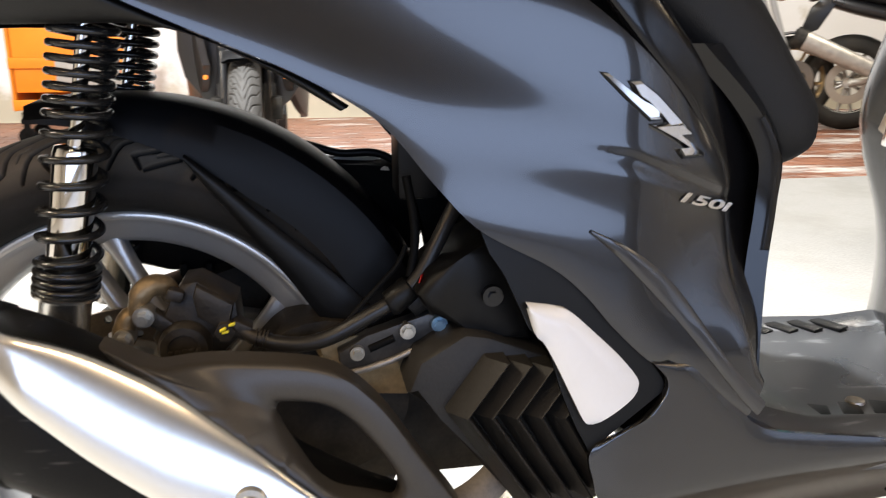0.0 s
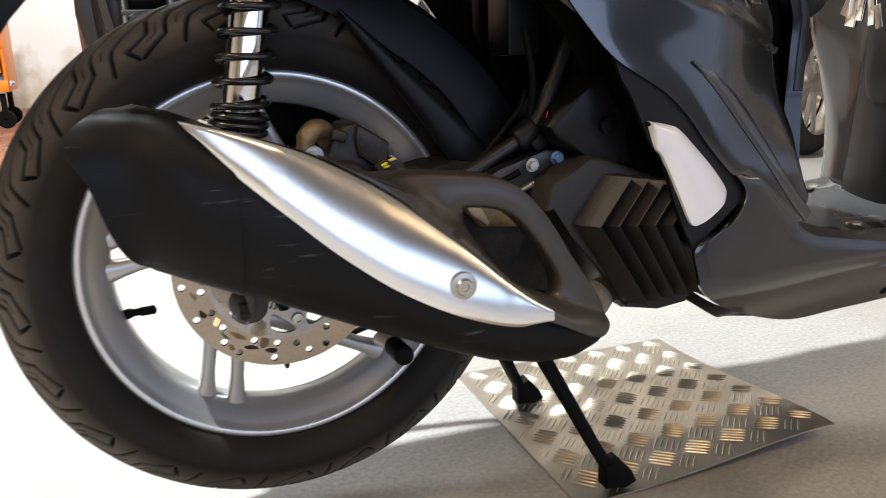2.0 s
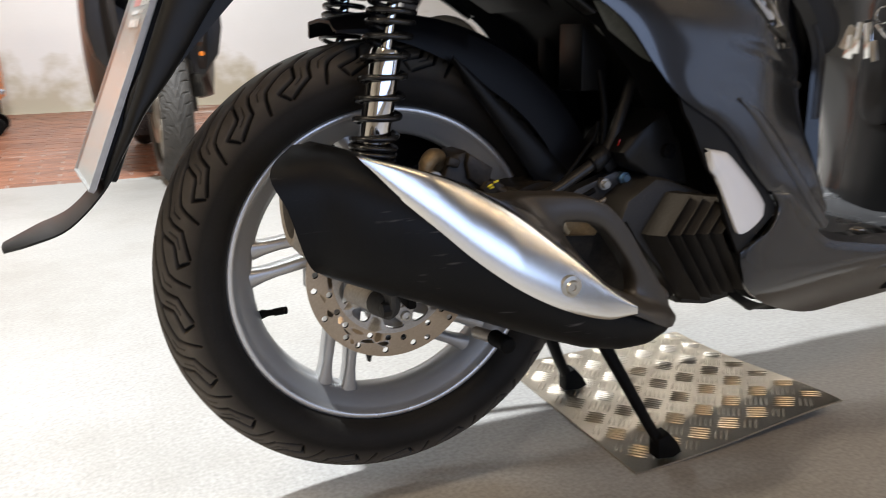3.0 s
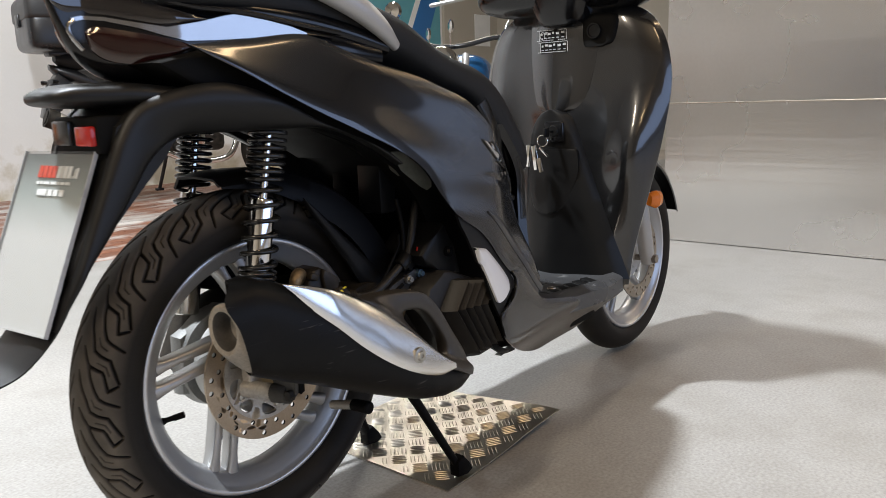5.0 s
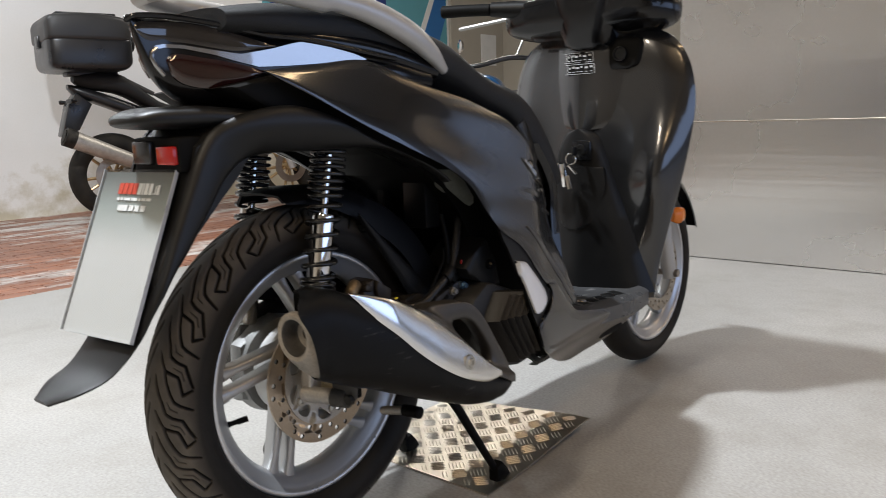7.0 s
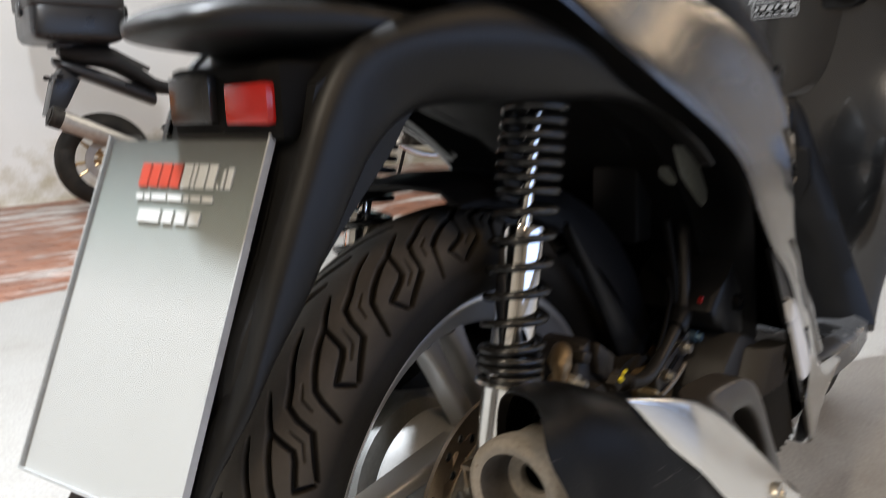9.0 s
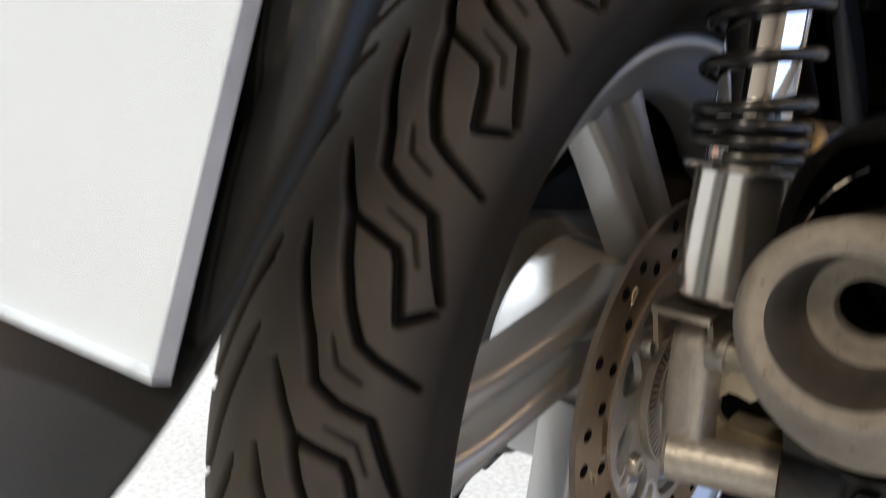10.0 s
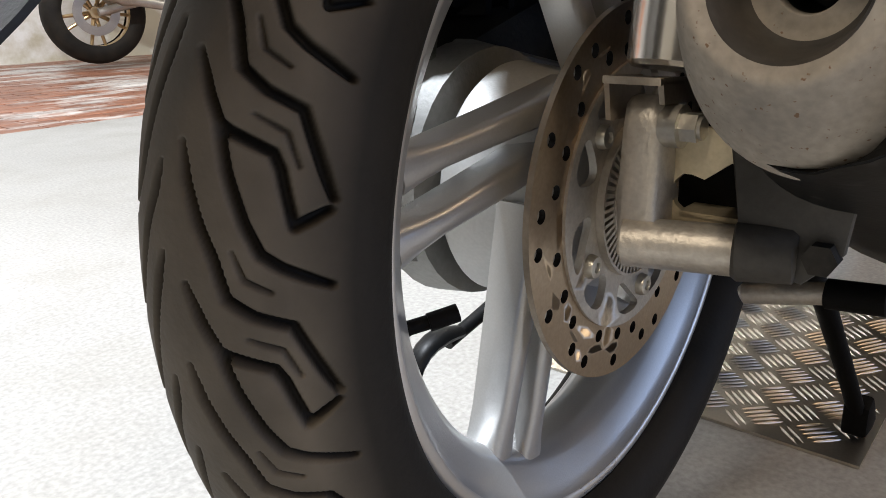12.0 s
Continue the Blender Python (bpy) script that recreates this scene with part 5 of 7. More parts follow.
# -- underseat front, seat and grab rail --
bm = bmesh.new()
rows = []
for z, x_edge, x_mid, w in smooth_sections([(0.385, 0.640, 0.672, 0.165), (0.44, 0.644, 0.680, 0.155), (0.50, 0.650, 0.690, 0.145), (0.56, 0.660, 0.704, 0.135), (0.61, 0.658, 0.710, 0.135), (0.66, 0.625, 0.690, 0.140), (0.72, 0.560, 0.650, 0.15)], 40):
    row = []
    for k in range(17):
        f = -1 + k / 8
        row.append((x_mid + (x_edge - x_mid) * abs(f) ** 2.2, w * f, z))
    rows.append(row + [(p[0] - 0.02, p[1] * 0.95, p[2]) for p in row[::-1]])
put_grid(bm, rows, close_v=True, cap=True)
part("underseat_cover", bm, GLOSS, scooter, "gloss black underseat cover", 80)

bm = bmesh.new()
secs = [(-0.16, 0, 0.940, 0.085, 0.020), (-0.08, 0, 0.940, 0.115, 0.032), (0.05, 0, 0.935, 0.132, 0.042), (0.16, 0, 0.918, 0.140, 0.046), (0.287, 0, 0.884, 0.145, 0.052), (0.386, 0, 0.840, 0.142, 0.046), (0.46, 0, 0.815, 0.138, 0.046), (0.53, 0, 0.790, 0.132, 0.058), (0.59, 0, 0.752, 0.124, 0.074), (0.640, 0, 0.700, 0.120, 0.090), (0.685, 0, 0.655, 0.116, 0.072), (0.718, 0, 0.636, 0.104, 0.042), (0.728, 0, 0.632, 0.080, 0.020)]
put_loft(bm, smooth_sections(secs, 50), 32, 2.8)
part("seat", bm, SEAT, scooter, "matt black vinyl dual seat", 60)

for s in (-1, 1):
    bm = bmesh.new()
    put_tube(bm, spline([(0.255, s * 0.148, 0.868), (0.21, s * 0.156, 0.898), (0.15, s * 0.156, 0.930), (0.06, s * 0.146, 0.962), (-0.04, s * 0.132, 0.976), (-0.14, s * 0.105, 0.982), (-0.21, s * 0.06, 0.984), (-0.225, 0, 0.984)], 40), [0.008 + 0.010 * math.sin(math.pi * min(1, k / 26)) + (0.006 if k > 20 else 0) for k in range(40)], 14, flat=1.2)
    rail = part("grab_rail", bm, GRAB, scooter, "satin silver passenger grab rail")
    bm = bmesh.new()
    put_tube(bm, spline([(0.24, s * 0.140, 0.866), (0.15, s * 0.132, 0.888), (0.06, s * 0.122, 0.904), (-0.04, s * 0.102, 0.916), (-0.12, s * 0.070, 0.924), (-0.18, s * 0.040, 0.926)], 21), [0.010 + 0.004 * math.sin(math.pi * k / 12) if k < 12 else 0.010 - 0.0009 * (k - 12) for k in range(21)], 12, flat=1.3)
    part("rail_mount", bm, GLOSS, rail)

# -- tail --
def tail_half(x, z):
    return float(np.interp(x, [-0.275, -0.255, -0.225, -0.20, -0.165, -0.12, -0.08, 0.0, 0.12, 0.2], [0.004, 0.010, 0.018, 0.034, 0.058, 0.085, 0.101, 0.127, 0.150, 0.155]))


bm = bmesh.new()
secs = [(-0.264, 0, 0.937, 0.004, 0.006), (-0.252, 0, 0.917, 0.009, 0.028), (-0.240, 0, 0.903, 0.013, 0.040), (-0.220, 0, 0.892, 0.021, 0.052), (-0.195, 0, 0.883, 0.036, 0.058), (-0.165, 0, 0.878, 0.056, 0.060), (-0.12, 0, 0.874, 0.082, 0.060), (-0.08, 0, 0.870, 0.098, 0.060), (0.0, 0, 0.868, 0.124, 0.055), (0.12, 0, 0.862, 0.146, 0.040), (0.22, 0, 0.850, 0.150, 0.030)]
put_loft(bm, smooth_sections(secs, 40), 36, 3.2)
tail = part("tail_cowl", bm, GLOSS, scooter, "gloss black tail cowl", 60)
for s in (-1, 1):
    bm = bmesh.new()
    put_panel(bm, [(-0.240, 0.903), (-0.227, 0.906), (-0.203, 0.904), (-0.167, 0.896), (-0.136, 0.890), (-0.096, 0.897), (-0.061, 0.906), (-0.026, 0.912), (0.015, 0.900), (0.063, 0.8835)],
              [(-0.238, 0.898), (-0.226, 0.901), (-0.203, 0.899), (-0.167, 0.889), (-0.140, 0.879), (-0.114, 0.871), (-0.075, 0.872), (-0.027, 0.875), (0.013, 0.879), (0.063, 0.882)], tail_half, 82, 6, 0.006, 0.004, s, sharp=True)
    part("tail_trim", bm, TRIM, tail, "satin silver tail trim strip")
    bm = bmesh.new()
    put_tube(bm, [(x, s * (tail_half(x, z) + 0.003), z) for x, z in ((-0.236, 0.901), (-0.243, 0.894), (-0.244, 0.886), (-0.239, 0.875), (-0.229, 0.861))], 0.003, 8)
    part("trim_hook", bm, TRIM, tail)
    bm = bmesh.new()
    put_panel(bm, [(-0.224, 0.884), (-0.212, 0.892), (-0.182, 0.886), (-0.150, 0.879), (-0.121, 0.871), (-0.106, 0.864)], [(-0.223, 0.878), (-0.216, 0.858), (-0.200, 0.846), (-0.172, 0.841), (-0.138, 0.847), (-0.106, 0.862)], tail_half, 30, 10, 0.008, 0.001, s, bulge=0.004)
    part("tail_lamp", bm, LENS_DARK, tail, "dark red tail lamp lens")
    bm = bmesh.new()
    put_panel(bm, [(-0.262, 0.930), (-0.250, 0.938), (-0.192, 0.936), (-0.146, 0.922), (-0.107, 0.909), (-0.085, 0.903)], [(-0.258, 0.922), (-0.243, 0.911), (-0.203, 0.908), (-0.167, 0.900), (-0.136, 0.895), (-0.085, 0.900)], tail_half, 24, 6, 0.006, -0.001, s, bulge=0.002)
    part("tail_glass", bm, GLASSY, tail, "smoked black tail glass")
    bm = bmesh.new()
    put_tube(bm, spline([(-0.268, 0, 0.940), (-0.258, s * 0.012, 0.945), (-0.213, s * 0.030, 0.944), (-0.159, s * 0.064, 0.933), (-0.095, s * 0.098, 0.917), (-0.035, s * 0.120, 0.911), (0.06, s * 0.146, 0.893), (0.12, s * 0.156, 0.884)], 30), 0.0045, 8)
    part("tail_edge", bm, GLOSS, tail)

# lower tail wing
bm = bmesh.new()
secs = [(-0.296, 0, 0.797, 0.026, 0.004), (-0.287, 0, 0.798, 0.046, 0.010), (-0.266, 0, 0.800, 0.060, 0.015), (-0.235, 0, 0.800, 0.074, 0.017), (-0.19, 0, 0.799, 0.092, 0.018), (-0.12, 0, 0.790, 0.112, 0.020), (-0.05, 0, 0.780, 0.124, 0.020), (0.05, 0, 0.762, 0.140, 0.018)]
put_loft(bm, smooth_sections(secs, 36), 32, 3.0)
wing = part("tail_wing", bm, WING, scooter, "matt black lower tail wing", 60)

# matt cover between the painted panel and the wheel arch
def cover_half(x, z):
    out = float(np.interp(x, [-0.345, -0.325, -0.30, -0.24, -0.19, -0.14, -0.08, 0.0, 0.1, 0.2], [0.057, 0.070, 0.083, 0.091, 0.102, 0.122, 0.142, 0.160, 0.182, 0.194]))
    return out - 0.020 * step(0.79, 0.735, z) * step(-0.24, -0.12, x)


for s in (-1, 1):
    bm = bmesh.new()
    put_panel(bm, [(-0.338, 0.500), (-0.320, 0.540), (-0.300, 0.582), (-0.276, 0.640), (-0.250, 0.700), (-0.230, 0.745), (-0.204, 0.780), (-0.160, 0.802), (-0.105, 0.812), (-0.060, 0.806), (-0.008, 0.787), (0.052, 0.757), (0.124, 0.725), (0.192, 0.696), (0.230, 0.672)],
              [(-0.333, 0.494), (-0.310, 0.534), (-0.284, 0.576), (-0.255, 0.612), (-0.232, 0.646), (-0.212, 0.676), (-0.188, 0.708), (-0.162, 0.731), (-0.128, 0.741), (-0.060, 0.741), (0.000, 0.741), (0.060, 0.740), (0.110, 0.729), (0.170, 0.700), (0.222, 0.668)],
              cover_half, 70, 14, 0.006, 0.0, s, bulge=0.004, crown=0.006)
    part("arch_cover", bm, WING, scooter, "matt black cover over the wheel arch", 60)
bm = bmesh.new()
put_prism(bm, [(-0.13, 0.748), (0.08, 0.746), (0.16, 0.712), (0.22, 0.676), (0.20, 0.70), (0.10, 0.76), (-0.06, 0.80), (-0.14, 0.80)], -0.094, 0.094, bevel=0.004)
part("arch_liner", bm, MATT, scooter, "black liner over the shock mounts")

# mudguard arm that carries the plate
bm = bmesh.new()
arm = [(-0.02, 0.752, 0.120, 0.020), (-0.075, 0.752, 0.114, 0.030), (-0.115, 0.750, 0.106, 0.044), (-0.146, 0.737, 0.098, 0.066), (-0.166, 0.708, 0.092, 0.078), (-0.200, 0.672, 0.088, 0.056), (-0.240, 0.630, 0.086, 0.034), (-0.284, 0.582, 0.083, 0.018), (-0.312, 0.532, 0.078, 0.004), (-0.338, 0.490, 0.072, 0.003), (-0.378, 0.452, 0.064, 0.003), (-0.418, 0.436, 0.052, 0.004), (-0.450, 0.424, 0.022, 0.004)]
pts = spline([(x, 0, z) for x, z, w, d in arm], 60)
wd = spline([(w, 0, d) for x, z, w, d in arm], 60)
rows = []
for i, p in enumerate(pts):
    d = (pts[min(i + 1, 59)] - pts[max(i - 1, 0)]).normalized()
    nrm = Vector((d.z, 0, -d.x))
    w, dep = wd[i].x * 0.95, max(0.003, wd[i].z)
    f = p
    b = p + nrm * dep
    rows.append([f + Vector((0, -w, 0)), f.lerp(b, 0.7) + Vector((0, -w, 0)), b + Vector((0, -w * 0.93, 0)), b + nrm * 0.003 + Vector((0, -w * 0.5, 0)), b + nrm * 0.003 + Vector((0, w * 0.5, 0)), b + Vector((0, w * 0.93, 0)), f.lerp(b, 0.7) + Vector((0, w, 0)), f + Vector((0, w, 0)),
                 f + Vector((0, w - 0.004, 0)), b + Vector((0, w * 0.86, 0)) - nrm * 0.004, b + Vector((0, -w * 0.86, 0)) - nrm * 0.004, f + Vector((0, -w + 0.004, 0))])
put_grid(bm, rows, close_v=True, cap=True)
part("plate_mudguard", bm, WING, scooter, "black plastic rear mudguard", 30)

# reflector block under the wing
bm = bmesh.new()
put_box(bm, (-0.225, -0.010, 0.747), (0.05, 0.126, 0.052), 0.006)
lampbox = part("reflector_holder", bm, MATT, scooter, "black plate lamp housing")
bm = bmesh.new()
put_box(bm, (-0.252, -0.044, 0.746), (0.010, 0.046, 0.027), 0.003)
part("red_reflector", bm, RED, lampbox, "red rear reflector")
bm = bmesh.new()
put_box(bm, (-0.252, 0.020, 0.750), (0.010, 0.050, 0.034), 0.003)
part("smoked_lens", bm, SMOKE, lampbox, "smoked plate lamp lens")

# dealer plate in a clear cover
plate_m = pose(-0.308, 0.0225, 0.601, 0, 24, 5.5) @ Matrix.Diagonal((1, 0.75, 0.99, 1))


def plate_gradient():
    m = bpy.data.materials.new("plate_print")
    m.use_nodes = True
    nodes, links = m.node_tree.nodes, m.node_tree.links
    b = nodes["Principled BSDF"]
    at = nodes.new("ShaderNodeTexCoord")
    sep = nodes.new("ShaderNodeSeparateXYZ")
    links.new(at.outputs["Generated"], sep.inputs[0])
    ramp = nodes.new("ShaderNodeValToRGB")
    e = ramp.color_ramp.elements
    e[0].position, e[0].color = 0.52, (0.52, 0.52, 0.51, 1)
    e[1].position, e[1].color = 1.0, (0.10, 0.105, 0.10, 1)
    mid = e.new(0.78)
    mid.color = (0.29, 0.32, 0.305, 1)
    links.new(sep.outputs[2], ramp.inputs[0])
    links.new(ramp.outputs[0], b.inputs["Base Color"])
    b.inputs["Roughness"].default_value = 0.35
    return m


def plate_part(name, centre, size, mat, label="", bevel=0.0):
    bm = bmesh.new()
    put_box(bm, centre, size, bevel)
    bmesh.ops.transform(bm, matrix=plate_m, verts=bm.verts)
    return part(name, bm, mat, plate_board, label)


INK_WHITE = material("white_print", (0.75, 0.75, 0.74), 0.4, 0, 0.04, 30, 0.05, 200, 0.0)
INK_RED = material("orange_red_print", (0.55, 0.06, 0.03), 0.4, 0, 0.1, 30, 0.05, 200, 0.0)
bm = bmesh.new()
put_box(bm, (0, 0, 0.007), (0.004, 0.226, 0.252))
bmesh.ops.transform(bm, matrix=plate_m, verts=bm.verts)
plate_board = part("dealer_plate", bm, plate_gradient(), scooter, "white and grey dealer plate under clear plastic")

# print on the plate: plain blocks and bars
front = -0.0032
for k in range(4):
    plate_part("logo_block", (front, 0.0450 - 0.0157 * k, 0.106), (0.0012, 0.0132, 0.0175), INK_RED, "orange-red logo block")
for k, w in enumerate((0.0120, 0.0045, 0.0120, 0.0105)):
    plate_part("logo_block", (front, (-0.0175, -0.0280, -0.0385, -0.0525)[k], 0.106), (0.0012, w, 0.0175), INK_WHITE, "white logo block")
for y, w, h in ((-0.0625, 0.003, 0.003), (-0.0685, 0.0035, 0.0135), (-0.0765, 0.0070, 0.0150)):
    plate_part("logo_block", (front, y, 0.0975 + h / 2), (0.0012, w, h), INK_WHITE, "white logo block")
y = 0.050
for w in (0.010, 0.008, 0.021, 0.020, 0.007, 0.013, 0.014):
    plate_part("print_bar", (front, y - w / 2, 0.0895), (0.0012, w, 0.0042), INK_WHITE, "small unreadable word")
    y -= w + 0.0030
y = 0.040
for w in (0.0325, 0.0145, 0.0145, 0.0145):
    plate_part("print_bar", (front, y - w / 2, 0.0755), (0.0012, w, 0.0092), INK_WHITE, "plain white bar")
    y -= w + 0.0045


def clear_plastic():
    m = bpy.data.materials.new("clear_plastic")
    m.use_nodes = True
    nodes, links = m.node_tree.nodes, m.node_tree.links
    out = nodes["Material Output"]
    clear = nodes.new("ShaderNodeBsdfTransparent")
    clear.inputs[0].default_value = (0.93, 0.94, 0.94, 1)
    shine = nodes.new("ShaderNodeBsdfGlossy")
    shine.inputs["Roughness"].default_value = 0.12
    fres = nodes.new("ShaderNodeLayerWeight")
    fres.inputs[0].default_value = 0.25
    thin = nodes.new("ShaderNodeMath")
    thin.operation = "MULTIPLY"
    thin.inputs[1].default_value = 0.35
    links.new(fres.outputs[1], thin.inputs[0])
    mix = nodes.new("ShaderNodeMixShader")
    links.new(thin.outputs[0], mix.inputs[0])
    links.new(clear.outputs[0], mix.inputs[1])
    links.new(shine.outputs[0], mix.inputs[2])
    links.new(mix.outputs[0], out.inputs[0])
    return m


CLEAR = clear_plastic()
CLOUDY = material("cloudy_plastic", (0.40, 0.41, 0.41), 0.3, 0, 0.1, 40, 0.1, 200, 0.0)
bm = bmesh.new()
put_box(bm, (-0.0050, 0.0, 0.008), (0.0015, 0.232, 0.256))
bmesh.ops.transform(bm, matrix=plate_m, verts=bm.verts)
cover = part("clear_cover", bm, CLEAR, plate_board, "clear plastic cover")
cover.visible_shadow = False
bm = bmesh.new()
for y in (-0.116, 0.116):
    put_box(bm, (-0.0025, y, 0.008), (0.006, 0.002, 0.256))
put_box(bm, (-0.0025, 0, -0.120), (0.006, 0.234, 0.002))
bmesh.ops.transform(bm, matrix=plate_m, verts=bm.verts)
part("cover_rim", bm, CLOUDY, plate_board, "cloudy plastic rim")
bm = bmesh.new()
put_box(bm, (0.012, 0.0, 0.005), (0.020, 0.20, 0.22), 0.004)
bmesh.ops.transform(bm, matrix=plate_m, verts=bm.verts)
part("plate_holder", bm, SATIN, plate_board)

# -- floorboard --
bm = bmesh.new()
rows = []
for x in np.linspace(0.62, 1.03, 24):
    w = float(np.interp(x, [0.62, 0.70, 0.9, 1.03], [0.172, 0.182, 0.186, 0.182]))
    z = float(np.interp(x, [0.62, 0.66, 0.72, 0.95, 1.03], [0.360, 0.338, 0.321, 0.308, 0.314]))
    row = []
    for k in range(17):
        f = -1 + k / 8
        row.append((x, w * f, z + 0.010 * step(0.75, 0.95, abs(f)) - 0.018 * step(0.96, 1.0, abs(f))))
    rows.append(row + [(p[0], p[1], p[2] - 0.035) for p in row[::-1]])
put_grid(bm, rows, close_v=True, cap=True)
BOARD = material("scuffed_grey_floorboard", (0.055, 0.056, 0.058), 0.30, 0.1, 0.15, 6, 0.1, 300, 0.05, rough_vary=0.14)
add_scratches(BOARD, (0.16, 0.16, 0.16), 0.62, 0.72)
board = part("floorboard", bm, BOARD, scooter, "glossy scuffed dark grey floorboard", 50)
for x in (0.700, 0.740, 0.780, 0.820, 0.860, 0.900, 0.940):
    for s in (-1, 1):
        bm = bmesh.new()
        put_box(bm, (x, s * 0.135, 0.3175 - 0.03 * (x - 0.72)), (0.024, 0.05, 0.006), 0.002, pose(0, 0, 0, 0, 0, s * 25))
        part("grip_strip", bm, SATIN, board)
for x, y, z in ((0.800, -0.112, 0.3175), (0.76, 0.10, 0.319), (0.72, 0.015, 0.3225)):
    bm = bmesh.new()
    put_lathe(bm, [(0.011, 0.0), (0.010, 0.003), (0.006, 0.0015), (0.0, 0.0015)], (x, y, z), 18, axis="z")
    part("screw", bm, STEEL, board)
bm = bmesh.new()
put_prism(bm, [(0.50, 0.33), (0.56, 0.24), (0.71, 0.212), (0.92, 0.212), (1.05, 0.25), (1.06, 0.29), (0.62, 0.32)], -0.15, 0.15, bevel=0.02)
part("belly_pan", bm, MATT, scooter, "black belly pan")

# -- leg shield --
SHIELD = [(0.285, 0.190, 0.985, 1.045), (0.36, 0.196, 0.990, 1.055), (0.45, 0.214, 0.992, 1.065), (0.56, 0.240, 0.995, 1.075), (0.68, 0.264, 1.000, 1.085), (0.79, 0.276, 1.010, 1.095), (0.88, 0.264, 1.018, 1.100), (0.945, 0.232, 1.026, 1.100), (0.980, 0.185, 1.034, 1.098), (0.995, 0.12, 1.040, 1.095)]


def swell(y, z):
    """Knee bulge on each side of the leg shield."""
    edge = float(np.interp(z, [q[0] for q in SHIELD], [q[1] for q in SHIELD]))
    return 0.060 * math.exp(-((abs(y) - 0.235) / 0.080) ** 2 - ((z - 0.60) / 0.13) ** 2) * (1 - min(1, abs(y) / edge) ** 14)


bm = bmesh.new()
a = spline([(z, w, xm) for z, w, xm, xe in SHIELD], 44)
b = spline([(xe, 0, 0) for z, w, xm, xe in SHIELD], 44)
rows = []
for p, q in zip(a, b):
    z, w, xm, xe = p.x, p.y, p.z, q.x
    inner, outer = [], []
    for k in range(33):
        f = -1 + k / 16
        g = abs(f)
        inner.append((xm + (xe - xm) * g ** 1.8 + 0.010 * math.sin(math.pi * min(1, g * 1.3)) - swell(w * f, z), w * f, z))
        outer.append((xe + (0.17 - 0.10 * abs(z - 0.62)) * (1 - g ** 2.4) ** 0.8 + 0.004, w * f * (1 - 0.01 * (1 - g)), z))
    rows.append(inner + outer[::-1])
put_grid(bm, rows, close_v=True, cap=True)
leg_shield = part("leg_shield", bm, PAINT, scooter, "dark grey leg shield", 60)


def shield_x(y, z):
    zs = [s[0] for s in SHIELD]
    w, xm, xe = (float(np.interp(z, zs, [s[k] for s in SHIELD])) for k in (1, 2, 3))
    g = min(1, abs(y) / w)
    return xm + (xe - xm) * g ** 1.8 + 0.010 * math.sin(math.pi * min(1, g * 1.3)) - swell(y, z)


def on_shield(name, outline, thick, mat, parent, label="", proud=0.001, n=10, lift=0.0, power=6):
    """A thin shaped panel lying on the rider's side of the leg shield: rows (z, y left, y right)."""
    bm = bmesh.new()
    rows = []
    pts = spline(outline, 30)
    for q in pts:
        z, yl, yr = q
        ys = [yl + (yr - yl) * k / n for k in range(n + 1)]
        front = [(shield_x(y, z) - proud - thick * (1 - abs(2 * k / n - 1) ** power) - lift, y, z) for k, y in enumerate(ys)]
        back = [(shield_x(y, z) + 0.004, y, z) for y in ys]
        rows.append(front + back[::-1])
    put_grid(bm, rows, close_v=True, cap=True)
    return part(name, bm, mat, parent, label, 50)


tower = on_shield("inner_cover", [(0.300, 0.115, -0.192), (0.36, 0.110, -0.172), (0.45, 0.104, -0.142), (0.56, 0.096, -0.105), (0.64, 0.086, -0.077), (0.69, 0.074, -0.060), (0.722, 0.05, -0.042), (0.736, 0.012, -0.012)], 0.020, SATIN, leg_shield, "matt black inner leg shield cover")
on_shield("glove_lid", [(0.468, 0.034, -0.002), (0.474, 0.050, -0.022), (0.490, 0.062, -0.039), (0.530, 0.070, -0.057), (0.574, 0.073, -0.074), (0.610, 0.073, -0.074), (0.630, 0.072, -0.070), (0.636, 0.066, -0.064)], 0.005, SATIN, tower, "black glove box lid", 0.021, power=14)
on_shield("column_cover", [(0.725, 0.02, -0.02), (0.74, 0.055, -0.06), (0.78, 0.072, -0.085), (0.85, 0.085, -0.10), (0.92, 0.092, -0.105), (0.98, 0.095, -0.10)], 0.009, PAINT, leg_shield, "glossy dark steering column cover", power=2.2)
on_shield("glove_box", [(0.888, -0.072, -0.120), (0.898, -0.064, -0.142), (0.93, -0.058, -0.150), (0.955, -0.058, -0.150), (0.966, -0.072, -0.142), (0.970, -0.09, -0.125)], 0.006, MATT, leg_shield, "black switch pod", power=14)
bm = bmesh.new()
put_lathe(bm, [(0.0, -0.004), (0.014, -0.004), (0.016, -0.008), (0.019, -0.008), (0.020, 0.0)], (shield_x(-0.098, 0.926) - 0.009, -0.098, 0.926), 24, axis="x")
part("socket_cap", bm, GLOSS, leg_shield, "round black socket cap")
KEY_Y = -0.0155
ix = shield_x(KEY_Y, 0.68) - 0.026
bm = bmesh.new()
put_box(bm, (ix, KEY_Y, 0.680), (0.012, 0.056, 0.054), 0.006)
lock = part("ignition_lock", bm, GLOSS, leg_shield, "black ignition lock surround")
bm = bmesh.new()
put_lathe(bm, [(0.0, -0.004), (0.013, -0.004), (0.016, 0.002)], (ix - 0.006, KEY_Y, 0.682), 24, axis="x")
part("key_barrel", bm, SATIN, lock)
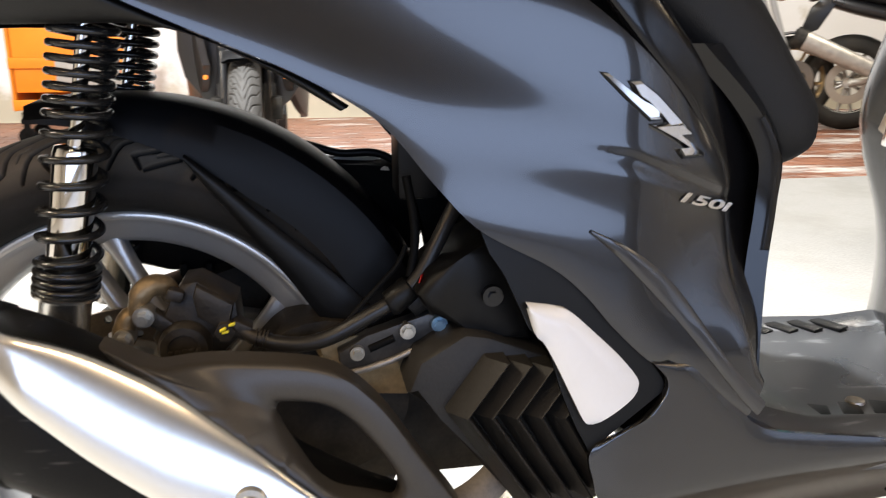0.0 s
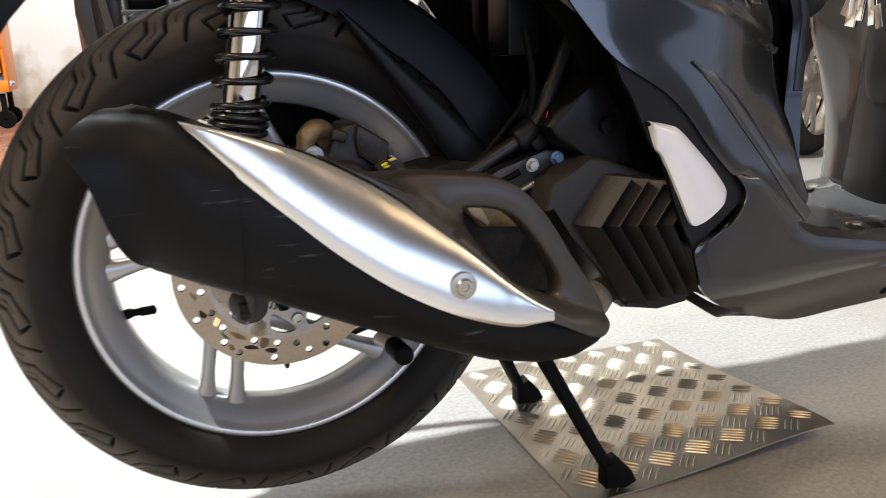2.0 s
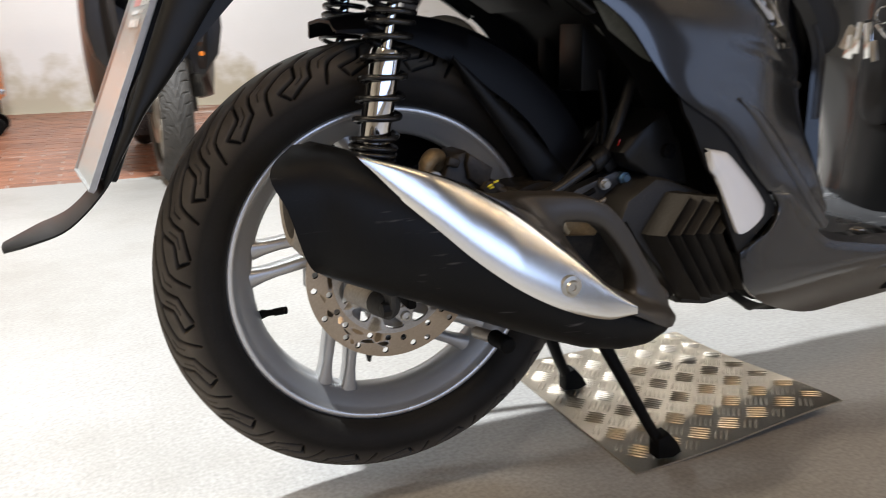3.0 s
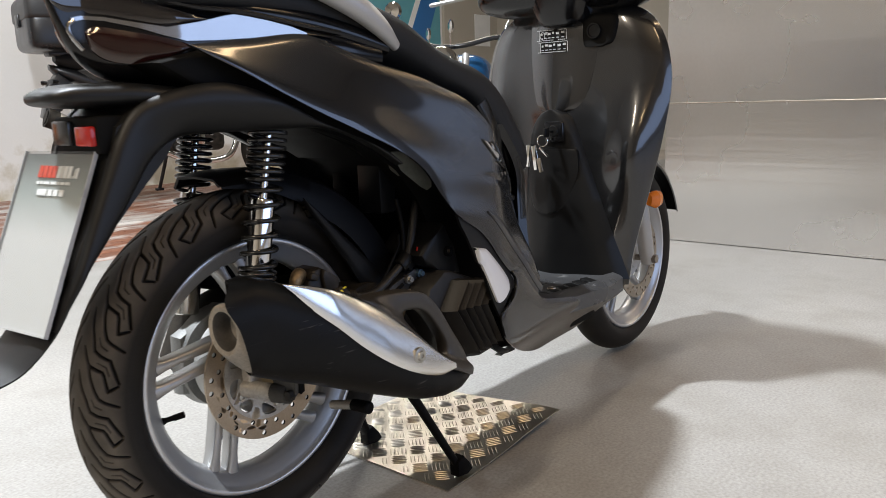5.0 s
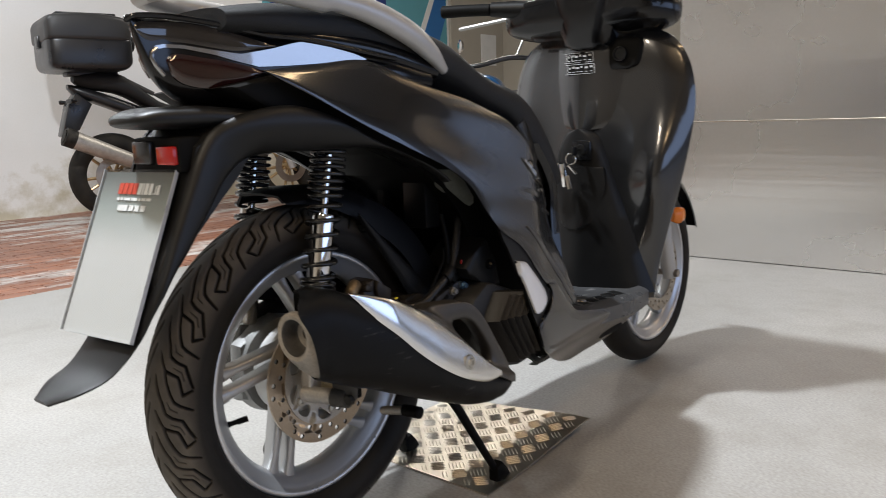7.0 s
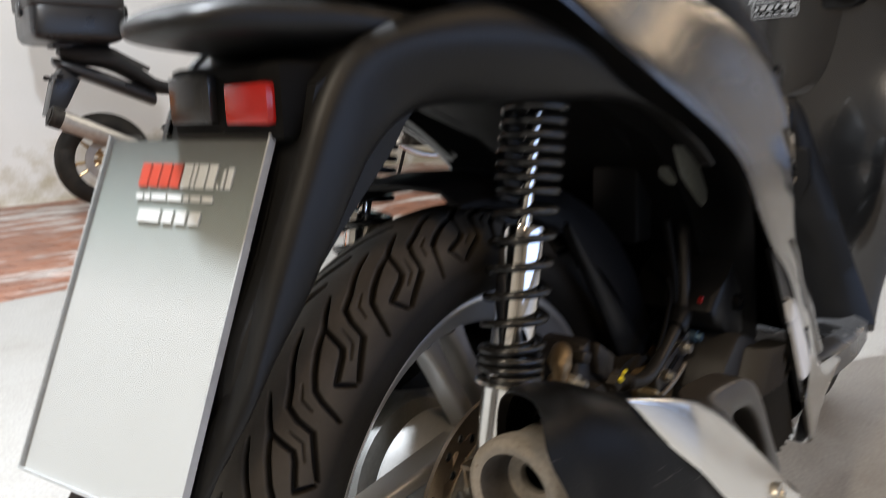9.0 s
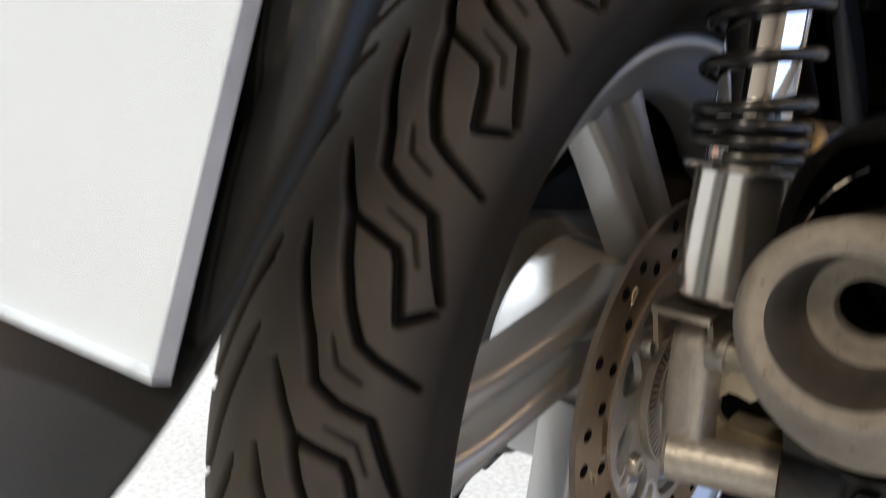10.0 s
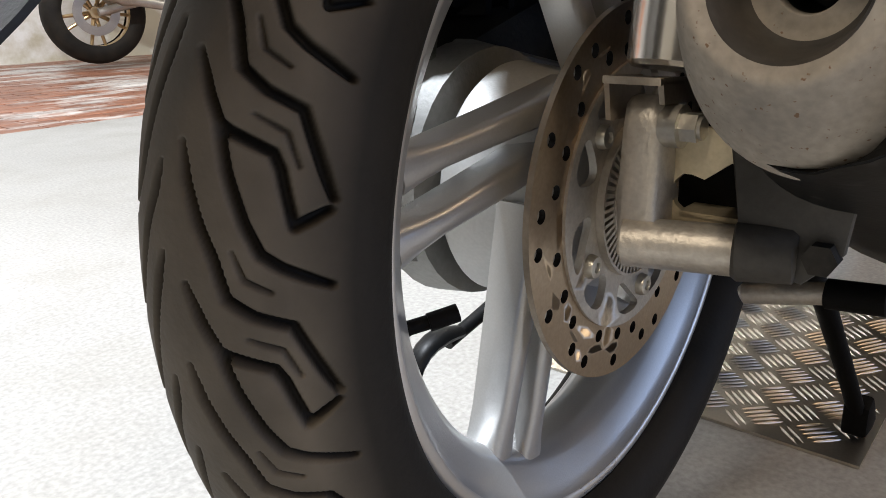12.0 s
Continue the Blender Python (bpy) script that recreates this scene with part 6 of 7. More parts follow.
# warning label: two thin white frames with plain marks
INK_GREY = material("grey_print", (0.42, 0.42, 0.42), 0.5, 0, 0.1, 60, 0.1, 300, 0.0)
sticker = on_shield("warning_sticker", [(0.878, 0.048, -0.036), (0.908, 0.054, -0.034), (0.938, 0.060, -0.030)], 0.0008, MATT, leg_shield, "small black sticker with white pictograms", 0.009, power=20)


def mark(y, z, w, h):
    bm = bmesh.new()
    put_box(bm, (shield_x(y, z) - 0.0108, y, z), (0.0008, w, h))
    part("mark", bm, INK_GREY, sticker)


for z0, z1, y0, y1 in ((0.911, 0.936, 0.056, -0.029), (0.881, 0.906, 0.050, -0.034)):
    mark((y0 + y1) / 2, z0, y0 - y1, 0.0012)
    mark((y0 + y1) / 2, z1, y0 - y1, 0.0012)
    mark(y0, (z0 + z1) / 2, 0.0012, z1 - z0)
    mark(y1, (z0 + z1) / 2, 0.0012, z1 - z0)
    for k in range(6):
        y = y0 - 0.009 - 0.0135 * k
        mark(y, z0 + 0.006, 0.008, 0.0016)
        mark(y + 0.001, z0 + 0.016 + 0.002 * (k % 2), 0.009 if k % 3 else 0.005, 0.005)
for y in (0.044, 0.029):
    bm = bmesh.new()
    put_tube(bm, [(shield_x(y, 0.9235) - 0.0108, y + 0.0075 * math.cos(q), 0.9235 + 0.0085 * math.sin(q)) for q in np.linspace(0, 2 * math.pi, 21)], 0.0007, 5, cap=False)
    part("mark", bm, INK_GREY, sticker, "white ring pictogram")

# -- handlebar cover, grip, lever, screen --
bm = bmesh.new()
secs = [(0.985, 0.02, 1.050, 0.15, 0.030), (1.00, 0.02, 1.042, 0.21, 0.046), (1.05, 0.015, 1.035, 0.245, 0.056), (1.12, 0.0, 1.035, 0.23, 0.062), (1.18, 0.0, 1.05, 0.17, 0.05)]
put_loft(bm, smooth_sections(secs, 20), 32, 3.4)
bars = part("handlebar_cover", bm, GLOSS, scooter, "black handlebar cover", 50)
bm = bmesh.new()
rows = []
for z, yl, yr, x in ((1.075, 0.086, -0.122, 0.975), (1.03, 0.074, -0.108, 0.980), (0.99, 0.062, -0.090, 0.988), (0.960, 0.053, -0.077, 0.996), (0.948, 0.045, -0.066, 1.004), (0.942, 0.030, -0.048, 1.014)):
    ys = np.linspace(yl, yr, 15)
    rows.append([(x + 0.020 * (abs(2 * k / 14 - 1) ** 4), y, z) for k, y in enumerate(ys)] + [(x + 0.09, y, z) for y in ys[::-1]])
put_grid(bm, rows, close_v=True, cap=True)
part("steering_neck", bm, GLOSS, bars, "gloss black steering neck", 40)
for s in (-1, 1):
    bm = bmesh.new()
    put_tube(bm, [(1.03, s * 0.12, 1.062), (1.0, s * 0.20, 1.068), (0.965, s * 0.26, 1.072)], [0.022, 0.024, 0.020], 16)
    part("switch_pod", bm, SATIN, bars)
    bm = bmesh.new()
    put_tube(bm, [(0.966, s * 0.262, 1.072), (0.945, s * 0.33, 1.076), (0.925, s * 0.40, 1.078), (0.922, s * 0.405, 1.078)], [0.0165, 0.0165, 0.0175, 0.012], 18)
    part("grip", bm, MATT, bars, "ribbed black rubber grip")
    bm = bmesh.new()
    put_tube(bm, spline([(1.03, s * 0.21, 1.052), (1.02, s * 0.27, 1.046), (1.0, s * 0.34, 1.038), (0.985, s * 0.39, 1.032)], 14), [0.008] * 12 + [0.009, 0.007], 10, flat=0.7)
    part("brake_lever", bm, GRAB, bars, "silver brake lever")
bm = bmesh.new()
rows = []
for z, x, w in ((1.00, 1.26, 0.19), (1.08, 1.235, 0.235), (1.20, 1.19, 0.25), (1.34, 1.13, 0.23), (1.42, 1.09, 0.16)):
    rows.append([(x - 0.10 * (f * f), w * f, z) for f in np.linspace(-1, 1, 21)])
put_grid(bm, rows)
bmesh.ops.solidify(bm, geom=bm.faces[:], thickness=0.003)
screen = part("windscreen", bm, CLEAR, scooter, "clear plastic windscreen")
screen.visible_shadow = False
# fork leg, mudguard, indicator
for s in (-1, 1):
    bm = bmesh.new()
    put_tube(bm, [(1.372, s * 0.088, 0.270), (1.365, s * 0.088, 0.300), (1.325, s * 0.088, 0.430), (1.315, s * 0.088, 0.460)], [0.017, 0.022, 0.024, 0.020], 18)
    put_tube(bm, [(1.318, s * 0.088, 0.45), (1.24, s * 0.088, 0.70)], 0.016, 14)
    leg = part("fork_leg", bm, GRAB, scooter, "silver fork leg")
    bm = bmesh.new()
    put_cyl(bm, (1.37, s * 0.108, 0.285), (1.37, s * 0.04, 0.285), 0.009, 16)
    put_cyl(bm, (1.37, s * 0.118, 0.285), (1.37, s * 0.106, 0.285), 0.013, 6)
    part("axle_nut", bm, STEEL, leg)
    bm = bmesh.new()
    put_loft(bm, [(1.245, s * 0.150, 0.478, 0.010, 0.016), (1.26, s * 0.160, 0.478, 0.018, 0.024), (1.285, s * 0.158, 0.478, 0.016, 0.022), (1.30, s * 0.150, 0.478, 0.006, 0.012)], 16, 2.4)
    part("side_reflector", bm, AMBER, scooter, "amber side reflector")
bm = bmesh.new()
put_lathe(bm, [(0.295, -0.062), (0.308, -0.055), (0.312, 0.0), (0.308, 0.055), (0.295, 0.062), (0.290, 0.060), (0.304, 0.052), (0.308, 0.0), (0.304, -0.052), (0.290, -0.060)], FRONT, 30, 20, 150, close=True)
part("front_mudguard", bm, PAINT, scooter, "dark grey front mudguard", 50)

# -- bunch of keys hanging in the lock --
keys = thing("key_bunch", ix - 0.01, 0.01, 0.60, "bunch of keys with silver and black fobs hanging from the lock", "keys")
bm = bmesh.new()
put_tube(bm, [(ix - 0.030, KEY_Y, 0.682), (ix - 0.006, KEY_Y, 0.682)], 0.0035, 8)
put_box(bm, (ix - 0.038, KEY_Y, 0.680), (0.022, 0.006, 0.024), 0.003)
part("ignition_key", bm, SATIN, keys)
bm = bmesh.new()
put_tube(bm, [(ix - 0.042, -0.006 + 0.015 * math.cos(q), 0.660 + 0.014 * math.sin(q)) for q in np.linspace(0, 2 * math.pi, 25)], 0.0014, 6, cap=False)
part("ring", bm, CHROME, keys)
for k, (y, z, w, h, lean, m) in enumerate(((0.062, 0.622, 0.018, 0.044, 24, STEEL), (0.052, 0.606, 0.020, 0.042, 10, CHROME), (0.034, 0.622, 0.015, 0.056, 6, CHROME), (0.016, 0.632, 0.012, 0.042, -4, SATIN), (0.008, 0.618, 0.016, 0.062, -8, CHROME), (-0.008, 0.600, 0.012, 0.036, -14, STEEL), (-0.022, 0.634, 0.006, 0.034, -48, CHROME))):
    bm = bmesh.new()
    put_box(bm, (ix - 0.040 - 0.0035 * k, y, z), (0.0055, w, h), 0.0018, pose(0, 0, 0, lean, 0, 0))
    part("fob", bm, m, keys)

# ---- chequer plate under the stand ----
ALU = material("aluminium_chequer", (0.58, 0.53, 0.45), 0.36, 1.0, 0.12, 9, 0.15, 300, 0.1, rough_vary=0.08)


def plate_height(x, y):
    """The sheet lies flat but for one corner that curls up."""
    return 0.030 * step(0.45, 1.0, ((x - 0.34) / 0.43 + (0.27 - y) / 0.42) / 2) ** 1.6


bm = bmesh.new()
xs, ys = np.linspace(0.340, 0.765, 18), np.linspace(-0.150, 0.275, 18)
top = [[(x, y, 0.0035 + plate_height(x, y)) for y in ys] for x in xs]
low = [[(x, y, 0.0005 + plate_height(x, y)) for y in ys] for x in xs]
a = put_grid(bm, top)
b = put_grid(bm, low)
n = 17
ring_a = [a[i][0] for i in range(n)] + [a[n][j] for j in range(n)] + [a[i][n] for i in range(n, 0, -1)] + [a[0][j] for j in range(n, 0, -1)]
ring_b = [b[i][0] for i in range(n)] + [b[n][j] for j in range(n)] + [b[i][n] for i in range(n, 0, -1)] + [b[0][j] for j in range(n, 0, -1)]
for k in range(len(ring_a)):
    m2 = (k + 1) % len(ring_a)
    bm.faces.new((ring_a[k], ring_a[m2], ring_b[m2], ring_b[k]))
chequer = tagged(mesh_object("chequer_plate", bm, ALU), "square of bright aluminium chequer plate on the floor", "metal plate")
bm = bmesh.new()
cell = 0.0607
half_root = math.sqrt(0.5)
for i in range(-1, 15):
    for j in range(-1, 15):
        if (i + j) % 2:
            continue
        cx, cy = 0.340 + cell * 0.5 * i + 0.012, -0.150 + cell * 0.5 * j + 0.020
        d = Vector((half_root, -half_root, 0)) if i % 2 else Vector((half_root, half_root, 0))
        n = Vector((-d.y, d.x, 0))
        for k in range(5):
            mid = Vector((cx, cy, 0)) + n * ((k - 2) * 0.0082)
            half, wide = 0.0185 - 0.0008 * abs(k - 2), 0.0019
            ends = [mid - d * half, mid + d * half]
            if any(not (0.343 < e.x < 0.762 and -0.147 < e.y < 0.272) for e in ends):
                continue
            rows = []
            for f in np.linspace(-1, 1, 7):
                p = mid + d * half * f
                w = wide * max(0.12, math.sqrt(1 - 0.97 * f * f))
                h = 0.0026 * (1 - 0.9 * f ** 4)
                z = 0.0034 + plate_height(p.x, p.y)
                rows.append([(p.x + n.x * w, p.y + n.y * w, z), (p.x + n.x * w * 0.5, p.y + n.y * w * 0.5, z + h * 0.8), (p.x, p.y, z + h), (p.x - n.x * w * 0.5, p.y - n.y * w * 0.5, z + h * 0.8), (p.x - n.x * w, p.y - n.y * w, z)])
            put_grid(bm, rows)
tagged(part("tread_pattern", bm, ALU, chequer, "raised five-bar tread", 60), kind="stuff")

# ---- the scooter's slight lean on its stand ----
LEAN = Matrix(((0.999967, 0.00003, -0.00807, 0), (0.00003, 0.99997, 0.00779, 0), (0.00807, -0.00779, 0.999937, 0), (0, 0, 0, 1))) @ Matrix.Translation((0, 0, -0.0045))
for ob in (scooter, keys):
    ob.matrix_world = LEAN @ ob.matrix_world

# ---- motorcycles behind ----
BIKE_BLACK = material("motorcycle_black", (0.012, 0.012, 0.013), 0.3, 0, 0.2, 6, 0.1, 300, 0.05, rough_vary=0.1)
BIKE_BLUE = material("motorcycle_blue", (0.02, 0.13, 0.32), 0.25, 0.2, 0.08, 6, 0.08, 300, 0.0, coat=0.8)
GOLD = material("gold_rim", (0.50, 0.36, 0.19), 0.35, 0.7, 0.08, 8, 0.1, 300, 0.05)
BROWN = material("brown_black_cowl", (0.009, 0.0065, 0.0055), 0.35, 0, 0.2, 5, 0.1, 200, 0.05)
CASE_GREY = material("top_case_grey", (0.024, 0.023, 0.022), 0.45, 0, 0.1, 6, 0.1, 300, 0.1)


def place(bm, m):
    bmesh.ops.transform(bm, matrix=m, verts=bm.verts)
    return bm


def simple_wheel(parent, m, c, radius, half, rim_mat, disc=True):
    """A wheel in a motorcycle's own frame (x ahead), set by m."""
    c = Vector(c)
    bm = bmesh.new()
    rc = radius - half
    put_lathe(bm, [(rc + half * math.cos(q), half * 1.0 * math.sin(q)) for q in np.linspace(-2.1, 2.1, 18)], c, 56)
    tyre_part = part("tyre", place(bm, m), RUBBER, parent)
    bm = bmesh.new()
    put_lathe(bm, [(rc - 0.012, -half * 0.8), (rc - 0.020, -half * 0.8), (rc - 0.035, -half * 0.4), (rc - 0.038, 0), (rc - 0.035, half * 0.4), (rc - 0.020, half * 0.8), (rc - 0.012, half * 0.8), (rc - 0.02, 0)], c, 48, close=True)
    rim = part("rim", place(bm, m), rim_mat, parent)
    for k in range(10):
        bm = bmesh.new()
        a = radians(36 * k + (6 if k % 2 else -6))
        put_tube(bm, [c + Vector((0.03 * math.cos(a), 0, 0.03 * math.sin(a))), c + Vector(((rc - 0.034) * math.cos(a), 0, (rc - 0.034) * math.sin(a)))], [0.014, 0.010], 8)
        part("spoke", place(bm, m), rim_mat, rim)
    bm = bmesh.new()
    put_lathe(bm, [(0.0, -0.05), (0.035, -0.05), (0.04, -0.03), (0.04, 0.03), (0.035, 0.05), (0.0, 0.05)], c, 20)
    part("hub", place(bm, m), rim_mat, rim)
    if disc:
        bm = bmesh.new()
        put_lathe(bm, [(0.085, -0.062), (0.14, -0.062), (0.14, -0.057), (0.085, -0.057)], c, 40, close=True)
        part("brake_disc", place(bm, m), STEEL, parent)


def motorcycle(m, label, tank_mat, rim_mat, up=0.0, group="motorcycles in the background"):
    """A naked motorcycle, rear axle over its own origin, wheelbase 1.42."""
    bike = thing("motorcycle", *m.translation, label, "motorcycle", group)
    simple_wheel(bike, m, (0, 0, 0.315), 0.315, 0.075, rim_mat)
    simple_wheel(bike, m, (1.42, 0, 0.305), 0.305, 0.058, rim_mat)

    def add(name, fill, mat, text="", angle=45):
        bm = bmesh.new()
        fill(bm)
        return part(name, place(bm, m), mat, bike, text, angle)

    add("fuel_tank", lambda b: put_loft(b, smooth_sections([(0.62, 0, 0.80, 0.07, 0.05), (0.68, 0, 0.83, 0.13, 0.085), (0.80, 0, 0.87, 0.155, 0.11), (0.95, 0, 0.89, 0.15, 0.10), (1.05, 0, 0.88, 0.10, 0.06)], 20), 24, 2.6), tank_mat)
    add("seat", lambda b: put_loft(b, smooth_sections([(-0.22, 0, 0.90 + up, 0.06, 0.02), (-0.15, 0, 0.89 + up, 0.10, 0.035 + up * 0.2), (0.1, 0, 0.86 + up, 0.13, 0.04 + up * 0.3), (0.38, 0, 0.80, 0.14, 0.045), (0.6, 0, 0.80, 0.10, 0.05), (0.66, 0, 0.82, 0.07, 0.04)], 20), 20, 2.8), SEAT)
    add("tail", lambda b: put_loft(b, smooth_sections([(-0.26, 0, 0.88 + up * 0.7, 0.04, 0.02), (-0.20, 0, 0.86 + up * 0.6, 0.08, 0.04), (0.0, 0, 0.80 + up * 0.5, 0.11, 0.05), (0.35, 0, 0.72, 0.11, 0.05)], 14), 20, 2.6), BIKE_BLACK)
    add("engine", lambda b: (put_box(b, (0.72, 0, 0.45), (0.42, 0.34, 0.26), 0.05), put_box(b, (0.84, 0, 0.62), (0.20, 0.36, 0.24), 0.04), put_cyl(b, (0.66, -0.2, 0.42), (0.66, 0.2, 0.42), 0.10, 24)), DIRT)
    add("engine_cover", lambda b: put_lathe(b, [(0.0, -0.235), (0.06, -0.235), (0.085, -0.22), (0.09, -0.19)], (0.66, 0, 0.42), 28), CHROME)
    add("frame_tube", lambda b: (put_tube(b, [(1.10, 0.02, 0.90), (0.75, 0.14, 0.72), (0.45, 0.14, 0.50)], 0.022, 10), put_tube(b, [(1.10, -0.02, 0.90), (0.75, -0.14, 0.72), (0.45, -0.14, 0.50)], 0.022, 10)), BIKE_BLACK)
    add("swing_arm", lambda b: (put_tube(b, [(0, -0.11, 0.315), (0.48, -0.10, 0.42)], 0.026, 10), put_tube(b, [(0, 0.11, 0.315), (0.48, 0.10, 0.42)], 0.026, 10)), CAST)
    for s in (-1, 1):
        add("fork_leg", lambda b: (put_tube(b, [(1.42, s * 0.10, 0.29), (1.33, s * 0.10, 0.52)], 0.030, 14), put_tube(b, [(1.33, s * 0.10, 0.52), (1.16, s * 0.10, 0.98)], 0.021, 14)), GRAB, "silver fork leg")
        add("mirror", lambda b: (put_tube(b, [(1.10, s * 0.30, 1.08), (1.08, s * 0.36, 1.22)], 0.006, 8), put_lathe(b, [(0.0, -0.012), (0.035, -0.012), (0.055, 0.0), (0.045, 0.018), (0.0, 0.025)], (1.08, s * 0.37, 1.25), 20, axis="x")), CHROME)
        add("footrest", lambda b: put_tube(b, [(0.45, s * 0.14, 0.40), (0.45, s * 0.26, 0.40)], 0.012, 10), CHROME)
    add("handlebar", lambda b: put_tube(b, spline([(1.0, -0.40, 1.06), (1.06, -0.25, 1.07), (1.14, -0.08, 1.03), (1.14, 0.08, 1.03), (1.06, 0.25, 1.07), (1.0, 0.40, 1.06)], 24), 0.014, 10), BIKE_BLACK)
    add("headlamp", lambda b: put_lathe(b, [(0.0, 0.11), (0.05, 0.105), (0.085, 0.08), (0.095, 0.03), (0.08, -0.06), (0.0, -0.09)], (1.27, 0, 0.93), 28, axis="x"), CHROME, "round chrome headlamp")
    add("front_mudguard", lambda b: put_lathe(b, [(0.325, -0.06), (0.335, 0.0), (0.325, 0.06), (0.318, 0.058), (0.328, 0.0), (0.318, -0.058)], (1.42, 0, 0.305), 24, 40, 170, close=True), BIKE_BLACK)
    add("silencer", lambda b: put_tube(b, [(0.42, -0.19, 0.34), (0.20, -0.21, 0.38), (0.14, -0.21, 0.40), (-0.30, -0.235, 0.594)], [0.028, 0.030, 0.052, 0.064], 22), CAST, "satin silencer")
    add("silencer_end", lambda b: put_tube(b, [(-0.29, -0.2345, 0.590), (-0.355, -0.238, 0.618), (-0.362, -0.2385, 0.621), (-0.34, -0.2375, 0.612)], [0.066, 0.067, 0.050, 0.036], 22), DIRT, "dark silencer end cap")
    add("header_pipe", lambda b: put_tube(b, spline([(0.95, -0.08, 0.62), (1.05, -0.10, 0.48), (0.95, -0.14, 0.27), (0.65, -0.17, 0.25), (0.42, -0.19, 0.34)], 24), 0.024, 12), CHROME)
    add("number_holder", lambda b: (put_prism(b, [(-0.22, 0.86 + up * 0.5), (-0.28, 0.80 + up * 0.3), (-0.34, 0.62), (-0.33, 0.61), (-0.22, 0.66), (-0.12, 0.84)], -0.09, 0.09, bevel=0.006)), BIKE_BLACK)
    for s in (-1, 1):
        add("indicator", lambda b: put_loft(b, [(-0.30, s * 0.13, 0.86, 0.010, 0.012), (-0.28, s * 0.17, 0.86, 0.032, 0.018), (-0.24, s * 0.15, 0.86, 0.05, 0.008)], 14, 2.2), BIKE_BLACK)
    add("kick_stand", lambda b: (put_tube(b, [(0.55, 0.14, 0.30), (0.50, 0.25, 0.02)], 0.014, 10), put_box(b, (0.50, 0.26, 0.012), (0.06, 0.05, 0.02), 0.004)), BIKE_BLACK)
    return bike


TOURER = pose(2.42, 5.30, 0.03, 0, 0, -14) @ Matrix.Diagonal((1.12, 1.12, 1.12, 1))
tourer = motorcycle(TOURER, "black touring motorcycle carrying a large top case", BIKE_BLACK, GOLD, 0.12)
motorcycle(pose(4.10, 2.36, 0, 0, 0, 200) @ Matrix.Diagonal((1.05, 1.05, 1.05, 1)), "blue naked motorcycle with chrome fittings", BIKE_BLUE, CAST)
motorcycle(pose(4.35, 4.75, 0.0, 0, 0, -35) @ Matrix.Diagonal((1.15, 1.15, 1.15, 1)), "black cruiser motorcycle with long polished exhaust", BIKE_BLACK, CAST)
# top case on the tourer
tm = TOURER
tc = tm @ Matrix.Translation((0.14, 0, -0.082)) @ Matrix.Diagonal((1.16, 1.02, 1.125, 1))
case = thing("top_case", *(tm @ Vector((-0.22, 0, 1.0))), "large black and grey motorcycle top case", "top case")
bm = bmesh.new()
put_loft(bm, smooth_sections([(-0.475, 0, 1.16, 0.20, 0.07), (-0.465, 0, 1.14, 0.26, 0.095), (-0.42, 0, 1.13, 0.295, 0.108), (-0.25, 0, 1.13, 0.308, 0.11), (-0.06, 0, 1.13, 0.298, 0.108), (0.0, 0, 1.14, 0.27, 0.09), (0.01, 0, 1.15, 0.20, 0.06)], 26), 44, 7)
part("case_body", place(bm, tc), BIKE_BLACK, case)
bm = bmesh.new()
put_loft(bm, smooth_sections([(-0.48, 0, 1.250, 0.22, 0.040), (-0.472, 0, 1.262, 0.275, 0.064), (-0.43, 0, 1.274, 0.305, 0.082), (-0.25, 0, 1.282, 0.318, 0.090), (-0.06, 0, 1.274, 0.308, 0.082), (0.0, 0, 1.262, 0.275, 0.060), (0.01, 0, 1.250, 0.21, 0.040)], 26), 44, 7)
put_box(bm, (-0.23, 0, 1.370), (0.34, 0.40, 0.012), 0.005)
part("lid", place(bm, tc), CASE_GREY, case, "dark grey lid")
bm = bmesh.new()
put_loft(bm, smooth_sections([(0.00, 0, 1.20, 0.09, 0.03), (0.02, 0, 1.20, 0.16, 0.055), (0.05, 0, 1.20, 0.15, 0.05), (0.06, 0, 1.20, 0.08, 0.02)], 10), 20, 3.0)
part("back_pad", place(bm, tc), SEAT, case, "black padded back rest")
bm = bmesh.new()
put_box(bm, (-0.20, 0, 1.012), (0.30, 0.16, 0.03), 0.01)
put_tube(bm, [(-0.05, -0.1, 0.99), (0.15, -0.11, 0.88)], 0.014, 8)
part("carrier_rack", place(bm, tc), CASE_GREY, case)
bm = bmesh.new()
put_box(bm, (-0.482, 0, 1.205), (0.02, 0.10, 0.075), 0.008)
part("latch", place(bm, tc), BIKE_BLACK, case, "black lock latch")

# Rubber made paler: the strong light on the tread is painted in.
GREY_TYRE = material("lit_grey_tyre", (0.055, 0.052, 0.048), 0.7, 0, 0.25, 14, 0.25, 300, 0.3)
# maxi scooter, nose towards the viewer
nose = thing("maxi_scooter", -0.105, 2.98, 0.0, "black maxi scooter seen nose on", "scooter")
mm = pose(-0.105, 4.0, 0, 0, 0, -88)
simple_wheel(nose, mm, (1.38, 0, 0.32), 0.314, 0.060, CAST)
me = tyre_mesh(Vector((1.38, 0.0, 0.32)), 0.320, 0.066, 0.225, 21 * 36, 96)
me.transform(mm)
me.materials.clear()
me.materials.append(GREY_TYRE)
tread = new("tread_band", me)
tread.parent, tread.matrix_parent_inverse = nose, nose.matrix_world.inverted()
tread["label"] = "grey grooved tyre tread, lightened for the light on it"
simple_wheel(nose, mm, (0.0, 0, 0.30), 0.30, 0.07, CAST, False)
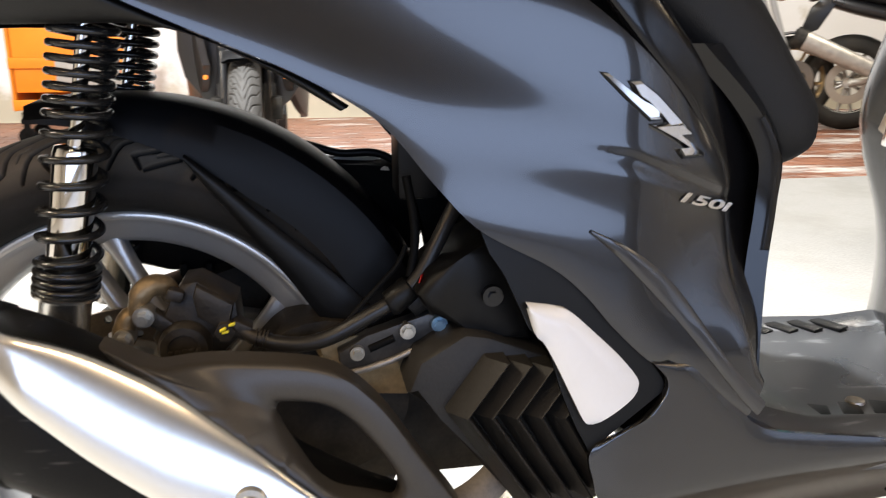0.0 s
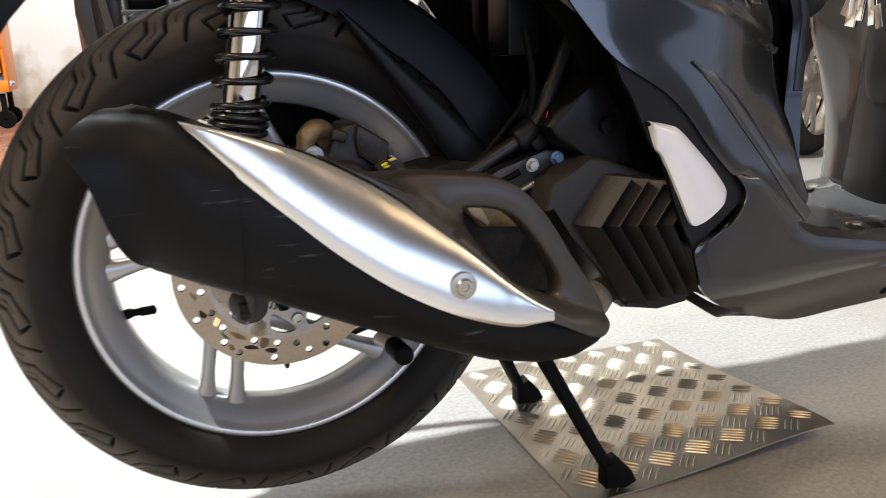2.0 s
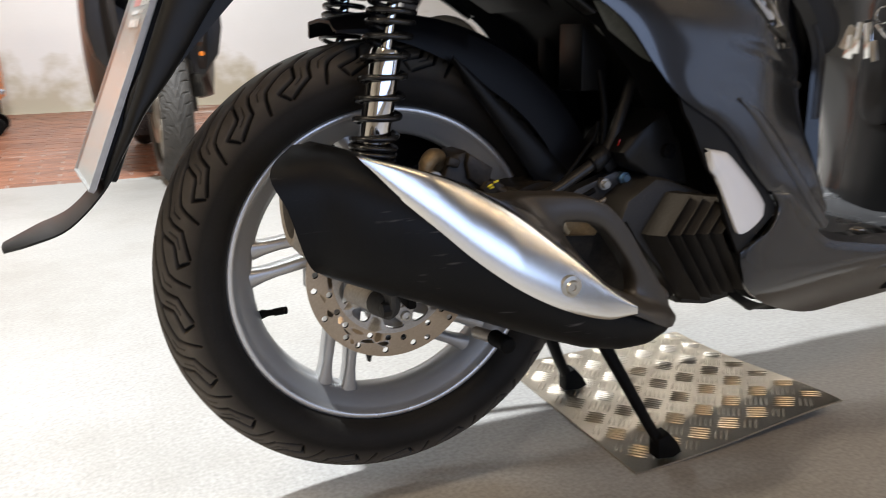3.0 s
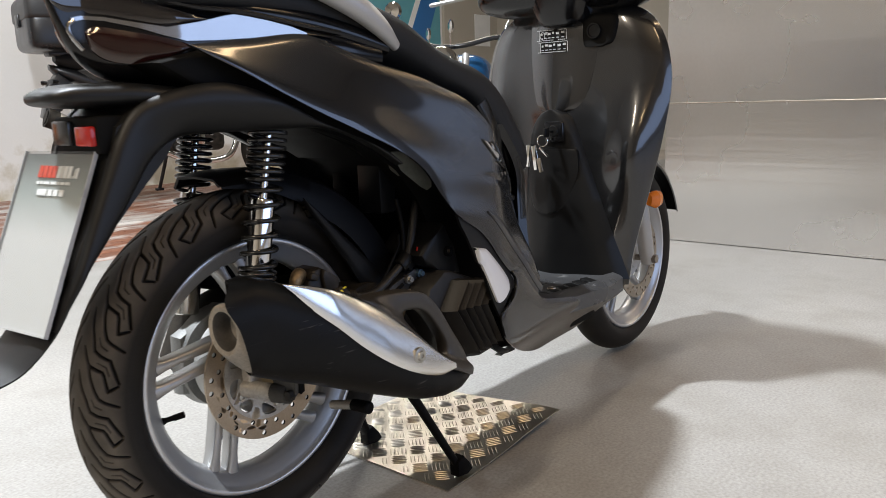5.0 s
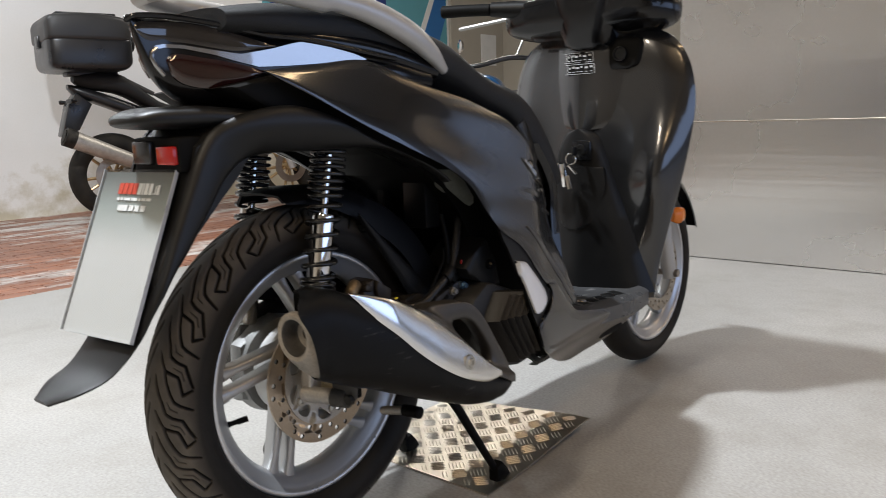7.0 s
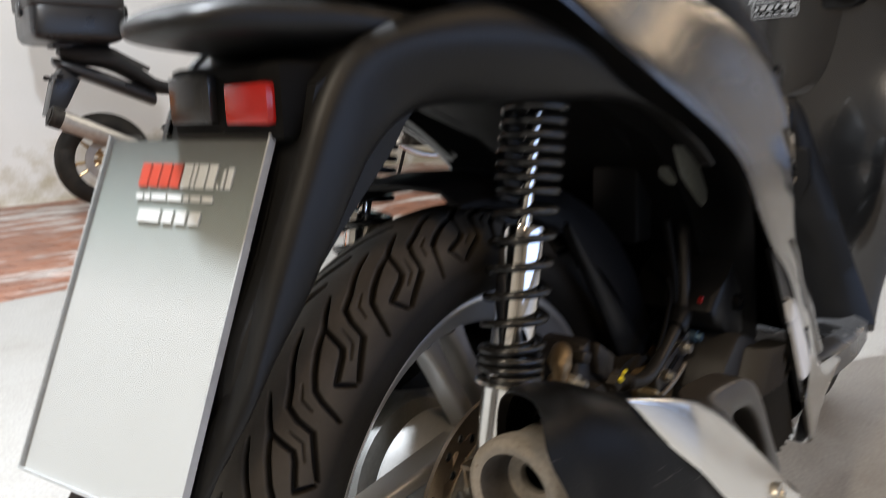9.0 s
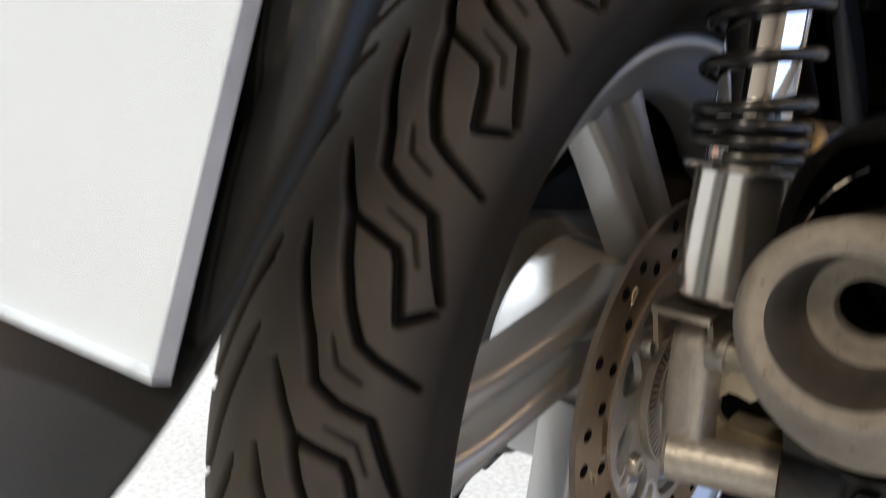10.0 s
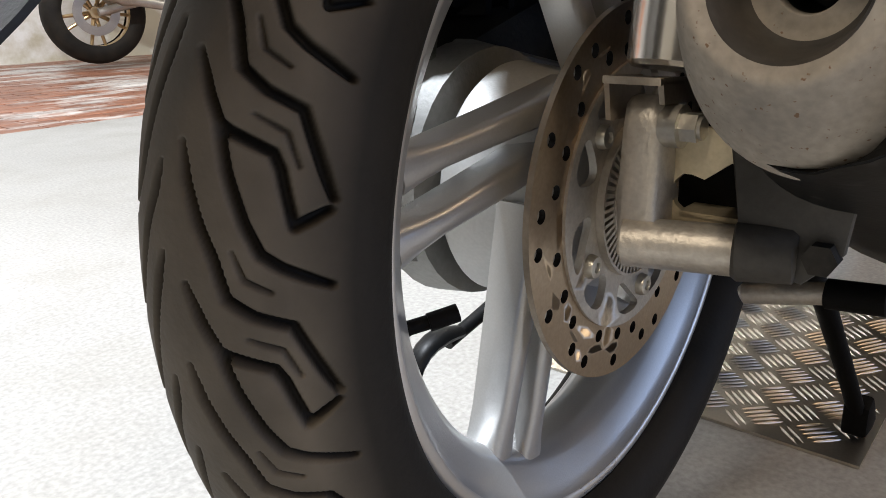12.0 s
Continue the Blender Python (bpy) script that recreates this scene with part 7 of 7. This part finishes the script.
for s in (-1, 1):
    bm = bmesh.new()
    put_panel(bm, [(1.30, 0.95), (1.18, 1.00), (1.02, 1.02), (0.60, 0.95)], [(1.36, 0.60), (1.22, 0.48), (1.02, 0.36), (0.60, 0.30)], lambda x, z: 0.17 + 0.10 * step(1.4, 0.9, x) if x < 2 else 0.2, 20, 14, 0.03, 0.0, s, bulge=0.02)
    part("side_fairing", place(bm, mm), BROWN, nose, "black-brown side fairing")
    bm = bmesh.new()
    rim = [(0.275, 1.0), (0.285, 0.66), (0.262, 0.545), (0.185, 0.440), (0.110, 0.380), (0.090, 0.42), (0.092, 0.60), (0.105, 1.0)]
    put_prism(bm, [(s * a, z) for a, z in rim], -1.22, -1.00, bevel=0.012)
    bmesh.ops.transform(bm, matrix=pose(0, 0, 0, 0, 0, 90), verts=bm.verts)
    part("inner_fairing", place(bm, mm), BROWN, nose, "black-brown inner fairing")
    bm = bmesh.new()
    put_tube(bm, [(1.38, s * 0.095, 0.31), (1.32, s * 0.095, 0.52)], 0.028, 14)
    put_tube(bm, [(1.32, s * 0.095, 0.52), (1.17, s * 0.095, 0.92)], 0.02, 12)
    part("fork_leg", place(bm, mm), BIKE_BLACK, nose)
    bm = bmesh.new()
    put_lathe(bm, [(0.0, 0.008), (0.010, 0.007), (0.011, 0.0)], (1.34, s * 0.165, 0.55), 16, axis="x")
    part("side_reflector", place(bm, mm), AMBER, nose, "amber reflector")
    bm = bmesh.new()
    put_box(bm, (1.36, s * 0.125, 0.42), (0.07, 0.05, 0.10), 0.012)
    part("brake_caliper", place(bm, mm), DIRT, nose)
bm = bmesh.new()
put_box(bm, (1.24, 0, 0.665), (0.10, 0.23, 0.035), 0.012)
part("fork_bridge", place(bm, mm), BIKE_BLACK, nose, "black bridge between the fork legs")
bm = bmesh.new()
put_lathe(bm, [(0.335, -0.085), (0.350, -0.06), (0.355, 0.0), (0.350, 0.06), (0.335, 0.085), (0.330, 0.08), (0.348, 0.0), (0.330, -0.08)], (1.38, 0, 0.32), 24, 62, 150, close=True)
part("front_mudguard", place(bm, mm), BIKE_BLACK, nose)
bm = bmesh.new()
put_loft(bm, smooth_sections([(0.95, 0, 0.80, 0.24, 0.30), (1.10, 0, 0.86, 0.24, 0.26), (1.25, 0, 0.93, 0.20, 0.18), (1.33, 0, 0.97, 0.13, 0.10)], 16), 24, 2.6)
part("nose_cowl", place(bm, mm), BIKE_BLACK, nose)
bm = bmesh.new()
put_loft(bm, smooth_sections([(-0.35, 0, 0.80, 0.08, 0.06), (-0.1, 0, 0.76, 0.17, 0.12), (0.4, 0, 0.70, 0.20, 0.16), (0.62, 0, 0.62, 0.20, 0.14)], 14), 22, 2.6)
part("rear_body", place(bm, mm), BIKE_BLACK, nose)
bm = bmesh.new()
put_prism(bm, [(0.05, 0.20), (0.9, 0.16), (1.0, 0.36), (0.6, 0.50), (0.0, 0.45)], -0.17, 0.17, bevel=0.03)
part("floor_pan", place(bm, mm), BIKE_BLACK, nose)

# ---- orange tool trolley ----
ORANGE = material("orange_enamel", (0.80, 0.23, 0.015), 0.4, 0, 0.08, 5, 0.1, 200, 0.1)
CREAM = material("trolley_grey", (0.35, 0.33, 0.30), 0.5, 0.1, 0.1, 6, 0.1, 200, 0.1)
CLOTH = material("blue_rag", (0.10, 0.16, 0.28), 0.9, 0, 0.3, 30, 0.3, 300, 0.5, second=(0.5, 0.5, 0.5))
trolley = thing("tool_trolley", -1.30, 5.0, 0.0, "orange workshop tool trolley with open shelves on castors", "tool trolley")


def trolley_box(name, c, s, mat, bevel=0.004, label=""):
    bm = bmesh.new()
    put_box(bm, c, s, bevel)
    return part(name, bm, mat, trolley, label)


for x in (-1.70, -0.92):
    trolley_box("side_sheet", (x, 5.0, 0.70), (0.02, 0.42, 0.94), ORANGE)
trolley_box("back_sheet", (-1.31, 5.20, 0.72), (0.76, 0.012, 0.90), ORANGE)
trolley_box("door", (-1.31, 4.80, 0.60), (0.74, 0.014, 0.50), ORANGE, 0.004, "orange enamelled door")
trolley_box("tray", (-1.22, 4.785, 0.48), (0.40, 0.03, 0.20), CREAM, 0.006, "grey metal tray")
for z in (0.25, 0.52, 0.86, 1.15):
    trolley_box("shelf", (-1.31, 4.99, z), (0.76, 0.40, 0.02), ORANGE)
    trolley_box("shelf_lip", (-1.31, 4.785, z + 0.02), (0.80, 0.012, 0.07), ORANGE)
trolley_box("drawer", (-1.31, 4.80, 0.98), (0.74, 0.02, 0.20), ORANGE)
trolley_box("handle", (-1.31, 4.775, 1.02), (0.50, 0.02, 0.02), CHROME)
for x in (-1.66, -0.96):
    for y in (4.84, 5.14):
        bm = bmesh.new()
        put_lathe(bm, [(0.0, -0.018), (0.05, -0.018), (0.058, -0.01), (0.058, 0.01), (0.05, 0.018), (0.0, 0.018)], (x, y, 0.058), 20)
        put_box(bm, (x, y, 0.14), (0.03, 0.05, 0.16), 0.004)
        part("castor", bm, MATT, trolley)
rag = bmesh.new()
bmesh.ops.create_icosphere(rag, subdivisions=3, radius=0.09)
for v in rag.verts:
    v.co = Vector((v.co.x * 1.4, v.co.y * 1.1, max(0, v.co.z) * 0.9)) * (1 + 0.35 * noise.noise(v.co * 22)) + Vector((-1.02, 4.88, 0.262))
tagged(mesh_object("rag", rag, CLOTH), "crumpled blue and white rag on the trolley shelf", "rag")
bm = bmesh.new()
put_box(bm, (-1.28, 4.92, 0.560), (0.40, 0.10, 0.05), 0.006)
tagged(mesh_object("tool_case", bm, CREAM), "grey metal tool case on the trolley shelf", "tool case")

# ---- banner, paper and a beige pillar on the back wall ----
TEAL = material("teal_print", (0.12, 0.36, 0.42), 0.5, 0, 0.04, 3, 0.05, 100, 0.0)
NAVY = material("navy_print", (0.03, 0.05, 0.20), 0.5, 0, 0.04, 3, 0.05, 100, 0.0)
SKY = material("blue_print", (0.03, 0.16, 0.42), 0.5, 0, 0.04, 3, 0.05, 100, 0.0)
PAPER = material("white_paper", (0.80, 0.80, 0.78), 0.7, 0, 0.03, 9, 0.05, 100, 0.05)
banner = thing("wall_banner", 6.7, 6.33, 1.6, "large teal and navy dealer banner on the wall", "banner")


def flat_shape(name, outline, depth, mat, parent, label=""):
    bm = bmesh.new()
    put_prism(bm, outline, 6.33 - depth, 6.345)
    return part(name, bm, mat, parent, label)


flat_shape("sheet", [(4.9, 1.35), (8.15, 1.35), (8.15, 3.4), (4.9, 3.4)], 0.004, TEAL, banner)
flat_shape("band", [(5.0, 1.95), (6.6, 1.95), (6.9, 2.25), (6.9, 3.2), (5.0, 3.2)], 0.008, NAVY, banner, "navy printed field")
flat_shape("stripe", [(7.35, 1.35), (7.75, 1.35), (8.13, 2.2), (8.13, 2.9)], 0.008, SKY, banner, "blue printed stripe")
flat_shape("stripe", [(7.25, 1.35), (7.35, 1.35), (8.13, 2.9), (8.13, 3.1)], 0.010, PAPER, banner, "white printed stripe")
for k in range(4):
    x = 5.55 + 0.30 * k
    flat_shape("logo_block", [(x, 2.10), (x + 0.22, 2.10), (x + 0.24, 2.36), (x + 0.02, 2.36)], 0.012, PAPER, banner, "white logo block")
bm = bmesh.new()
put_prism(bm, [(8.92, 1.54), (9.30, 1.54), (9.30, 2.00), (8.92, 2.00)], 6.287, 6.297)
tagged(mesh_object("paper_notice", bm, PAPER), "white paper notice stuck on the wall", "notice")

# ---- clay tiles, the nearest ones single ----
rng = random.Random(7)
bm = bmesh.new()
put_box(bm, (0, 0, -0.004), (0.2, 0.096, 0.008), 0.0015)
tile_me = bpy.data.meshes.new("tile")
bm.to_mesh(tile_me)
bm.free()
tile_me.materials.append(CLAY)
LX, LY = 0.206, 0.102
rest = bmesh.new()
count = 0
for j in range(int((Y1 - EDGE) / LY)):
    for i in range(int(9.6 / LX)):
        x = -2.6 + LX * (i + 0.5) + (LX / 2 if j % 2 else 0)
        y = EDGE + 0.004 + LY * (j + 0.5)
        z = rng.uniform(-0.0012, 0.0)
        if j < 12 and -1.6 < x < 3.2 and count < 290:
            ob = new("tile", tile_me)
            ob.parent = tile_floor
            ob.location = (x, y, z)
            ob.rotation_euler = (rng.uniform(-0.004, 0.004), rng.uniform(-0.004, 0.004), rng.uniform(-0.01, 0.01))
            count += 1
        else:
            q = [rest.verts.new((x + sx * 0.1, y + sy * 0.048, z)) for sx, sy in ((-1, -1), (1, -1), (1, 1), (-1, 1))]
            w = [rest.verts.new((x + sx * 0.1, y + sy * 0.048, -0.0065)) for sx, sy in ((-1, -1), (1, -1), (1, 1), (-1, 1))]
            rest.faces.new(q)
            for k in range(4):
                rest.faces.new((q[k], w[k], w[(k + 1) % 4], q[(k + 1) % 4]))
tagged(part("tile_field", rest, CLAY, tile_floor, "worn red clay tiles", 20), kind="stuff")
